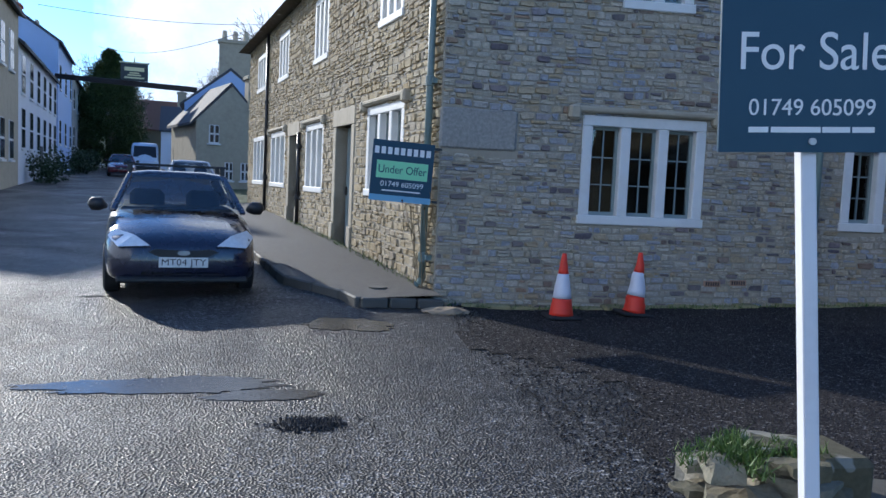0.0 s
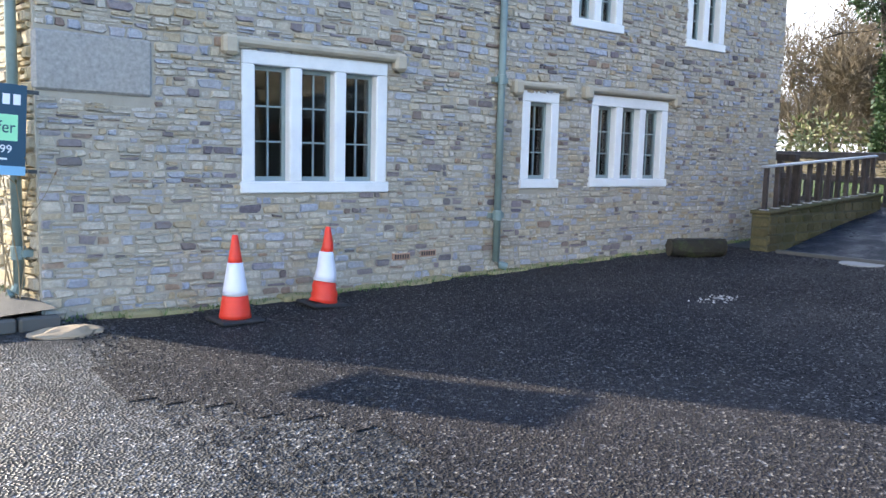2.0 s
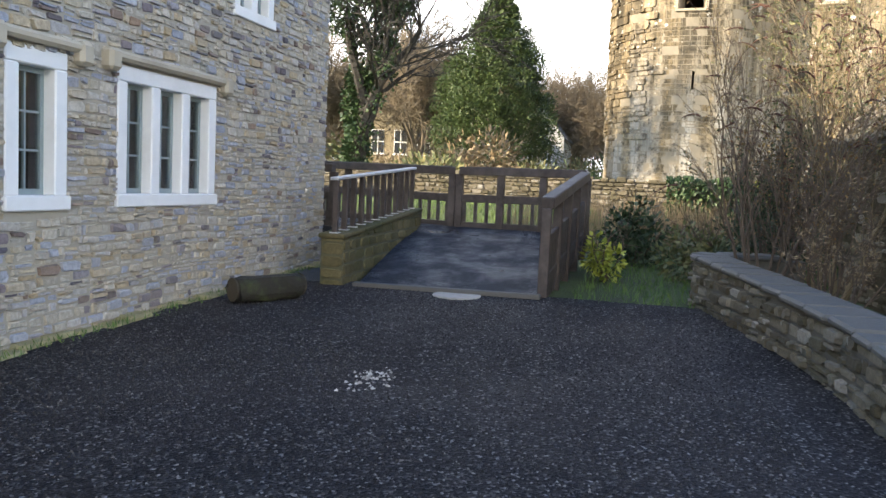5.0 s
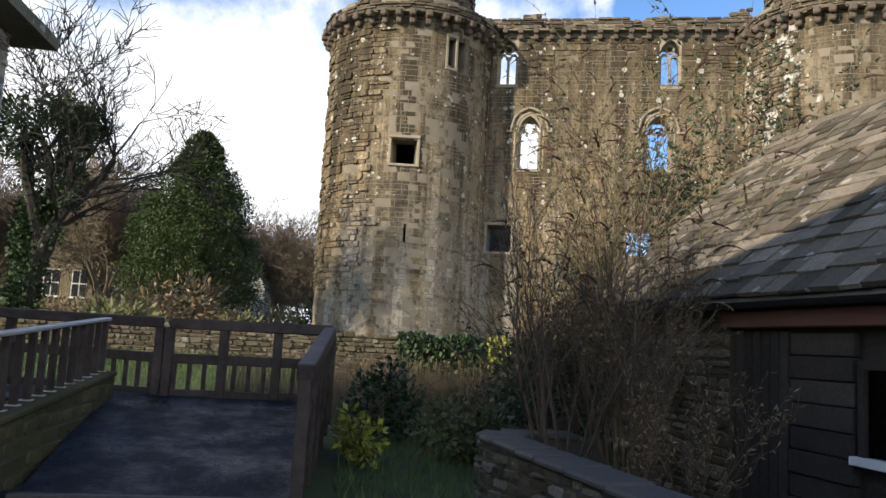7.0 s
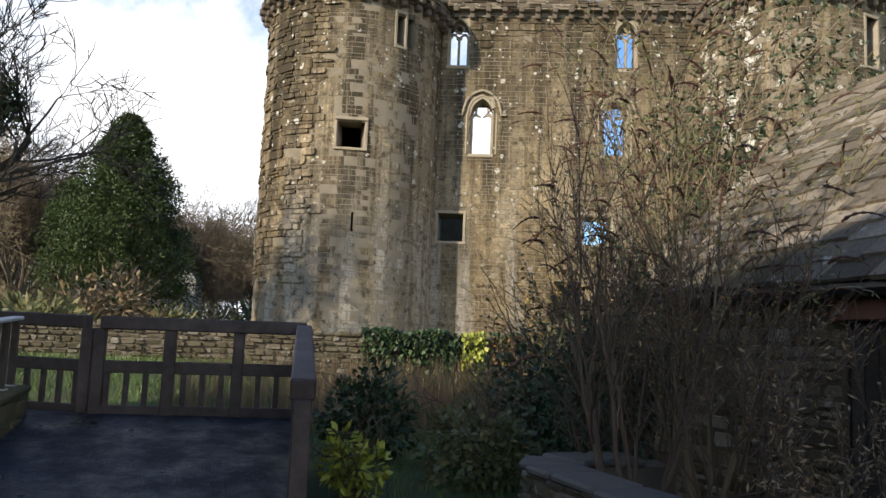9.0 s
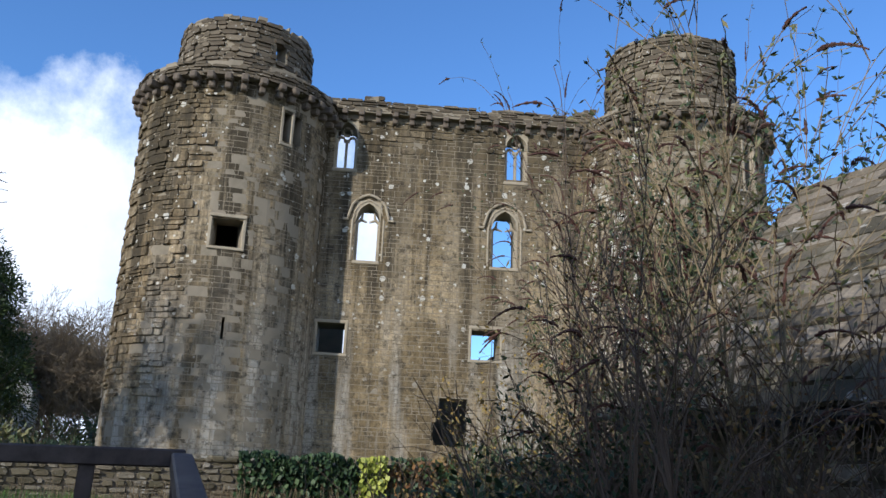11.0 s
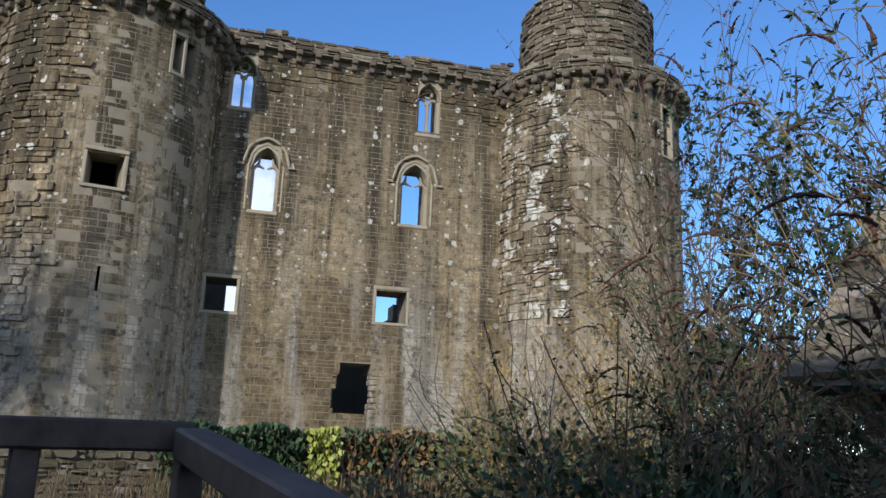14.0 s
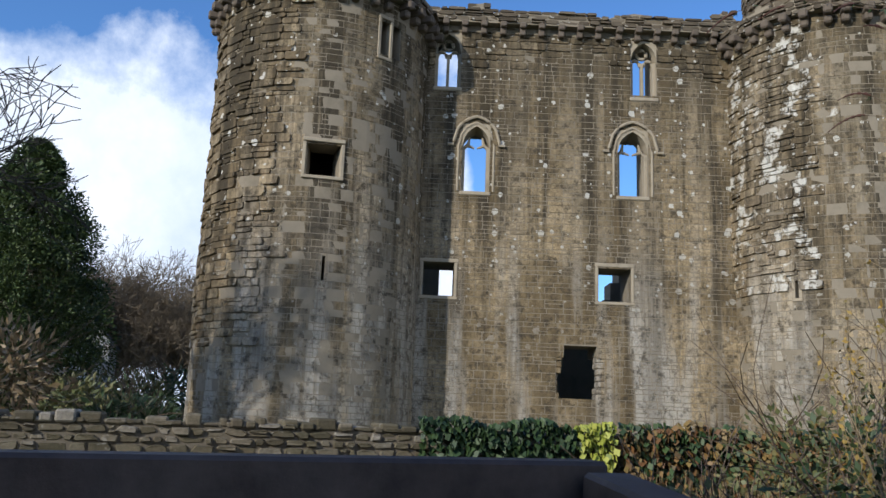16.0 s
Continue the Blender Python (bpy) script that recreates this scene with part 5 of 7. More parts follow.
tube(bm, [(9.58, 6.87, ground_z(9.58, 6.87)), (9.58, 6.87, ground_z(9.58, 6.87) + 0.02)], 0.26, 20)
part("cover", bm, CONC, mh)
mh = thing("drain_cover", "small round cover set in the pavement", "drain cover")
p = along(0.25, 0.62)
bm = bmesh.new()
tube(bm, [(*p, ground_z(*p) + 0.1), (*p, ground_z(*p) + 0.135)], 0.11, 16)
part("cover", bm, KERB, mh)
PALE_GRAVEL = stone_mat("pale_chippings", [(0.0, (0.3, 0.28, 0.25)), (1.0, (0.6, 0.58, 0.54))])


def pebbles(name, n, where, size, mat, label, seed, category="gravel"):
    rg = random.Random(seed)
    vs, fs = [], []
    for _ in range(n):
        x, y = where(rg)
        r = rg.uniform(*size)
        z = ground_z(x, y) + 0.008
        a = rg.uniform(0, 6.28)
        k = len(vs)
        for q in range(4):
            vs.append((x + r * math.cos(a + q * 1.57) * rg.uniform(0.7, 1.2), y + r * math.sin(a + q * 1.57) * rg.uniform(0.7, 1.2), z - 0.002))
        vs.append((x + rg.uniform(-0.3, 0.3) * r, y + rg.uniform(-0.3, 0.3) * r, z + r * rg.uniform(0.5, 0.9)))
        fs += [(k, k + 1, k + 4), (k + 1, k + 2, k + 4), (k + 2, k + 3, k + 4), (k + 3, k, k + 4)]
    me = bpy.data.meshes.new(name)
    me.from_pydata(vs, [], fs)
    me.update()
    return obj(name, me, mat, None, label, category, "stuff")


GREY_GRAVEL = stone_mat("grey_chippings", [(0.0, (0.01, 0.0095, 0.01)), (0.55, (0.028, 0.026, 0.027)), (0.84, (0.05, 0.046, 0.046)), (0.96, (0.1, 0.095, 0.09)), (1.0, (0.22, 0.21, 0.2))])


def on_drive(rg):
    while True:
        x, y = rg.uniform(-1.5, 9.7), rg.uniform(1.5, 9.0)
        if y > 4.1 + (0 if x > 4.5 else -1.3) and not (x < 0.6 or (x < 1.5 and rg.random() < 0.5)):
            return x, y


pebbles("loose_gravel", 60000, on_drive, (0.005, 0.014), GREY_GRAVEL, "loose dark chippings scattered over the driveway", 11)
pebbles("loose_gravel", 700, lambda rg: (rg.gauss(-0.2, 1.5), rg.uniform(0.5, 8)), (0.004, 0.009), GREY_GRAVEL, "chippings worn out of the old asphalt", 12)
pebbles("pale_chippings", 70, lambda rg: (6.15 + rg.gauss(0, 0.13), 6.62 + rg.gauss(0, 0.07)), (0.01, 0.024), PALE_GRAVEL, "pale patch of spilt chippings on the drive", 13)


def rock(name, x, y, z, r, flatness, mat, label, seed, category="stone", parent=None):
    bm = bmesh.new()
    bmesh.ops.create_icosphere(bm, subdivisions=3, radius=1)
    o = Vector((seed * 3.1, seed * 1.7, 0))
    for v in bm.verts:
        k = 1 + 0.35 * noise.noise(v.co * 1.3 + o) + 0.16 * noise.noise(v.co * 3.5 + o) + 0.08 * noise.noise(v.co * 9 + o)
        v.co = Vector((v.co.x * r[0] * k, v.co.y * r[1] * k, v.co.z * flatness * k))
    bmesh.ops.translate(bm, vec=(x, y, z), verts=bm.verts)
    return part(name, bm, mat, parent, label, category)


TAN_STONE = plain("tan_worn_stone", (0.33, 0.25, 0.16), 0.85, vary=0.25, scale=8, bump=0.5, dirt=(0.15, 0.12, 0.08))
rock("stone", 0.62, 8.62, ground_z(0.62, 8.62) + 0.0, (0.26, 0.17), 0.06, TAN_STONE, "worn tan stone at the foot of the corner", 1)
# broken end of the garden wall, with moss and a plant
heap = thing("stone_heap", "broken mossy end of the garden wall", "stone heap")
hr = random.Random(21)
HEAP_STONE = stone_mat("lichened_heap_stone", [(0.0, (0.13, 0.115, 0.085)), (0.4, (0.24, 0.21, 0.16)), (0.75, (0.36, 0.32, 0.25)), (1.0, (0.5, 0.46, 0.38))], dirt=(0.07, 0.08, 0.03), dirt_amount=0.6, lichen=0.5, bump=1.0)
for k in range(64):
    x, y = 0.86 + hr.uniform(-0.24, 0.24), 2.64 + hr.uniform(-0.26, 0.24)
    bm = bmesh.new()
    bmesh.ops.create_cube(bm, size=1)
    bmesh.ops.subdivide_edges(bm, edges=bm.edges, cuts=3, use_grid_fill=True)
    w, d, h = hr.uniform(0.1, 0.3), hr.uniform(0.1, 0.24), hr.uniform(0.035, 0.09)
    o = Vector((k * 2.3, 0, 0))
    for v in bm.verts:
        v.co = Vector((v.co.x * w, v.co.y * d, v.co.z * h)) * (1 - 0.16 * v.co.length)
        v.co += Vector((noise.noise(v.co * 9 + o), noise.noise(v.co * 9 + o + Vector((0, 5, 0))), 0.5 * noise.noise(v.co * 14 + o))) * 0.035
    m = Matrix.Translation((x, y, 0.12 + 0.54 * k / 64)) @ Matrix.Rotation(hr.uniform(-0.6, 0.6), 4, "Z") @ Matrix.Rotation(hr.gauss(0, 0.1), 4, "X")
    bmesh.ops.transform(bm, matrix=m, verts=bm.verts)
    part("stone", bm, HEAP_STONE, heap)
part("end_stone", boxed(1.0, 1.24, 2.46, 2.8, 0.1, 0.66, None, 0.03), FIELD_STONE, heap, "dark upright end stone")

# puddles, pothole
for x, y, rx, ry, lab in ((-0.5, 7.75, 0.42, 0.3, "muddy puddle by the kerb"), (-1.95, 5.75, 0.95, 0.2, "long shallow puddle on the asphalt"), (-1.2, 5.45, 0.4, 0.12, "shallow puddle on the asphalt")):
    bm = bmesh.new()
    n = 64
    ring = []
    for k in range(n):
        a = 2 * math.pi * k / n
        g = 1 + 0.4 * noise.noise(Vector((math.cos(a) * 1.5 + x, math.sin(a) * 1.5 + y, 3))) + 0.3 * noise.noise(Vector((math.cos(a) * 6 + x, math.sin(a) * 6 + y, 3)))
        px, py = x + rx * g * math.cos(a), y + ry * g * math.sin(a)
        ring.append(bm.verts.new((px, py, ground_z(px, py) + 0.006)))
    bm.faces.new(ring)
    part("puddle", bm, PUDDLE, None, lab, "puddle")
pebbles("pothole_stones", 500, lambda rg: (-0.9 + rg.gauss(0, 0.1), 4.8 + rg.gauss(0, 0.07)), (0.008, 0.02), GREY_GRAVEL, "broken stones in a small pothole", 14, "pothole")

# ---- plants ----
DARK_BARK = plain("dark_wet_bark", (0.03, 0.026, 0.02), 0.95, vary=0.3, scale=6, bump=0.8)
BARK_GREY = plain("grey_bark", (0.13, 0.11, 0.09), 0.95, vary=0.3, scale=6, bump=0.8)
WOOD_TWIG = plain("grey_brown_wood_twig", (0.14, 0.108, 0.068), 0.9, vary=0.3, scale=0.4, bump=0.3)
TWIG = plain("brown_twig", (0.1, 0.072, 0.05), 0.9, vary=0.3, scale=4, bump=0.3)
PALE_TWIG = plain("pale_straw_twig", (0.22, 0.17, 0.1), 0.9, vary=0.3, scale=4, bump=0.3)
SEED = plain("rust_seed_head", (0.075, 0.034, 0.024), 0.95, vary=0.4, scale=6, bump=0.5)


def leaf_mat(name, *cols):
    m = Mat(name, 0.55, spec=0.35)
    m.colour(m.ramp(m.random(), *[(k / max(1, len(cols) - 1), c) for k, c in enumerate(cols)]))
    m.b.inputs["Subsurface Weight"].default_value = 0.0
    return m.m


YEW_LEAF = leaf_mat("yew_needles", (0.018, 0.034, 0.009), (0.035, 0.06, 0.014), (0.066, 0.095, 0.022), (0.045, 0.066, 0.017))
IVY_LEAF = leaf_mat("ivy_leaves", (0.014, 0.032, 0.01), (0.028, 0.056, 0.017), (0.055, 0.09, 0.028))
LIME_LEAF = leaf_mat("yellow_green_leaves", (0.14, 0.18, 0.025), (0.27, 0.3, 0.04), (0.36, 0.37, 0.07))
DARK_LEAF = leaf_mat("dark_evergreen_leaves", (0.015, 0.03, 0.012), (0.03, 0.055, 0.02), (0.05, 0.075, 0.03))
OLIVE_LEAF = leaf_mat("olive_leaves", (0.06, 0.08, 0.03), (0.12, 0.13, 0.05), (0.18, 0.16, 0.065))
RUST_LEAF = leaf_mat("yellowing_leaves", (0.12, 0.09, 0.03), (0.2, 0.13, 0.035), (0.15, 0.07, 0.026), (0.08, 0.08, 0.034))
YELLOW_LEAF = leaf_mat("ochre_leaves", (0.2, 0.15, 0.04), (0.34, 0.22, 0.05), (0.16, 0.15, 0.05))
STRAW = leaf_mat("dry_stalks", (0.12, 0.08, 0.042), (0.2, 0.145, 0.078), (0.26, 0.195, 0.11))
GRASS = leaf_mat("grass_blades", (0.04, 0.08, 0.015), (0.08, 0.14, 0.025), (0.12, 0.18, 0.04))


class Soup:
    """Many small faces gathered into one mesh."""

    def __init__(self):
        self.v, self.f = [], []

    def stick(self, a, b, r0, r1, n=3):
        d = b - a
        if d.length < 1e-5:
            return
        x = d.orthogonal().normalized()
        y = d.normalized().cross(x)
        k = len(self.v)
        for p, r in ((a, r0), (b, r1)):
            for i in range(n):
                t = 2 * math.pi * i / n
                self.v.append(tuple(p + x * (r * math.cos(t)) + y * (r * math.sin(t))))
        for i in range(n):
            self.f.append((k + i, k + (i + 1) % n, k + n + (i + 1) % n, k + n + i))

    def leaf(self, p, d, w, l, rg):
        d = d.normalized()
        s = d.cross(Vector((rg.uniform(-1, 1), rg.uniform(-1, 1), rg.uniform(-1, 1))))
        s = s.normalized() * w
        k = len(self.v)
        q = d * l
        self.v += [tuple(p), tuple(p + q * 0.5 + s), tuple(p + q), tuple(p + q * 0.5 - s)]
        self.f.append((k, k + 1, k + 2, k + 3))

    def blade(self, p, h, w, lean, rg):
        a = rg.uniform(0, 6.283)
        s = Vector((math.cos(a), math.sin(a), 0)) * w
        k = len(self.v)
        tip = p + Vector((rg.uniform(-1, 1) * lean, rg.uniform(-1, 1) * lean, h))
        self.v += [tuple(p - s), tuple(p + s), tuple(tip)]
        self.f.append((k, k + 1, k + 2))

    def make(self, name, mat, parent=None, label="", category="", kind="", group=""):
        me = bpy.data.meshes.new(name)
        me.from_pydata(self.v, [], self.f)
        me.update()
        return obj(name, me, mat, parent, label, category, kind, group)


def rvec(rg):
    while True:
        v = Vector((rg.uniform(-1, 1), rg.uniform(-1, 1), rg.uniform(-1, 1)))
        if 0.05 < v.length < 1:
            return v.normalized()


def branch(soup, p, d, length, r, depth, rg, ends, droop=0.0, split=(2, 4), wander=0.25, least=0.003):
    """A bending limb with side limbs; twig ends are gathered in ends."""
    n = 5 if depth > 1 else 3
    q = p.copy()
    for i in range(n):
        d = (d + rvec(rg) * wander + Vector((0, 0, 0.05 - droop))).normalized()
        nx = q + d * (length / n)
        r1 = r * (1 - 0.11 * (i + 1))
        soup.stick(q, nx, r * (1 - 0.11 * i), max(r1, least), 6 if depth > 3 else 4 if depth > 1 else 3)
        if depth > 0 and i > 0:
            for _ in range(rg.randint(*split) if i == n - 1 else rg.randint(0, 2)):
                s = (d + rvec(rg) * rg.uniform(0.6, 1.1)).normalized()
                branch(soup, nx, s, length * rg.uniform(0.5, 0.75), max(r1 * rg.uniform(0.45, 0.7), least * 1.3), depth - 1, rg, ends, droop, split, wander, least)
        q = nx
    ends.append((q, d))


def bare_tree(x, y, z, height, seed, label, depth=4, trunk=0.3, forks=2, mat=None, group="", least=None, lean=0.55, reach=1.0, split=(2, 4)):
    rg = random.Random(seed)
    t = thing("tree", label, "tree", Matrix.Translation((x, y, z)), group)
    st, cr, ends = Soup(), Soup(), []
    p = Vector((0, 0, -0.2))
    d = Vector((rg.uniform(-0.08, 0.08), rg.uniform(-0.08, 0.08), 1)).normalized()
    h = height * 0.32
    for i in range(5):
        q = p + d * h / 5
        st.stick(p, q, trunk * (1.15 - 0.09 * i), trunk * (1.06 - 0.09 * i), 10)
        p = q
        d = (d + rvec(rg) * 0.08).normalized()
    for k in range(forks + 1):
        a = 6.283 * (k + rg.random() * 0.5) / (forks + 1)
        s = Vector((math.cos(a) * lean, math.sin(a) * lean, 1.0)).normalized()
        branch(cr, p - d * rg.uniform(0, h * 0.35), s, height * rg.uniform(0.3, 0.42) * reach, trunk * 0.6, depth, rg, ends, 0.0, split, 0.25, least or (0.009 if x < 50 else 0.014))
    st.make("trunk", mat or BARK_GREY, t)
    cr.make("crown", mat or BARK_GREY, t)
    return t, ends


def clump(soup, c, r, n, w, l, rg, down=0.0):
    for _ in range(n):
        v = rvec(rg)
        k = rg.random() ** 0.4
        p = c + Vector((v.x * r[0] * k, v.y * r[1] * k, v.z * r[2] * k))
        soup.leaf(p, v + Vector((0, 0, -down)) + rvec(rg) * 0.5, w * rg.uniform(0.6, 1.3), l * rg.uniform(0.6, 1.3), rg)


# yew
def yew(x, y, z, h, r, seed, label, group=""):
    rg = random.Random(seed)
    t = thing("yew_tree", label, "tree", Matrix.Translation((x, y, z)), group)
    st = Soup()
    st.stick(Vector((0, 0, -0.2)), Vector((0, 0, h * 0.35)), 0.3, 0.12, 8)
    st.make("trunk", BARK_GREY, t)
    cr = Soup()
    for k in range(540):
        u = rg.random() ** 0.9
        zz = 0.4 + u * (h - 0.6)
        prof = r * (math.sin(min(1, (1 - u) * 1.35) * math.pi / 2) ** 0.8) * (0.75 + 0.25 * min(1, u * 4))
        a = rg.uniform(0, 6.283)
        k2 = prof * rg.uniform(0.1, 1.0) ** 0.4
        c = Vector((math.cos(a) * k2, math.sin(a) * k2, zz))
        s = rg.uniform(0.45, 0.95) * (0.5 + 0.5 * prof / r)
        clump(cr, c, (s, s, s * 0.8), 210, 0.032, 0.16, rg)
    cr.make("crown", YEW_LEAF, t)
    return t


yew(45.0, 13.4, 0.9, 11.0, 3.2, 31, "tall dark clipped-looking yew tree beyond the wall")
yew(-17.5, 72.9, 1.6, 10.0, 2.7, 32, "dark conifer at the far end of the street")

# ivy-clad tree
t, ends = bare_tree(30.0, 15.7, 0.8, 12.5, 45, "bare ivy-clad tree beyond the boundary wall", 4, 0.34, 3, DARK_BARK, "", 0.012, 0.4, 0.78, (1, 3))
rg = random.Random(46)
iv = Soup()
stems = [v.co.copy() for c in t.children for v in c.data.vertices if v.co.z < 7.5 and v.co.xy.length < 0.5 + 0.18 * v.co.z]
for k in range(150):
    if k % 2:
        c = Vector((rg.gauss(0, 0.16), rg.gauss(0, 0.16), rg.uniform(0.3, 4.6)))
    else:
        c = rg.choice(stems) + rvec(rg) * 0.12
    clump(iv, c, (0.36, 0.36, 0.5), 90, 0.06, 0.14, rg)
iv.make("ivy", IVY_LEAF, t, "thick dark ivy on the trunk")

# bare woods in the distance
protos = [bare_tree(70 + 3 * k, 8 + 4 * k, 0.8, 9.0 + k, 60 + k, "bare winter tree in the distant wood", 4, 0.17, 4, WOOD_TWIG, "distant wood")[0] for k in range(3)]
wr = random.Random(70)
for k in range(64):
    x, y = wr.uniform(70, 105), wr.uniform(2, 34) if k % 3 else wr.uniform(30, 75)
    m = Matrix.Translation((x, y, 0.8)) @ Matrix.Rotation(wr.uniform(0, 6.28), 4, "Z")
    c = copy_thing(protos[k % 3], m)
for k in range(6):
    copy_thing(protos[k % 3], Matrix.Translation((wr.uniform(46, 57), 16.0 + 2.9 * k + wr.uniform(-0.7, 0.7), 0.6)) @ Matrix.Rotation(wr.uniform(0, 6.28), 4, "Z"))
for k in range(16):
    copy_thing(protos[k % 3], Matrix.Translation((wr.uniform(48, 75), wr.uniform(-62, -30), 0.6)) @ Matrix.Rotation(wr.uniform(0, 6.28), 4, "Z"))
for x, y in ((-22, 95), (-9, 92), (-14, 110), (-3, 70), (-2, 84)):
    copy_thing(protos[wr.randrange(3)], Matrix.Translation((x, y, 2.0)) @ Matrix.Rotation(wr.uniform(0, 6.28), 4, "Z"))


def bush(name, label, x, y, z, r, n, mat, w, l, seed, twigs=0, category="bush", twig_mat=None, group=""):
    rg = random.Random(seed)
    t = thing(name, label, category, Matrix.Translation((x, y, z)), group)
    if twigs:
        tw, ends = Soup(), []
        for k in range(twigs):
            a = rg.uniform(0, 6.28)
            d = Vector((math.cos(a) * rg.uniform(0.1, 0.7), math.sin(a) * rg.uniform(0.1, 0.7), 1)).normalized()
            branch(tw, Vector((math.cos(a), math.sin(a), 0)) * 0.12 * r[0], d, r[2] * rg.uniform(0.8, 1.3), 0.014, 1, rg, ends, 0.03)
        tw.make("branchwork", twig_mat or TWIG, t)
    if n:
        lv = Soup()
        for k in range(max(4, n // 60)):
            v = rvec(rg)
            c = Vector((v.x * r[0] * 0.7, v.y * r[1] * 0.7, r[2] * (0.55 + 0.4 * v.z)))
            clump(lv, c, (r[0] * 0.4, r[1] * 0.4, r[2] * 0.35), 60, w, l, rg)
        lv.make("foliage", mat, t)
    return t


# undergrowth beyond the boundary wall
for i, (x, y, r, h, mat) in enumerate([(33, 11.5, 2.0, 2.6, STRAW), (36, 14.5, 2.2, 1.7, OLIVE_LEAF), (31, 18, 2.4, 2.6, OLIVE_LEAF), (40, 10.2, 1.6, 1.8, OLIVE_LEAF), (42, 8.6, 1.6, 1.7, DARK_LEAF), (29, 12.8, 1.8, 1.6, OLIVE_LEAF), (38, 18, 2.6, 2.0, STRAW), (27, 21, 2.5, 2.5, OLIVE_LEAF), (48, 9.5, 2.0, 2.2, OLIVE_LEAF), (52, 8.0, 2.2, 2.6, DARK_LEAF), (33, 8.5, 1.2, 1.2, DARK_LEAF)]):
    bush("bush", "rough winter undergrowth beyond the wall", x, y, 0.6, (r, r, h), 1500, mat, 0.05, 0.3, 80 + i, 14, group="undergrowth")

# shrubs in the garden bed
def woody_shrub(x, y, z, h, stems, lean, seed, label, leaf, plumes=0.0, leaves=2, size=(0.01, 0.06), bark=None, thick=0.022, depth=2, up=0.05):
    """A branching shrub: woody stems, side limbs and thin shoots with leaves; plumes droop from shoot tips."""
    rg = random.Random(seed)
    t = thing("shrub", label, "shrub", Matrix.Translation((x, y, z)))
    st, lv, hd = Soup(), Soup(), Soup()

    def limb(p, d, length, r, level):
        n = 6 if level else 5
        for i in range(n):
            d = (d + rvec(rg) * (0.13 if level else 0.16) + Vector((0, 0, up if i < n - 2 or level else -0.16 * (plumes > 0)))).normalized()
            q = p + d * length / n
            st.stick(p, q, r * (1 - 0.12 * i), max(r * (1 - 0.12 * (i + 1)), 0.0028), 5 if level > 1 else 3)
            if level and i > 0:
                for _ in range(2 if rg.random() < 0.3 else 1):
                    side = (d + rvec(rg) * rg.uniform(0.5, 0.95) + Vector((0, 0, 0.15))).normalized()
                    limb(q, side, length * rg.uniform(0.36, 0.62), max(r * (1 - 0.12 * i) * 0.55, 0.0035), level - 1)
            if level == 0:
                for _ in range(leaves):
                    if rg.random() < 0.7:
                        lv.leaf(q, d * 0.7 + rvec(rg) * 0.8 + Vector((0, 0, -0.3)), size[0] * rg.uniform(0.7, 1.3), size[1] * rg.uniform(0.6, 1.4), rg)
            p = q
        if rg.random() < plumes * (1.0 if level == 0 else 1.6):
            out = Vector((d.x, d.y, 0))
            long = rg.randint(6, 12)
            for j in range(long):
                d = (d + out * 0.12 + Vector((0, 0, -0.13))).normalized()
                fat = (0.016 if j % 2 else 0.01) * (1 - 0.75 * j / long)
                hd.stick(p, p + d * 0.026, fat, fat * 0.8, 5)
                p = p + d * 0.026

    for k in range(stems):
        a = 6.283 * (k + rg.random()) / stems
        v = rg.uniform(0.15, 1.0) * lean
        limb(Vector((math.cos(a), math.sin(a), 0)) * rg.uniform(0.02, 0.22), Vector((math.cos(a) * v, math.sin(a) * v, 1)).normalized(), h * rg.uniform(0.5, 0.78), thick * rg.uniform(0.6, 1.1), depth)
    st.make("branchwork", bark or TWIG, t)
    if lv.v:
        lv.make("foliage", leaf, t)
    if hd.v:
        hd.make("seed_plume", SEED, t, kind="stuff")
    return t


woody_shrub(10.9, 2.9, 0.5, 3.6, 7, 0.42, 102, "tall arching shrub with drooping brown seed plumes", OLIVE_LEAF, 0.4, 3, (0.008, 0.055), PALE_TWIG, 0.026, 2, -0.01)
woody_shrub(11.7, 3.0, 0.5, 2.9, 4, 0.35, 103, "arching shrub with drooping seed plumes before the shed", OLIVE_LEAF, 0.4, 2, (0.008, 0.055), TWIG, 0.02)
woody_shrub(10.35, 3.75, 0.5, 2.5, 9, 0.75, 101, "bare brown many-stemmed shrub behind the garden wall", RUST_LEAF, 0.03, 1, (0.007, 0.03), TWIG, 0.022, 2, 0.07)
woody_shrub(10.0, 3.2, 0.5, 1.9, 9, 0.6, 104, "tangle of brown stems in the garden bed", RUST_LEAF, 0.0, 1, (0.008, 0.035), TWIG, 0.016)
woody_shrub(8.9, 3.25, 0.5, 1.1, 8, 0.8, 105, "low tangle of dry stems in the garden bed", STRAW, 0.0, 1, (0.007, 0.05), TWIG, 0.01)
woody_shrub(11.3, 3.45, 0.5, 1.6, 10, 0.6, 106, "dense dark thicket before the shed", DARK_LEAF, 0.0, 2, (0.011, 0.05), TWIG, 0.014)
woody_shrub(15.2, 2.2, 0.5, 2.5, 8, 0.75, 107, "spreading shrub with orange and yellow leaves near the boundary wall", YELLOW_LEAF, 0.0, 2, (0.014, 0.045), PALE_TWIG, 0.02, 2, 0.02)
woody_shrub(14.2, 1.4, 0.5, 4.9, 7, 0.22, 108, "tall shrub with blue-green leaves and dark seed plumes", DARK_LEAF, 0.45, 2, (0.008, 0.05), TWIG, 0.024, 2, 0.03)
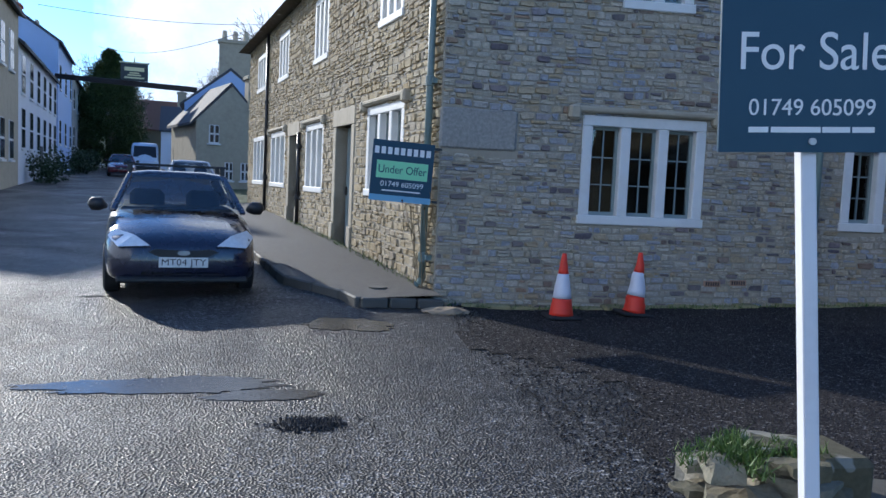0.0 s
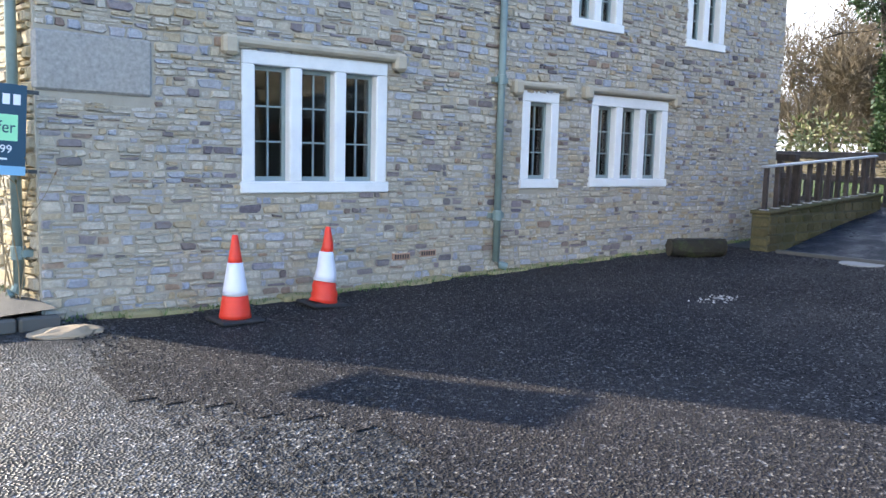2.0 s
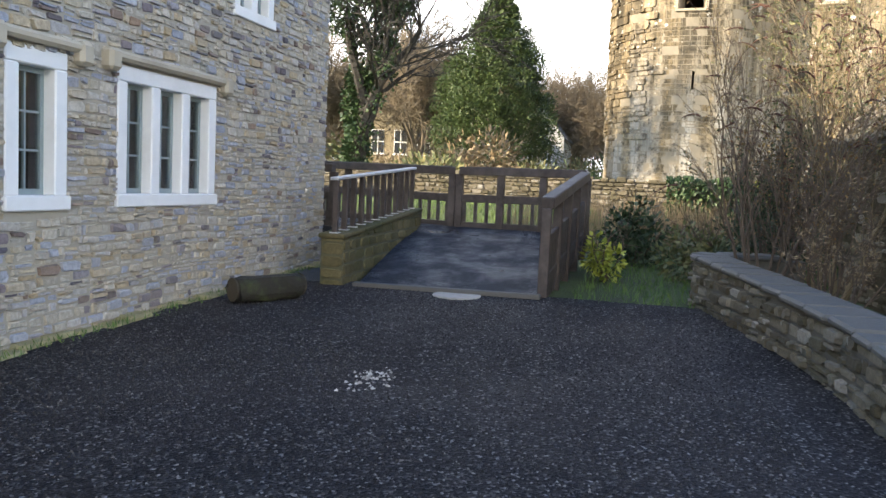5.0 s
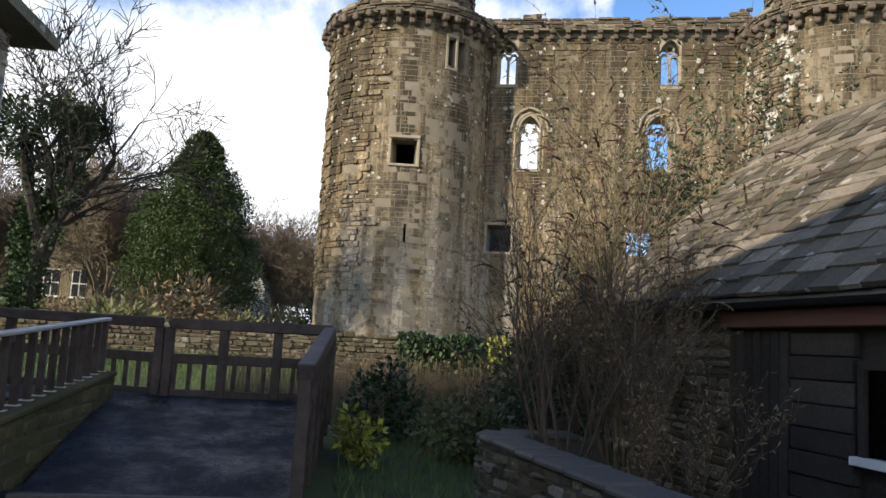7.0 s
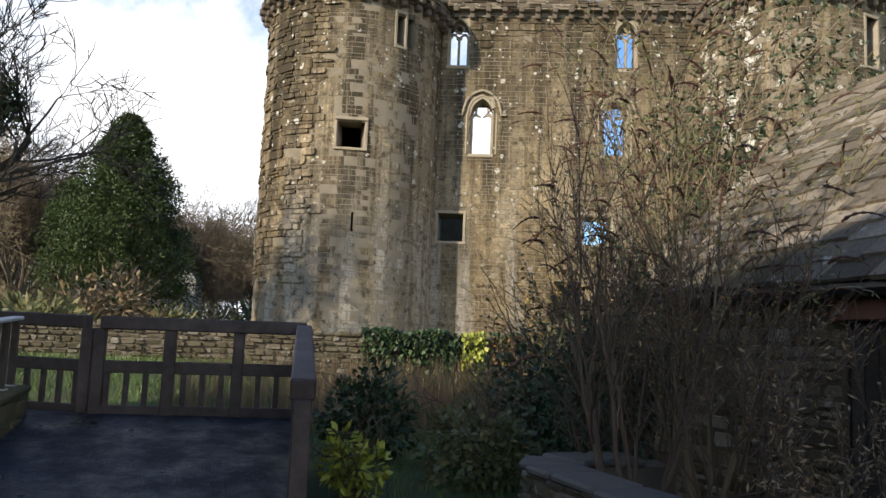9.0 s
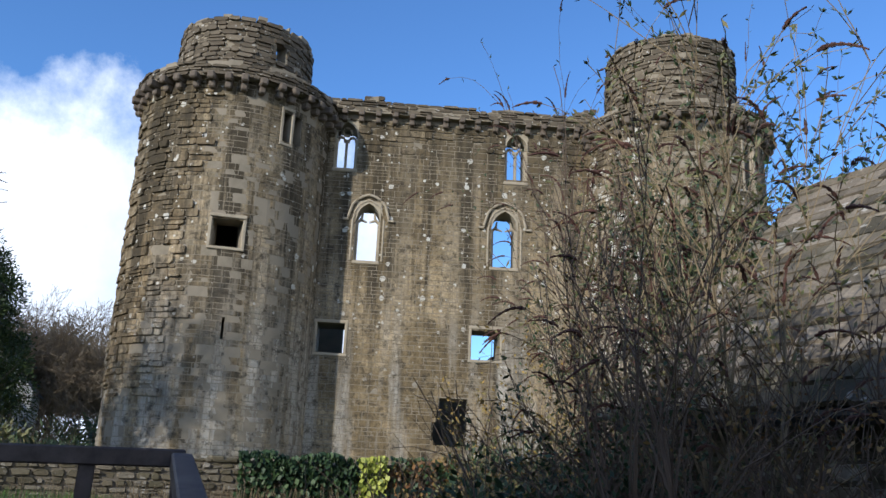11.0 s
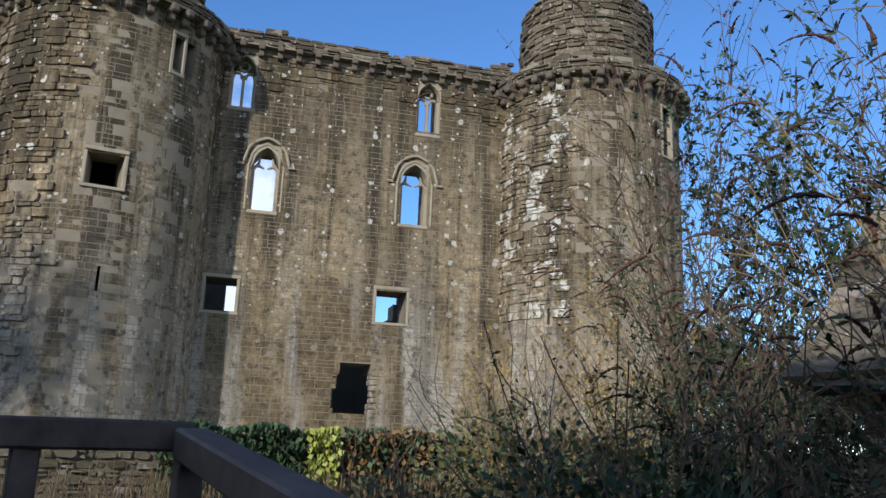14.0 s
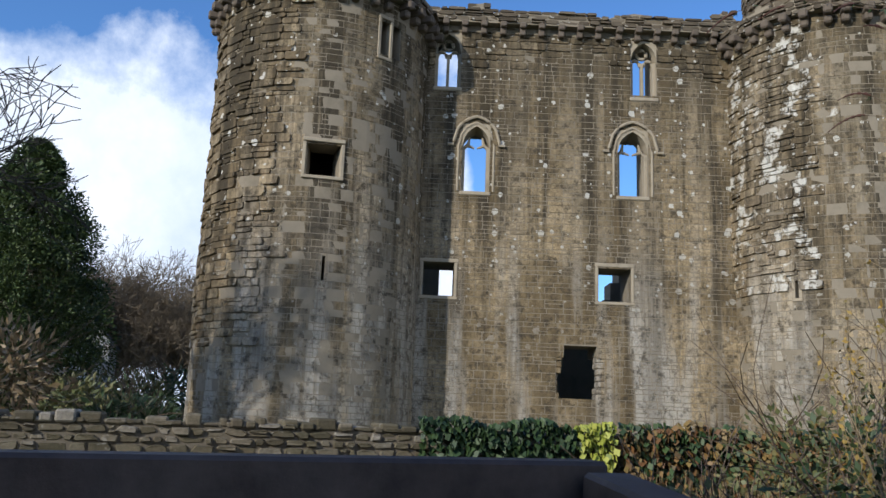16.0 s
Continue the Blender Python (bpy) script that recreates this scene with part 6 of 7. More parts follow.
woody_shrub(13.5, 1.9, 0.5, 3.3, 6, 0.3, 109, "leafy shrub with narrow dark leaves in the castle garden", DARK_LEAF, 0.15, 3, (0.01, 0.06), TWIG, 0.02)
woody_shrub(13.7, 0.75, 0.45, 4.8, 10, 0.35, 110, "dense dark-leaved shrub beside the shed", DARK_LEAF, 0.15, 7, (0.015, 0.075), TWIG, 0.022)
for i, (x, y, r, h, mat) in enumerate([(13.0, 3.2, 0.9, 1.1, DARK_LEAF), (14.2, 2.6, 1.0, 1.3, DARK_LEAF), (16.0, 1.8, 1.2, 1.5, DARK_LEAF), (17.4, 1.0, 1.3, 1.6, OLIVE_LEAF), (15.4, 0.2, 1.2, 1.6, DARK_LEAF), (12.6, 4.3, 0.5, 0.6, OLIVE_LEAF), (18.6, 0.4, 0.9, 1.4, RUST_LEAF), (17.2, 2.6, 0.8, 0.9, OLIVE_LEAF)]):
    bush("bush", "dark evergreen shrub in the castle garden", x, y, 0.45, (r, r, h), 1500, mat, 0.025, 0.09, 120 + i, 10, group="garden shrubs")
for i, (x, y, r, h) in enumerate(((15.6, -1.4, 1.3, 2.0), (17.2, -2.0, 1.5, 2.3), (18.8, -2.8, 1.4, 2.1))):
    bush("bush", "dense dark evergreen shrub in the castle garden", x, y, 0.45, (r, r, h), 3200, DARK_LEAF, 0.03, 0.1, 130 + i, 8, group="garden shrubs")
bush("bush", "bright yellow-green leafy bush by the ramp", 11.9, 5.45, 0.42, (0.26, 0.26, 0.5), 380, LIME_LEAF, 0.025, 0.1, 140, 6)
bush("bush", "round dark-leaved bush beside the railing", 14.0, 5.1, 0.5, (0.55, 0.55, 0.8), 1500, DARK_LEAF, 0.03, 0.09, 141, 6)

# ivy on the boundary wall
for y0, y1, n, mat, label, seed in ((2.75, 4.6, 1500, IVY_LEAF, "dark ivy hanging over the boundary wall", 150), (2.3, 2.75, 420, LIME_LEAF, "yellow-green ivy on the boundary wall", 151), (-4.0, 2.2, 2600, RUST_LEAF, "autumn-leaved creeper along the boundary wall", 152), (-3.0, 2.2, 1500, IVY_LEAF, "green creeper along the boundary wall", 153)):
    rg = random.Random(seed)
    s = Soup()
    for _ in range(n):
        yy = rg.uniform(y0, y1)
        top = 1.98 + 0.12 * noise.noise(Vector((yy * 2, seed, 0)))
        zz = top - rg.random() ** 1.5 * 1.1
        s.leaf(Vector((19.9 - rg.uniform(0.0, 0.14), yy, zz)), Vector((-0.5, rg.uniform(-0.4, 0.4), -0.8)), 0.045 * rg.uniform(0.6, 1.2), 0.1 * rg.uniform(0.7, 1.2), rg)
    s.make("wall_creeper", mat, None, label, "creeper")

# grassy bank that rises to the boundary wall
def ramped(v, a, b):
    k = min(max((v - a) / (b - a), 0.0), 1.0)
    return k * k * (3 - 2 * k)


def bank(x, y):
    return -0.05 + 0.68 * ramped(x, 15.4, 19.0) * ramped(y, 5.0, 6.6)


part("grass_bank", sheet(steps((15.3, 20.0, 16)), steps((4.8, 16.0, 24)), bank), GRASS_SOIL, None, "grassy bank rising to the boundary wall", "ground", "structure")
# grass, dry stalks, weeds
rg = random.Random(160)
s = Soup()
for _ in range(16000):
    x, y = rg.uniform(9.9, 19.5), rg.uniform(-1, 5.75) if rg.random() < 0.7 else rg.uniform(5.9, 14)
    if (x < 13.7 and 5.7 < y) or (x < 10.9 and y < 4.4) or (y > 8 and x < 16) or (y < 2.85 and x < 12.65):
        continue
    s.blade(Vector((x, y, ground_z(x, y) - 0.03)), rg.uniform(0.05, 0.17), 0.006, 0.07, rg)
for _ in range(9000):
    x, y = rg.uniform(15.8, 19.7), rg.uniform(5.4, 12)
    s.blade(Vector((x, y, ground_z(x, y) + bank(x, y) - 0.01)), rg.uniform(0.05, 0.15), 0.007, 0.06, rg)
s.make("grass", GRASS, None, "rough green grass before the boundary wall", "grass", "stuff")
s = Soup()
for _ in range(3600):
    x, y = rg.uniform(15.5, 19.7), rg.uniform(0, 7.5)
    p = Vector((x, y, ground_z(x, y) - 0.03))
    q = p + Vector((rg.uniform(-0.15, 0.15), rg.uniform(-0.15, 0.15), rg.uniform(0.3, 0.95)))
    s.stick(p, q, 0.006, 0.003)
s.make("dry_stalks", STRAW, None, "dead straw-coloured stalks along the wall foot", "dry plants", "stuff")
s = Soup()
for _ in range(900):
    u = rg.uniform(0.7, 11)
    x, y = u, 9.1 - rg.random() ** 2 * 0.15
    s.blade(Vector((x, y, ground_z(x, y) + 0.02)), rg.uniform(0.02, 0.07), 0.006, 0.03, rg)
for _ in range(700):
    p = along(rg.uniform(0.2, 9.5), 0.03 + rg.random() ** 2 * 0.12)
    s.blade(Vector((*p, ground_z(*p) + 0.14)), rg.uniform(0.03, 0.1), 0.006, 0.04, rg)
s.make("weeds", GRASS, None, "small weeds along the foot of the walls", "weeds", "stuff")
t = thing("plant", "tuft of green weeds and moss on the stone heap", "plant")
s = Soup()
for k in range(26):
    cx, cy = 0.78 + rg.gauss(0, 0.11), 2.56 + rg.gauss(0, 0.09)
    for _ in range(60):
        s.blade(Vector((cx + rg.gauss(0, 0.025), cy + rg.gauss(0, 0.025), 0.62 + rg.uniform(-0.02, 0.05))), rg.uniform(0.015, 0.06), 0.004, 0.04, rg)
s.make("foliage", GRASS, t)
# bare climber on the street wall by the corner
rg = random.Random(165)
t = thing("climber", "bare twining climber on the street wall", "climber")
s, ends = Soup(), []
for k in range(7):
    x, y = along(0.25 + rg.uniform(-0.1, 0.25), 0.1)
    branch(s, Vector((x, y, ground_z(x, y) + 0.1)), Vector((rg.uniform(-0.2, 0.1), 0.0, 1)), 1.0, 0.008, 1, rg, ends, 0.0, (1, 2), 0.2)
s.make("branchwork", PALE_TWIG, t)
lv = Soup()
for p, d in ends:
    lv.leaf(p, d, 0.012, 0.05, rg)
lv.make("foliage", RUST_LEAF, t)

# ---- cars ----
def paint(name, col, rough=0.22):
    m = Mat(name, rough, 0.0, 0.6)
    m.colour(m.mix(tuple(v * 0.9 for v in col), tuple(v * 1.1 for v in col), m.noise(3)))
    m.b.inputs["Coat Weight"].default_value = 0.7
    m.b.inputs["Coat Roughness"].default_value = 0.06
    m.rough(m.value(m.noise(5, 6), rough - 0.05, rough + 0.15))
    return m.m


NAVY_PAINT = paint("dark_navy_car_paint", (0.012, 0.014, 0.035))
BLACK_PLASTIC = plain("black_bumper_plastic", (0.02, 0.02, 0.022), 0.5, vary=0.2)
CAR_GLASS = glass_mat("car_glass")
LAMP = plain("clear_headlamp", (0.8, 0.84, 0.88), 0.12, 0.15, vary=0.3, scale=20, bump=0.2)
ALLOY = plain("wheel_rim_metal", (0.35, 0.35, 0.36), 0.4, 0.7)
PLATE = plain("white_number_plate", (0.72, 0.72, 0.7), 0.4, vary=0.03, bump=0)
INK = plain("black_plate_letters", (0.01, 0.01, 0.01), 0.5, bump=0)


def loft(bm, sections):
    rings = [[bm.verts.new(p) for p in s] for s in sections]
    n = len(rings[0])
    for a, b in zip(rings, rings[1:]):
        for k in range(n):
            bm.faces.new((a[k], a[(k + 1) % n], b[(k + 1) % n], b[k]))
    bm.faces.new(rings[0][::-1])
    bm.faces.new(rings[-1])
    bmesh.ops.recalc_face_normals(bm, faces=bm.faces)
    return bm


def hull(y, w, z0, z1, crown=0.05, round_=0.1):
    """A car's cross-section: rounded, bulging sides, slightly crowned top."""
    pts = []
    prof = [(0.86, 0.0), (0.97, 0.12), (1.0, 0.45), (0.985, 0.75), (0.93, 0.93), (0.8, 1.0)]
    right = [(w * a, y, z0 + (z1 - z0) * b) for a, b in prof]
    top = [(w * 0.45, y, z1 + crown * 0.7), (0, y, z1 + crown), (-w * 0.45, y, z1 + crown * 0.7)]
    return right + top + [(-x, yy, z) for x, yy, z in right[::-1]]


def hatchback(label, m, mat, plate=None, rack=False, group=""):
    c = thing("car", label, "car", m, group)
    secs = [(0.0, 0.56, 0.3, 0.56, 0.02), (0.06, 0.70, 0.22, 0.63, 0.03), (0.22, 0.79, 0.2, 0.71, 0.04), (0.5, 0.83, 0.19, 0.79, 0.05), (0.9, 0.845, 0.19, 0.87, 0.05), (1.3, 0.85, 0.19, 0.93, 0.03), (2.4, 0.85, 0.2, 0.95, 0.02), (3.4, 0.84, 0.22, 0.96, 0.02), (3.9, 0.8, 0.26, 0.92, 0.02), (4.1, 0.7, 0.32, 0.8, 0.02)]
    bm = bmesh.new()
    loft(bm, [hull(*s) for s in secs])
    part("body", bm, mat, c, smooth=True)

    def green(y, w0, w1, z0, z1):
        return [(w0, y, z0), (w1 + (w0 - w1) * 0.35, y, z0 + (z1 - z0) * 0.6), (w1, y, z1 - 0.03), (w1 * 0.6, y, z1), (-w1 * 0.6, y, z1), (-w1, y, z1 - 0.03), (-w1 - (w0 - w1) * 0.35, y, z0 + (z1 - z0) * 0.6), (-w0, y, z0)]

    bm = bmesh.new()
    loft(bm, [green(1.72, 0.6, 0.56, 1.34, 1.385), green(2.0, 0.62, 0.58, 1.36, 1.43), (green(2.9, 0.62, 0.58, 1.36, 1.43)), green(3.4, 0.6, 0.55, 1.33, 1.38)])
    part("roof_panel", bm, mat, c, smooth=True)
    for sx in (-1, 1):
        for a, b, w in (((0.76, 1.08, 0.93), (0.57, 1.76, 1.37), 0.075), ((0.79, 2.35, 0.94), (0.59, 2.3, 1.38), 0.07), ((0.78, 3.7, 0.95), (0.56, 3.2, 1.36), 0.12)):
            bm = bmesh.new()
            beam(bm, (sx * a[0], a[1], a[2]), (sx * b[0], b[1], b[2]), w, 0.05, 0.015)
            part("pillar", bm, mat, c)
        bm = bmesh.new()
        v = [bm.verts.new((sx * x, y, z)) for x, y, z in ((0.77, 1.15, 0.94), (0.79, 3.6, 0.95), (0.57, 3.2, 1.36), (0.575, 1.8, 1.36))]
        bm.faces.new(v)
        part("side_window", bm, CAR_GLASS, c)
        # headlamps, mirrors
        bm = bmesh.new()
        pts = [(sx * 0.34, 0.065, 0.58), (sx * 0.66, 0.12, 0.56), (sx * 0.77, 0.42, 0.66), (sx * 0.70, 0.46, 0.735), (sx * 0.5, 0.23, 0.685)]
        top_ = [bm.verts.new((x * 1.03, y - 0.085, z + 0.035)) for x, y, z in pts]
        low_ = [bm.verts.new((x, y + 0.12, z - 0.03)) for x, y, z in pts]
        bm.faces.new(top_)
        for i in range(5):
            bm.faces.new((top_[i], top_[(i + 1) % 5], low_[(i + 1) % 5], low_[i]))
        bmesh.ops.recalc_face_normals(bm, faces=bm.faces)
        h = part("headlamp", bm, LAMP, c, "clear wrap-round headlamp")
        bm = bmesh.new()
        tube(bm, [(sx * 0.83, 1.3, 0.97), (sx * 0.9, 1.27, 1.0), (sx * 1.0, 1.27, 1.0), (sx * 1.03, 1.29, 1.0)], [0.03, 0.085, 0.08, 0.03], 10)
        part("wing_mirror", bm, BLACK_PLASTIC, c, smooth=True)
        for y in (0.85, 3.35):
            w = part("tyre", tube(bmesh.new(), [(sx * 0.66, y, 0.3), (sx * 0.68, y, 0.3), (sx * 0.82, y, 0.3), (sx * 0.845, y, 0.3)], [0.25, 0.31, 0.31, 0.26], 24), RUBBER, c)
            part("rim", tube(bmesh.new(), [(sx * 0.82, y, 0.3), (sx * 0.85, y, 0.3)], [0.2, 0.17], 16), ALLOY, w)
    for nm, q in (("windscreen", ((-0.74, 1.05, 0.945), (0.74, 1.05, 0.945), (0.56, 1.74, 1.375), (-0.56, 1.74, 1.375))), ("rear_window", ((0.74, 3.85, 0.94), (-0.74, 3.85, 0.94), (-0.54, 3.35, 1.37), (0.54, 3.35, 1.37)))):
        bm = bmesh.new()
        vs = [bm.verts.new(p) for p in q]
        mid = [bm.verts.new(((a.co + b.co) / 2 + Vector((0, -0.06 if nm == "windscreen" else 0.06, 0.01)))) for a, b in ((vs[0], vs[1]), (vs[3], vs[2]))]
        bm.faces.new((vs[0], mid[0], mid[1], vs[3]))
        bm.faces.new((mid[0], vs[1], vs[2], mid[1]))
        part(nm, bm, CAR_GLASS, c)
    part("cabin", boxed(-0.7, 0.7, 1.5, 3.6, 0.5, 0.97, None, 0.05), RUBBER, c, "dark seats inside")
    for sx in (-0.36, 0.36):
        part("seat", boxed(sx - 0.22, sx + 0.22, 2.2, 2.4, 0.9, 1.18, None, 0.06), RUBBER, c)
    bm = bmesh.new()
    loft(bm, [[(x, y, z) for x, z in ((w, 0.545), (w * 0.75, 0.5), (0, 0.485), (-w * 0.75, 0.5), (-w, 0.545), (-w * 0.8, 0.575), (0, 0.56), (w * 0.8, 0.575))] for y, w in ((-0.018, 0.36), (0.06, 0.42))])
    g = part("grille", bm, BLACK_PLASTIC, c, "black oval grille")
    bm = bmesh.new()
    tube(bm, [(0, -0.03, 0.535), (0, -0.012, 0.535)], 0.045, 16)
    for v in bm.verts:
        v.co.x *= 1.5
        v.co.z = 0.535 + (v.co.z - 0.535) * 0.6
    part("badge", bm, ALLOY, g, "plain oval badge")
    part("bumper_lip", boxed(-0.7, 0.7, 0.0, 0.2, 0.2, 0.27, None, 0.02), BLACK_PLASTIC, c)
    part("air_intake", boxed(-0.45, 0.45, 0.0, 0.1, 0.285, 0.335, None, 0.01), RUBBER, c)
    for sx in (-0.3, 0.25):
        bm = bmesh.new()
        beam(bm, (sx, 0.98, 0.945), (sx + 0.36, 1.06, 0.975), 0.015, 0.015)
        part("wiper", bm, BLACK_PLASTIC, c)
    if plate:
        p = part("number_plate", boxed(-0.26, 0.26, -0.02, 0.0, 0.375, 0.485, None, 0.003), PLATE, c, "white front number plate")
        lettering(plate, 0.1, flat(0, 0.43, -0.0215), INK, p, width=0.47)
    if rack:
        for y in (2.0, 2.75):
            bm = bmesh.new()
            beam(bm, (-0.66, y, 1.5), (0.66, y, 1.5), 0.035, 0.028, 0.006)
            r = part("roof_bar", bm, BLACK_PLASTIC, c)
            for sx in (-0.58, 0.58):
                part("foot", boxed(sx - 0.03, sx + 0.03, y - 0.03, y + 0.03, 1.39, 1.5, None, 0.008), BLACK_PLASTIC, r)
        bm = bmesh.new()
        tube(bm, [(0, 3.0, 1.42), (0, 3.35, 1.75)], 0.004, 5)
        part("aerial", bm, BLACK_PLASTIC, c)
    return c


def street_pose(x, y, turn=0):
    return Matrix.Translation((x, y, ground_z(x, y) + 0.0)) @ Matrix.Rotation(radians(11.1 + turn), 4, "Z")


hatchback("dark navy hatchback with a roof rack parked by the kerb", street_pose(-2.27, 9.0), NAVY_PAINT, "MT04 JTY", True)
hatchback("dark red hatchback parked far up the street", street_pose(-12.2, 52.5), paint("dark_red_car_paint", (0.12, 0.015, 0.02)), None, False)
hatchback("white hatchback parked beyond the house end", street_pose(-4.6, 27.5), paint("white_car_paint", (0.6, 0.6, 0.62)), None, False)
VAN_PAINT = paint("white_van_paint", (0.65, 0.67, 0.7))
van = thing("van", "white panel van parked far up the street", "van", street_pose(-12.4, 61.0))
bm = bmesh.new()
loft(bm, [hull(y, w, z0, z1, 0.03) for y, w, z0, z1 in ((0, 0.8, 0.35, 0.8), (0.15, 0.92, 0.3, 1.0), (0.7, 0.96, 0.28, 1.2), (1.5, 0.97, 0.28, 2.15), (2.0, 0.97, 0.28, 2.3), (5.2, 0.97, 0.28, 2.3), (5.4, 0.9, 0.4, 2.2))])
part("body", bm, VAN_PAINT, van, smooth=True)
bm = bmesh.new()
bm.faces.new([bm.verts.new(p) for p in ((-0.8, 0.72, 1.24), (0.8, 0.72, 1.24), (0.74, 1.36, 2.05), (-0.74, 1.36, 2.05))])
part("windscreen", bm, BLACK_PLASTIC, van)
part("bumper", boxed(-0.9, 0.9, -0.05, 0.2, 0.3, 0.6, None, 0.04), BLACK_PLASTIC, van)
for sx in (-1, 1):
    for y in (0.95, 4.3):
        w = part("tyre", tube(bmesh.new(), [(sx * 0.75, y, 0.33), (sx * 0.98, y, 0.33)], 0.33, 18), RUBBER, van)
        part("rim", tube(bmesh.new(), [(sx * 0.975, y, 0.33), (sx * 0.99, y, 0.33)], 0.2, 12), ALLOY, w)
    part("headlamp", boxed(sx * 0.6, sx * 0.85, -0.02, 0.2, 0.72, 0.95, None, 0.03), LAMP, van)

# ---- houses along the street ----
WHITE_WALL = plain("white_render", (0.72, 0.73, 0.76), 0.85, vary=0.06, scale=1.5, bump=0.2, dirt=(0.5, 0.5, 0.5), dirt_amount=0.4)
BLUE_WALL = plain("pale_blue_render", (0.4, 0.52, 0.75), 0.85, vary=0.05, scale=1.5, bump=0.2)
GREY_WALL = plain("grey_render", (0.36, 0.36, 0.33), 0.85, vary=0.1, scale=1.5, bump=0.2, dirt=(0.24, 0.24, 0.22))
BUFF_WALL = plain("buff_stone_wall", (0.42, 0.37, 0.27), 0.9, vary=0.2, scale=5, bump=0.5, dirt=(0.25, 0.22, 0.17))
OCHRE_WALL = plain("ochre_stone_wall", (0.2, 0.165, 0.105), 0.9, vary=0.15, scale=4, bump=0.4, dirt=(0.3, 0.24, 0.14))
ROOF_DARK = plain("dark_slate_roof", (0.07, 0.07, 0.075), 0.8, vary=0.3, scale=9, bump=0.6)
ROOF_BROWN = plain("brown_tile_roof", (0.16, 0.085, 0.055), 0.85, vary=0.3, scale=9, bump=0.6)
DARK_PANE = plain("dark_window_pane", (0.03, 0.035, 0.04), 0.1, vary=0.2, bump=0)
BRICK = plain("red_chimney_brick", (0.33, 0.13, 0.08), 0.9, vary=0.25, scale=10, bump=0.5)
POT = plain("buff_chimney_pot", (0.5, 0.42, 0.3), 0.85)


def house(label, m, wide, deep, z0, eave, ridge, wall, roof_mat, wins, chimneys=(), gable_front=False, door=None, group=""):
    """A far house in its own frame: front at y = 0 facing -y, wide along x."""
    h = thing("house", label, "house", m, group)
    part("wall", boxed(0, wide, 0, deep, z0, eave), wall, h)
    sw = Matrix.Identity(4) if gable_front else Matrix(((0, 1, 0, 0), (1, 0, 0, 0), (0, 0, 1, 0), (0, 0, 0, 1)))
    L, W = (wide, deep) if gable_front else (deep, wide)
    for inset, mt, nm, o in ((0.0, wall, "gable", 0.0), (-0.2, roof_mat, "roof", 0.06)):
        bm = bmesh.new()
        if nm == "gable":
            prism(bm, [(0, eave), (L / 2, ridge - 0.05), (L, eave)], 0.0, W, sw)
        else:
            k = (ridge - eave) / (L / 2)
            prism(bm, [(-0.25, eave - 0.25 * k + 0.02), (L / 2, ridge + 0.02), (L + 0.25, eave - 0.25 * k + 0.02), (L + 0.25, eave - 0.25 * k + 0.16), (L / 2, ridge + 0.16), (-0.25, eave - 0.25 * k + 0.16)], 0.12 if gable_front else -0.12, W + 0.12 if not gable_front else W, sw)
        part(nm, bm, mt, h)
    for x0, x1, a, b in wins:
        w = part("window", boxed(x0, x1, -0.03, 0.05, a, b), WHITE_PAINT, h, "small white-framed window")
        for i in range(2):
            for j in range(2):
                dx, dz = (x1 - x0) / 2, (b - a) / 2
                part("pane", boxed(x0 + dx * i + 0.06, x0 + dx * (i + 1) - 0.03, -0.05, -0.02, a + dz * j + 0.06, a + dz * (j + 1) - 0.03), DARK_PANE, w)
        part("sill", boxed(x0 - 0.08, x1 + 0.08, -0.1, 0, a - 0.08, a), WHITE_PAINT, w)
    if door:
        part("door", boxed(door, door + 1.0, -0.04, 0.02, z0, z0 + 2.1), ROOF_DARK, h)
    for x, y, w, top, mt, pots in chimneys:
        ch = part("chimney", boxed(x - w / 2, x + w / 2, y - 0.35, y + 0.35, eave, top, None, 0.02), mt, h)
        part("cap", boxed(x - w / 2 - 0.08, x + w / 2 + 0.08, y - 0.43, y + 0.43, top - 0.2, top - 0.06), mt, ch)
        for i in range(pots):
            px = x - w / 2 + w * (i + 0.5) / pots
            part("pot", tube(bmesh.new(), [(px, y, top - 0.06), (px, y, top + 0.5)], [0.16, 0.12], 10), POT, ch)
    return h


# local x runs down the street towards the viewer on the far side, so that each front faces the road
def left_frame(s):
    p = Vector((-12.3, 34, 0)) + STREET * s
    return Matrix(((0.193 * -1, -0.981, 0, p.x), (0.981, -0.193, 0, p.y), (0, 0, 1, 0), (0, 0, 0, 1)))


def rows_of(n, L, z, w=1.0, h=1.5, start=0.8):
    return [(start + (L - 2 * start - w) * k / max(1, n - 1), start + (L - 2 * start - w) * k / max(1, n - 1) + w, z, z + h) for k in range(n)]


house("grey stone house at the roadside", left_frame(-4.2), 5.76, 8, 0.3, 7.6, 9.2, BUFF_WALL, ROOF_DARK, rows_of(2, 4.9, 1.8) + rows_of(2, 4.9, 5.2))
house("long white-rendered terrace with dark sash windows", left_frame(1.6), 17.0, 7.5, 0.5, 6.6, 9.2, WHITE_WALL, ROOF_DARK, rows_of(6, 17, 2.3, 1.1, 1.7) + rows_of(6, 17, 4.6, 1.1, 1.6), [(3.5, 2.5, 1.4, 11.2, BUFF_WALL, 3)], door=8.2)
house("tall pale blue rendered house above the terrace", left_frame(19.5), 11.5, 10, 0.8, 9.2, 12.6, BLUE_WALL, ROOF_DARK, rows_of(3, 11, 3.0) + rows_of(3, 11, 6.4), [(1.2, 3.5, 2.2, 13.8, BUFF_WALL, 4), (9.5, 3.5, 1.4, 12.8, BRICK, 2)])
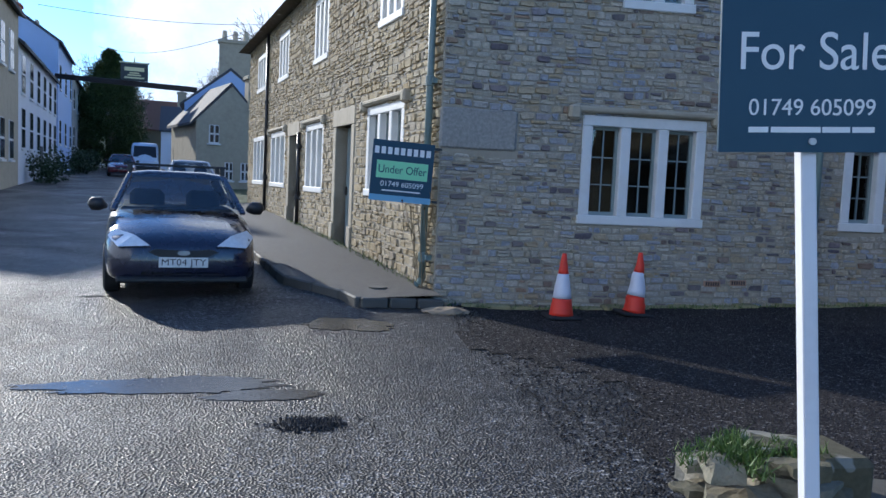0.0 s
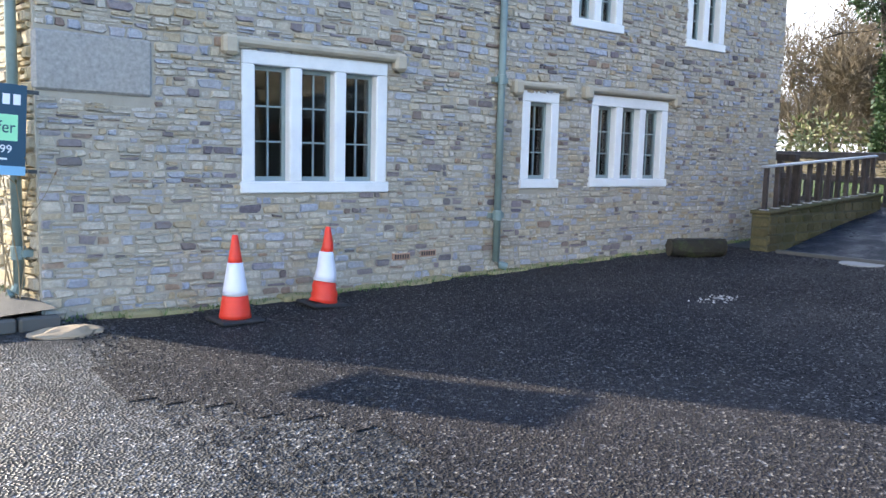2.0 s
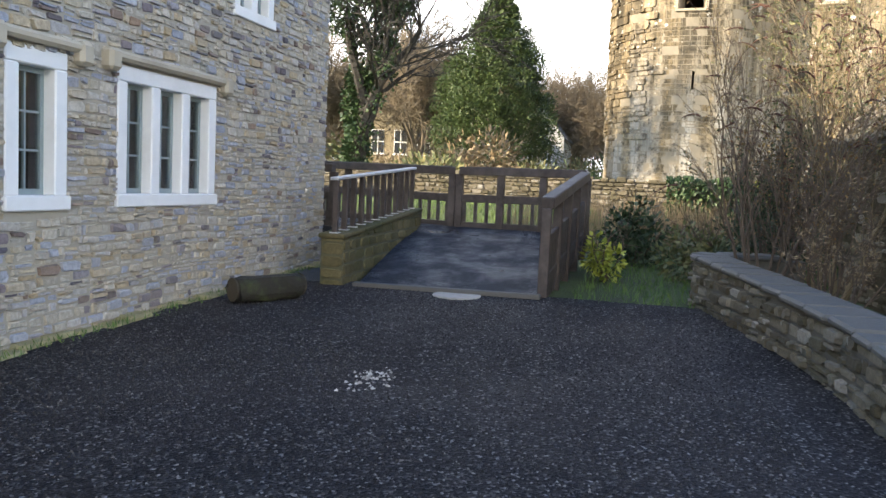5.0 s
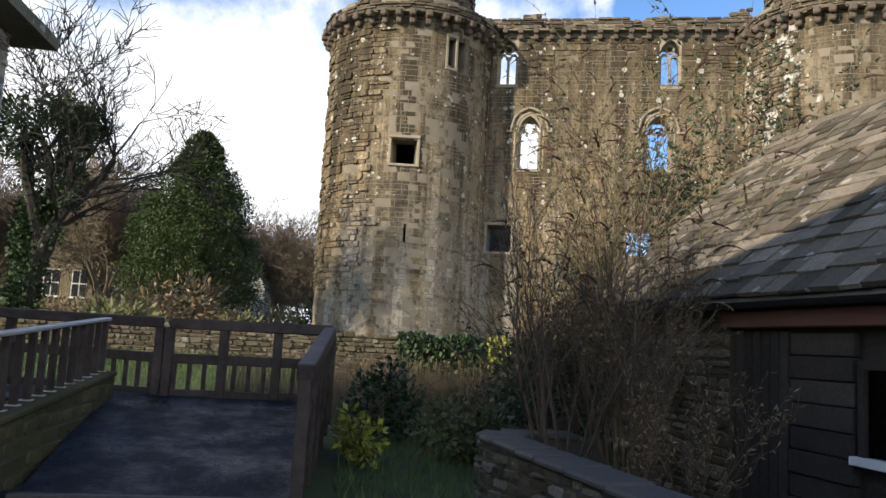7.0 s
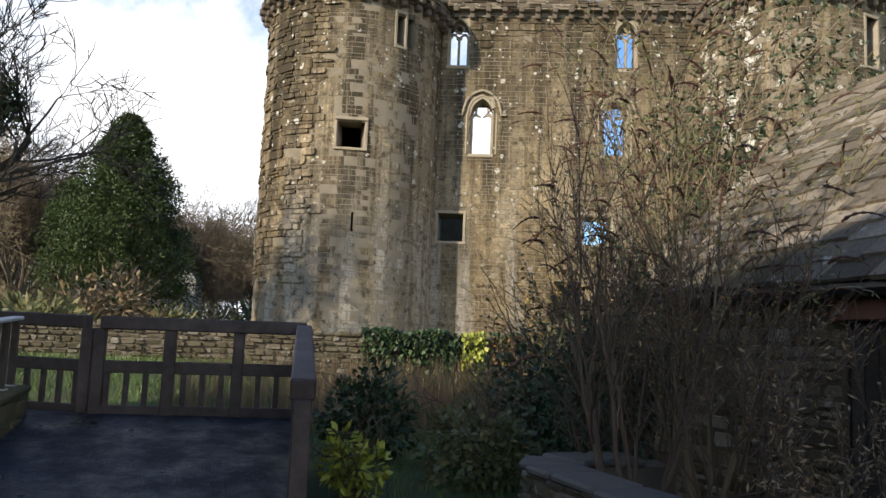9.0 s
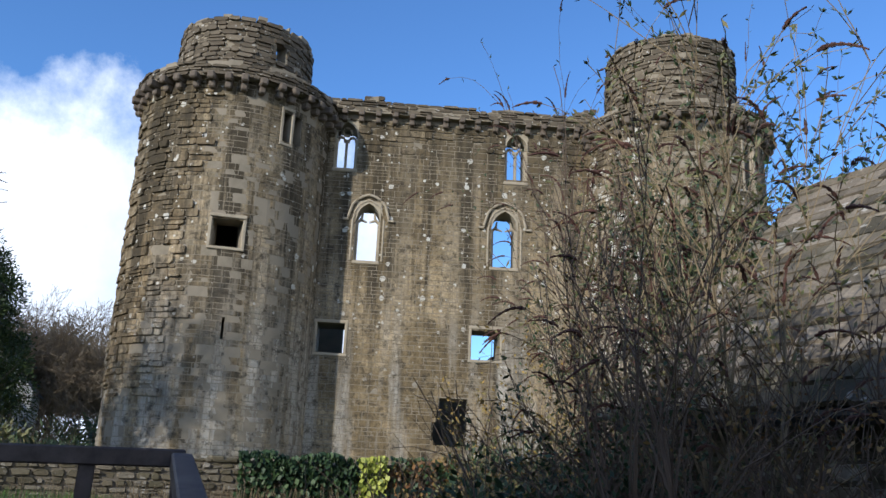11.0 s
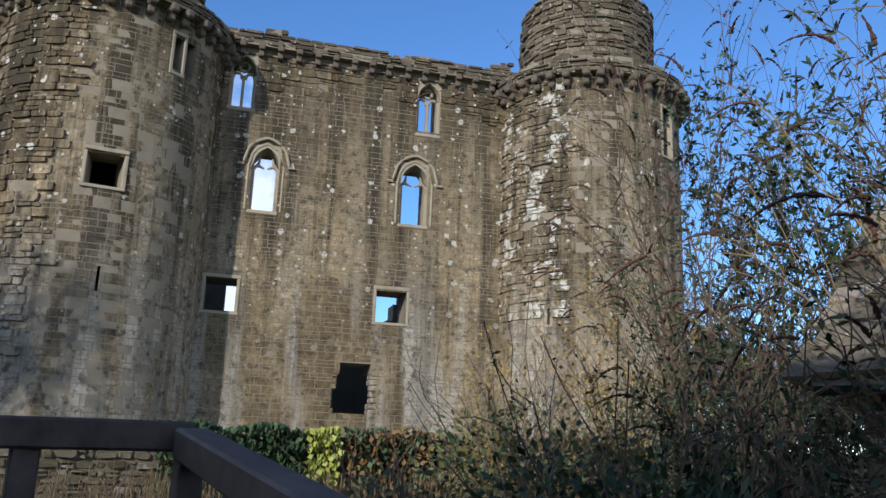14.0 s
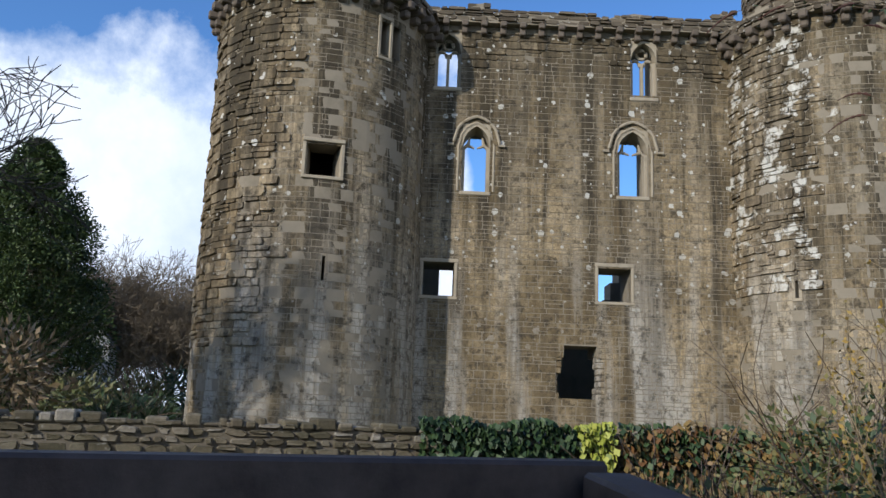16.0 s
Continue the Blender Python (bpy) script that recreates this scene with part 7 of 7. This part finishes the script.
house("grey rendered house up the street", left_frame(31.5), 30.0, 9, 1.0, 8.4, 11.0, GREY_WALL, ROOF_DARK, rows_of(7, 30, 3.2) + rows_of(7, 30, 6.0), [(6, 3, 1.4, 12.6, BUFF_WALL, 3)])
house("white cottage at the top of the street", left_frame(62.5), 14.0, 8, 1.5, 8.0, 10.4, WHITE_WALL, ROOF_DARK, rows_of(3, 14, 3.5) + rows_of(3, 14, 6.0))
house("brown-roofed house closing the street", Matrix.Translation((-19.0, 78.0, 0)) @ Matrix.Rotation(radians(8), 4, "Z"), 11.5, 8, 1.2, 5.4, 8.2, OCHRE_WALL, ROOF_BROWN, rows_of(3, 11.5, 3.3, 1.0, 1.2), [(6.5, 2.5, 0.8, 9.2, BUFF_WALL, 1)])
house("low white cottage with black windows", Matrix.Translation((-11.5, 62.0, 0)) @ Matrix.Rotation(radians(8), 4, "Z"), 5.0, 6, 1.2, 4.6, 6.4, WHITE_WALL, ROOF_DARK, rows_of(2, 5, 2.2, 0.9, 1.2) + rows_of(2, 5, 3.6, 0.9, 0.9))
house("pale blue gabled house with a stone chimney", Matrix.Translation((-7.6, 46.0, 0)) @ Matrix.Rotation(radians(6), 4, "Z"), 4.8, 9, 0.8, 5.4, 7.3, BLUE_WALL, ROOF_DARK, [(0.5, 1.3, 2.2, 3.6)], [(2.6, 0.6, 1.7, 9.0, BUFF_WALL, 3)], True)
house("small stone house with a steep slate roof", Matrix.Translation((-6.3, 41.0, 0)) @ Matrix.Rotation(radians(20), 4, "Z"), 3.4, 6, 0.6, 4.2, 6.0, BUFF_WALL, ROOF_DARK, [(0.6, 1.1, 3.1, 4.0), (1.4, 1.8, 1.3, 2.2), (2.2, 2.6, 1.3, 2.2)], [(2.9, 0.3, 0.8, 6.6, BUFF_WALL, 0)], True)
# houses beyond the boundary wall
E_M = Matrix(((0, 1, 0, 60.0), (-1, 0, 0, 26.5), (0, 0, 1, 0), (0, 0, 0, 1)))
house("ochre stone house half hidden by trees", E_M, 6.5, 8, 0.6, 7.2, 10.6, OCHRE_WALL, ROOF_DARK, [(0.8, 1.8, 3.6, 5.4), (2.6, 3.6, 3.6, 5.4), (4.4, 5.4, 3.6, 5.4)], [(3.2, 3.8, 1.4, 12.4, BUFF_WALL, 2)])
house("grey stone house behind the yew", Matrix(((0, 1, 0, 66.0), (-1, 0, 0, 16.0), (0, 0, 1, 0), (0, 0, 0, 1))), 4.2, 6, 0.6, 5.6, 8.2, GREY_WALL, ROOF_DARK, [(1.4, 2.1, 3.4, 5.2), (2.6, 3.3, 3.4, 5.2)], (), True)

# inn sign on its beam across the street
inn = thing("inn_sign", "black inn sign on a beam spanning the street", "sign")
bm = bmesh.new()
beam(bm, (-15.75, 51.6, 6.95), (-7.1, 46.6, 6.15), 0.24, 0.3, 0.02)
part("beam", bm, BLACK_PIPE, inn)
SIGN_M = Matrix.Translation((-10.75, 48.7, 7.1)) @ Matrix.Rotation(radians(11), 4, "Z") @ Matrix.Scale(1.75, 4)
b = part("board", boxed(-0.42, 0.42, -0.04, 0.04, -0.26, 0.3, SIGN_M, 0.01), BLACK_PIPE, inn, "black board with gilt lettering")
GILT = plain("gilt", (0.6, 0.5, 0.28), 0.4, 0.5, bump=0)
for z0, z1, w in ((0.05, 0.17, 0.3), (-0.03, 0.01, 0.15), (-0.1, -0.06, 0.2), (-0.19, -0.14, 0.3)):
    part("lettering_bar", boxed(-w, w, -0.05, -0.04, z0, z1, SIGN_M), GILT, b)
part("frame", boxed(-0.46, 0.46, -0.03, 0.03, 0.3, 0.34, SIGN_M), GILT, inn)
part("finial", tube(bmesh.new(), [SIGN_M @ Vector((0, 0, 0.34)), SIGN_M @ Vector((0, 0, 0.5))], [0.05, 0.01], 6), GILT, inn)
for k, (a, b) in enumerate((((-12.0, 36, 8.2), (2, 30, 7.6)), ((-13.0, 50, 8.6), (-3.6, 30, 6.6)))):
    bm = bmesh.new()
    a, b = Vector(a), Vector(b)
    tube(bm, [a.lerp(b, i / 12) - Vector((0, 0, 0.5 * math.sin(math.pi * i / 12))) for i in range(13)], 0.012, 4)
    part("cable", bm, BLACK_PIPE, None, "thin overhead cable across the street", "cable")

# potted shrubs along the terrace
for i, (s, o) in enumerate(((4, -0.8), (7, -0.9), (20, -1.0), (23, -1.2), (27, -1.0), (31, -1.2), (36, -1.0))):
    p = Vector((-12.3, 34, 0)) + STREET * s + Vector((0.981, 0.193, 0)) * -o
    bush("bush", "clipped dark bush before the terrace", p.x, p.y, ground_z(p.x, p.y), (0.8, 0.8, 1.3), 900, DARK_LEAF, 0.05, 0.12, 200 + i, 0, group="terrace bushes")

# ---- cloud bank ----
CLOUD = bpy.data.materials.new("cloud")
CLOUD.use_nodes = True
ct = CLOUD.node_tree
ct.nodes.remove(ct.nodes["Principled BSDF"])
em, tr, mx = (ct.nodes.new("ShaderNode" + k) for k in ("Emission", "BsdfTransparent", "MixShader"))
co, nz, rp, gd = ct.nodes.new("ShaderNodeTexCoord"), ct.nodes.new("ShaderNodeTexNoise"), ct.nodes.new("ShaderNodeMapRange"), ct.nodes.new("ShaderNodeAttribute")
gd.attribute_name = "thick"
nz.inputs["Scale"].default_value, nz.inputs["Detail"].default_value, nz.inputs["Roughness"].default_value = 0.006, 9, 0.62
ct.links.new(co.outputs["Object"], nz.inputs["Vector"])
ad = ct.nodes.new("ShaderNodeMath")
ad.operation = "ADD"
ct.links.new(nz.outputs["Fac"], ad.inputs[0])
ct.links.new(gd.outputs["Fac"], ad.inputs[1])
ct.links.new(ad.outputs[0], rp.inputs["Value"])
rp.inputs["From Min"].default_value, rp.inputs["From Max"].default_value = 0.5, 0.75
cr_ = ct.nodes.new("ShaderNodeValToRGB")
cr_.color_ramp.elements[0].color, cr_.color_ramp.elements[1].color = (0.62, 0.68, 0.78, 1), (1.0, 0.98, 0.95, 1)
cr_.color_ramp.elements[0].position, cr_.color_ramp.elements[1].position = 0.35, 0.75
ct.links.new(nz.outputs["Fac"], cr_.inputs[0])
ct.links.new(cr_.outputs[0], em.inputs["Color"])
em.inputs["Strength"].default_value = 1.05
ct.links.new(rp.outputs[0], mx.inputs[0])
ct.links.new(tr.outputs[0], mx.inputs[1])
ct.links.new(em.outputs[0], mx.inputs[2])
ct.links.new(mx.outputs[0], ct.nodes["Material Output"].inputs[0])
CLOUD.cycles.emission_sampling = "NONE"


def cloud_bank(a0, a1, top, label, thin=0.75, start=0.45):
    """A bowed bank of cloud far away between two bearings, thinning out towards its top and ends."""
    bm = bmesh.new()
    lay = bm.verts.layers.float.new("thick")
    R, na, ne = 900.0, 40, 14
    grid = []
    for i in range(na + 1):
        u = i / na
        a = radians(a0 + (a1 - a0) * u)
        col = []
        for j in range(ne + 1):
            e = radians(-3 + (top + 3) * j / ne)
            v = bm.verts.new((R * math.cos(a) * math.cos(e), R * math.sin(a) * math.cos(e), R * math.sin(e)))
            fade = min(1.0, u * 9, (1 - u) * 9)
            v[lay] = 0.45 * fade - thin * max(0.0, j / ne - start) - (0.5 if fade <= 0 else 0.0)
            col.append(v)
        grid.append(col)
    for i in range(na):
        for j in range(ne):
            bm.faces.new((grid[i][j], grid[i + 1][j], grid[i + 1][j + 1], grid[i][j + 1]))
    part("cloud_bank", bm, CLOUD, None, label, "cloud", "structure")


cloud_bank(-9, 24, 34, "bank of white cloud beyond the castle", 2.2, 0.5)
# its upper part stays out of view and adds fill light
cloud_bank(16, 106, 46, "bank of white and grey cloud over the village")
cloud_bank(-19, -4, 25, "low white cloud behind the castle")
# never in view: added glow for window reflections and fill
cloud_bank(142, 262, 42, "unseen glowing cloud bank added behind the view")
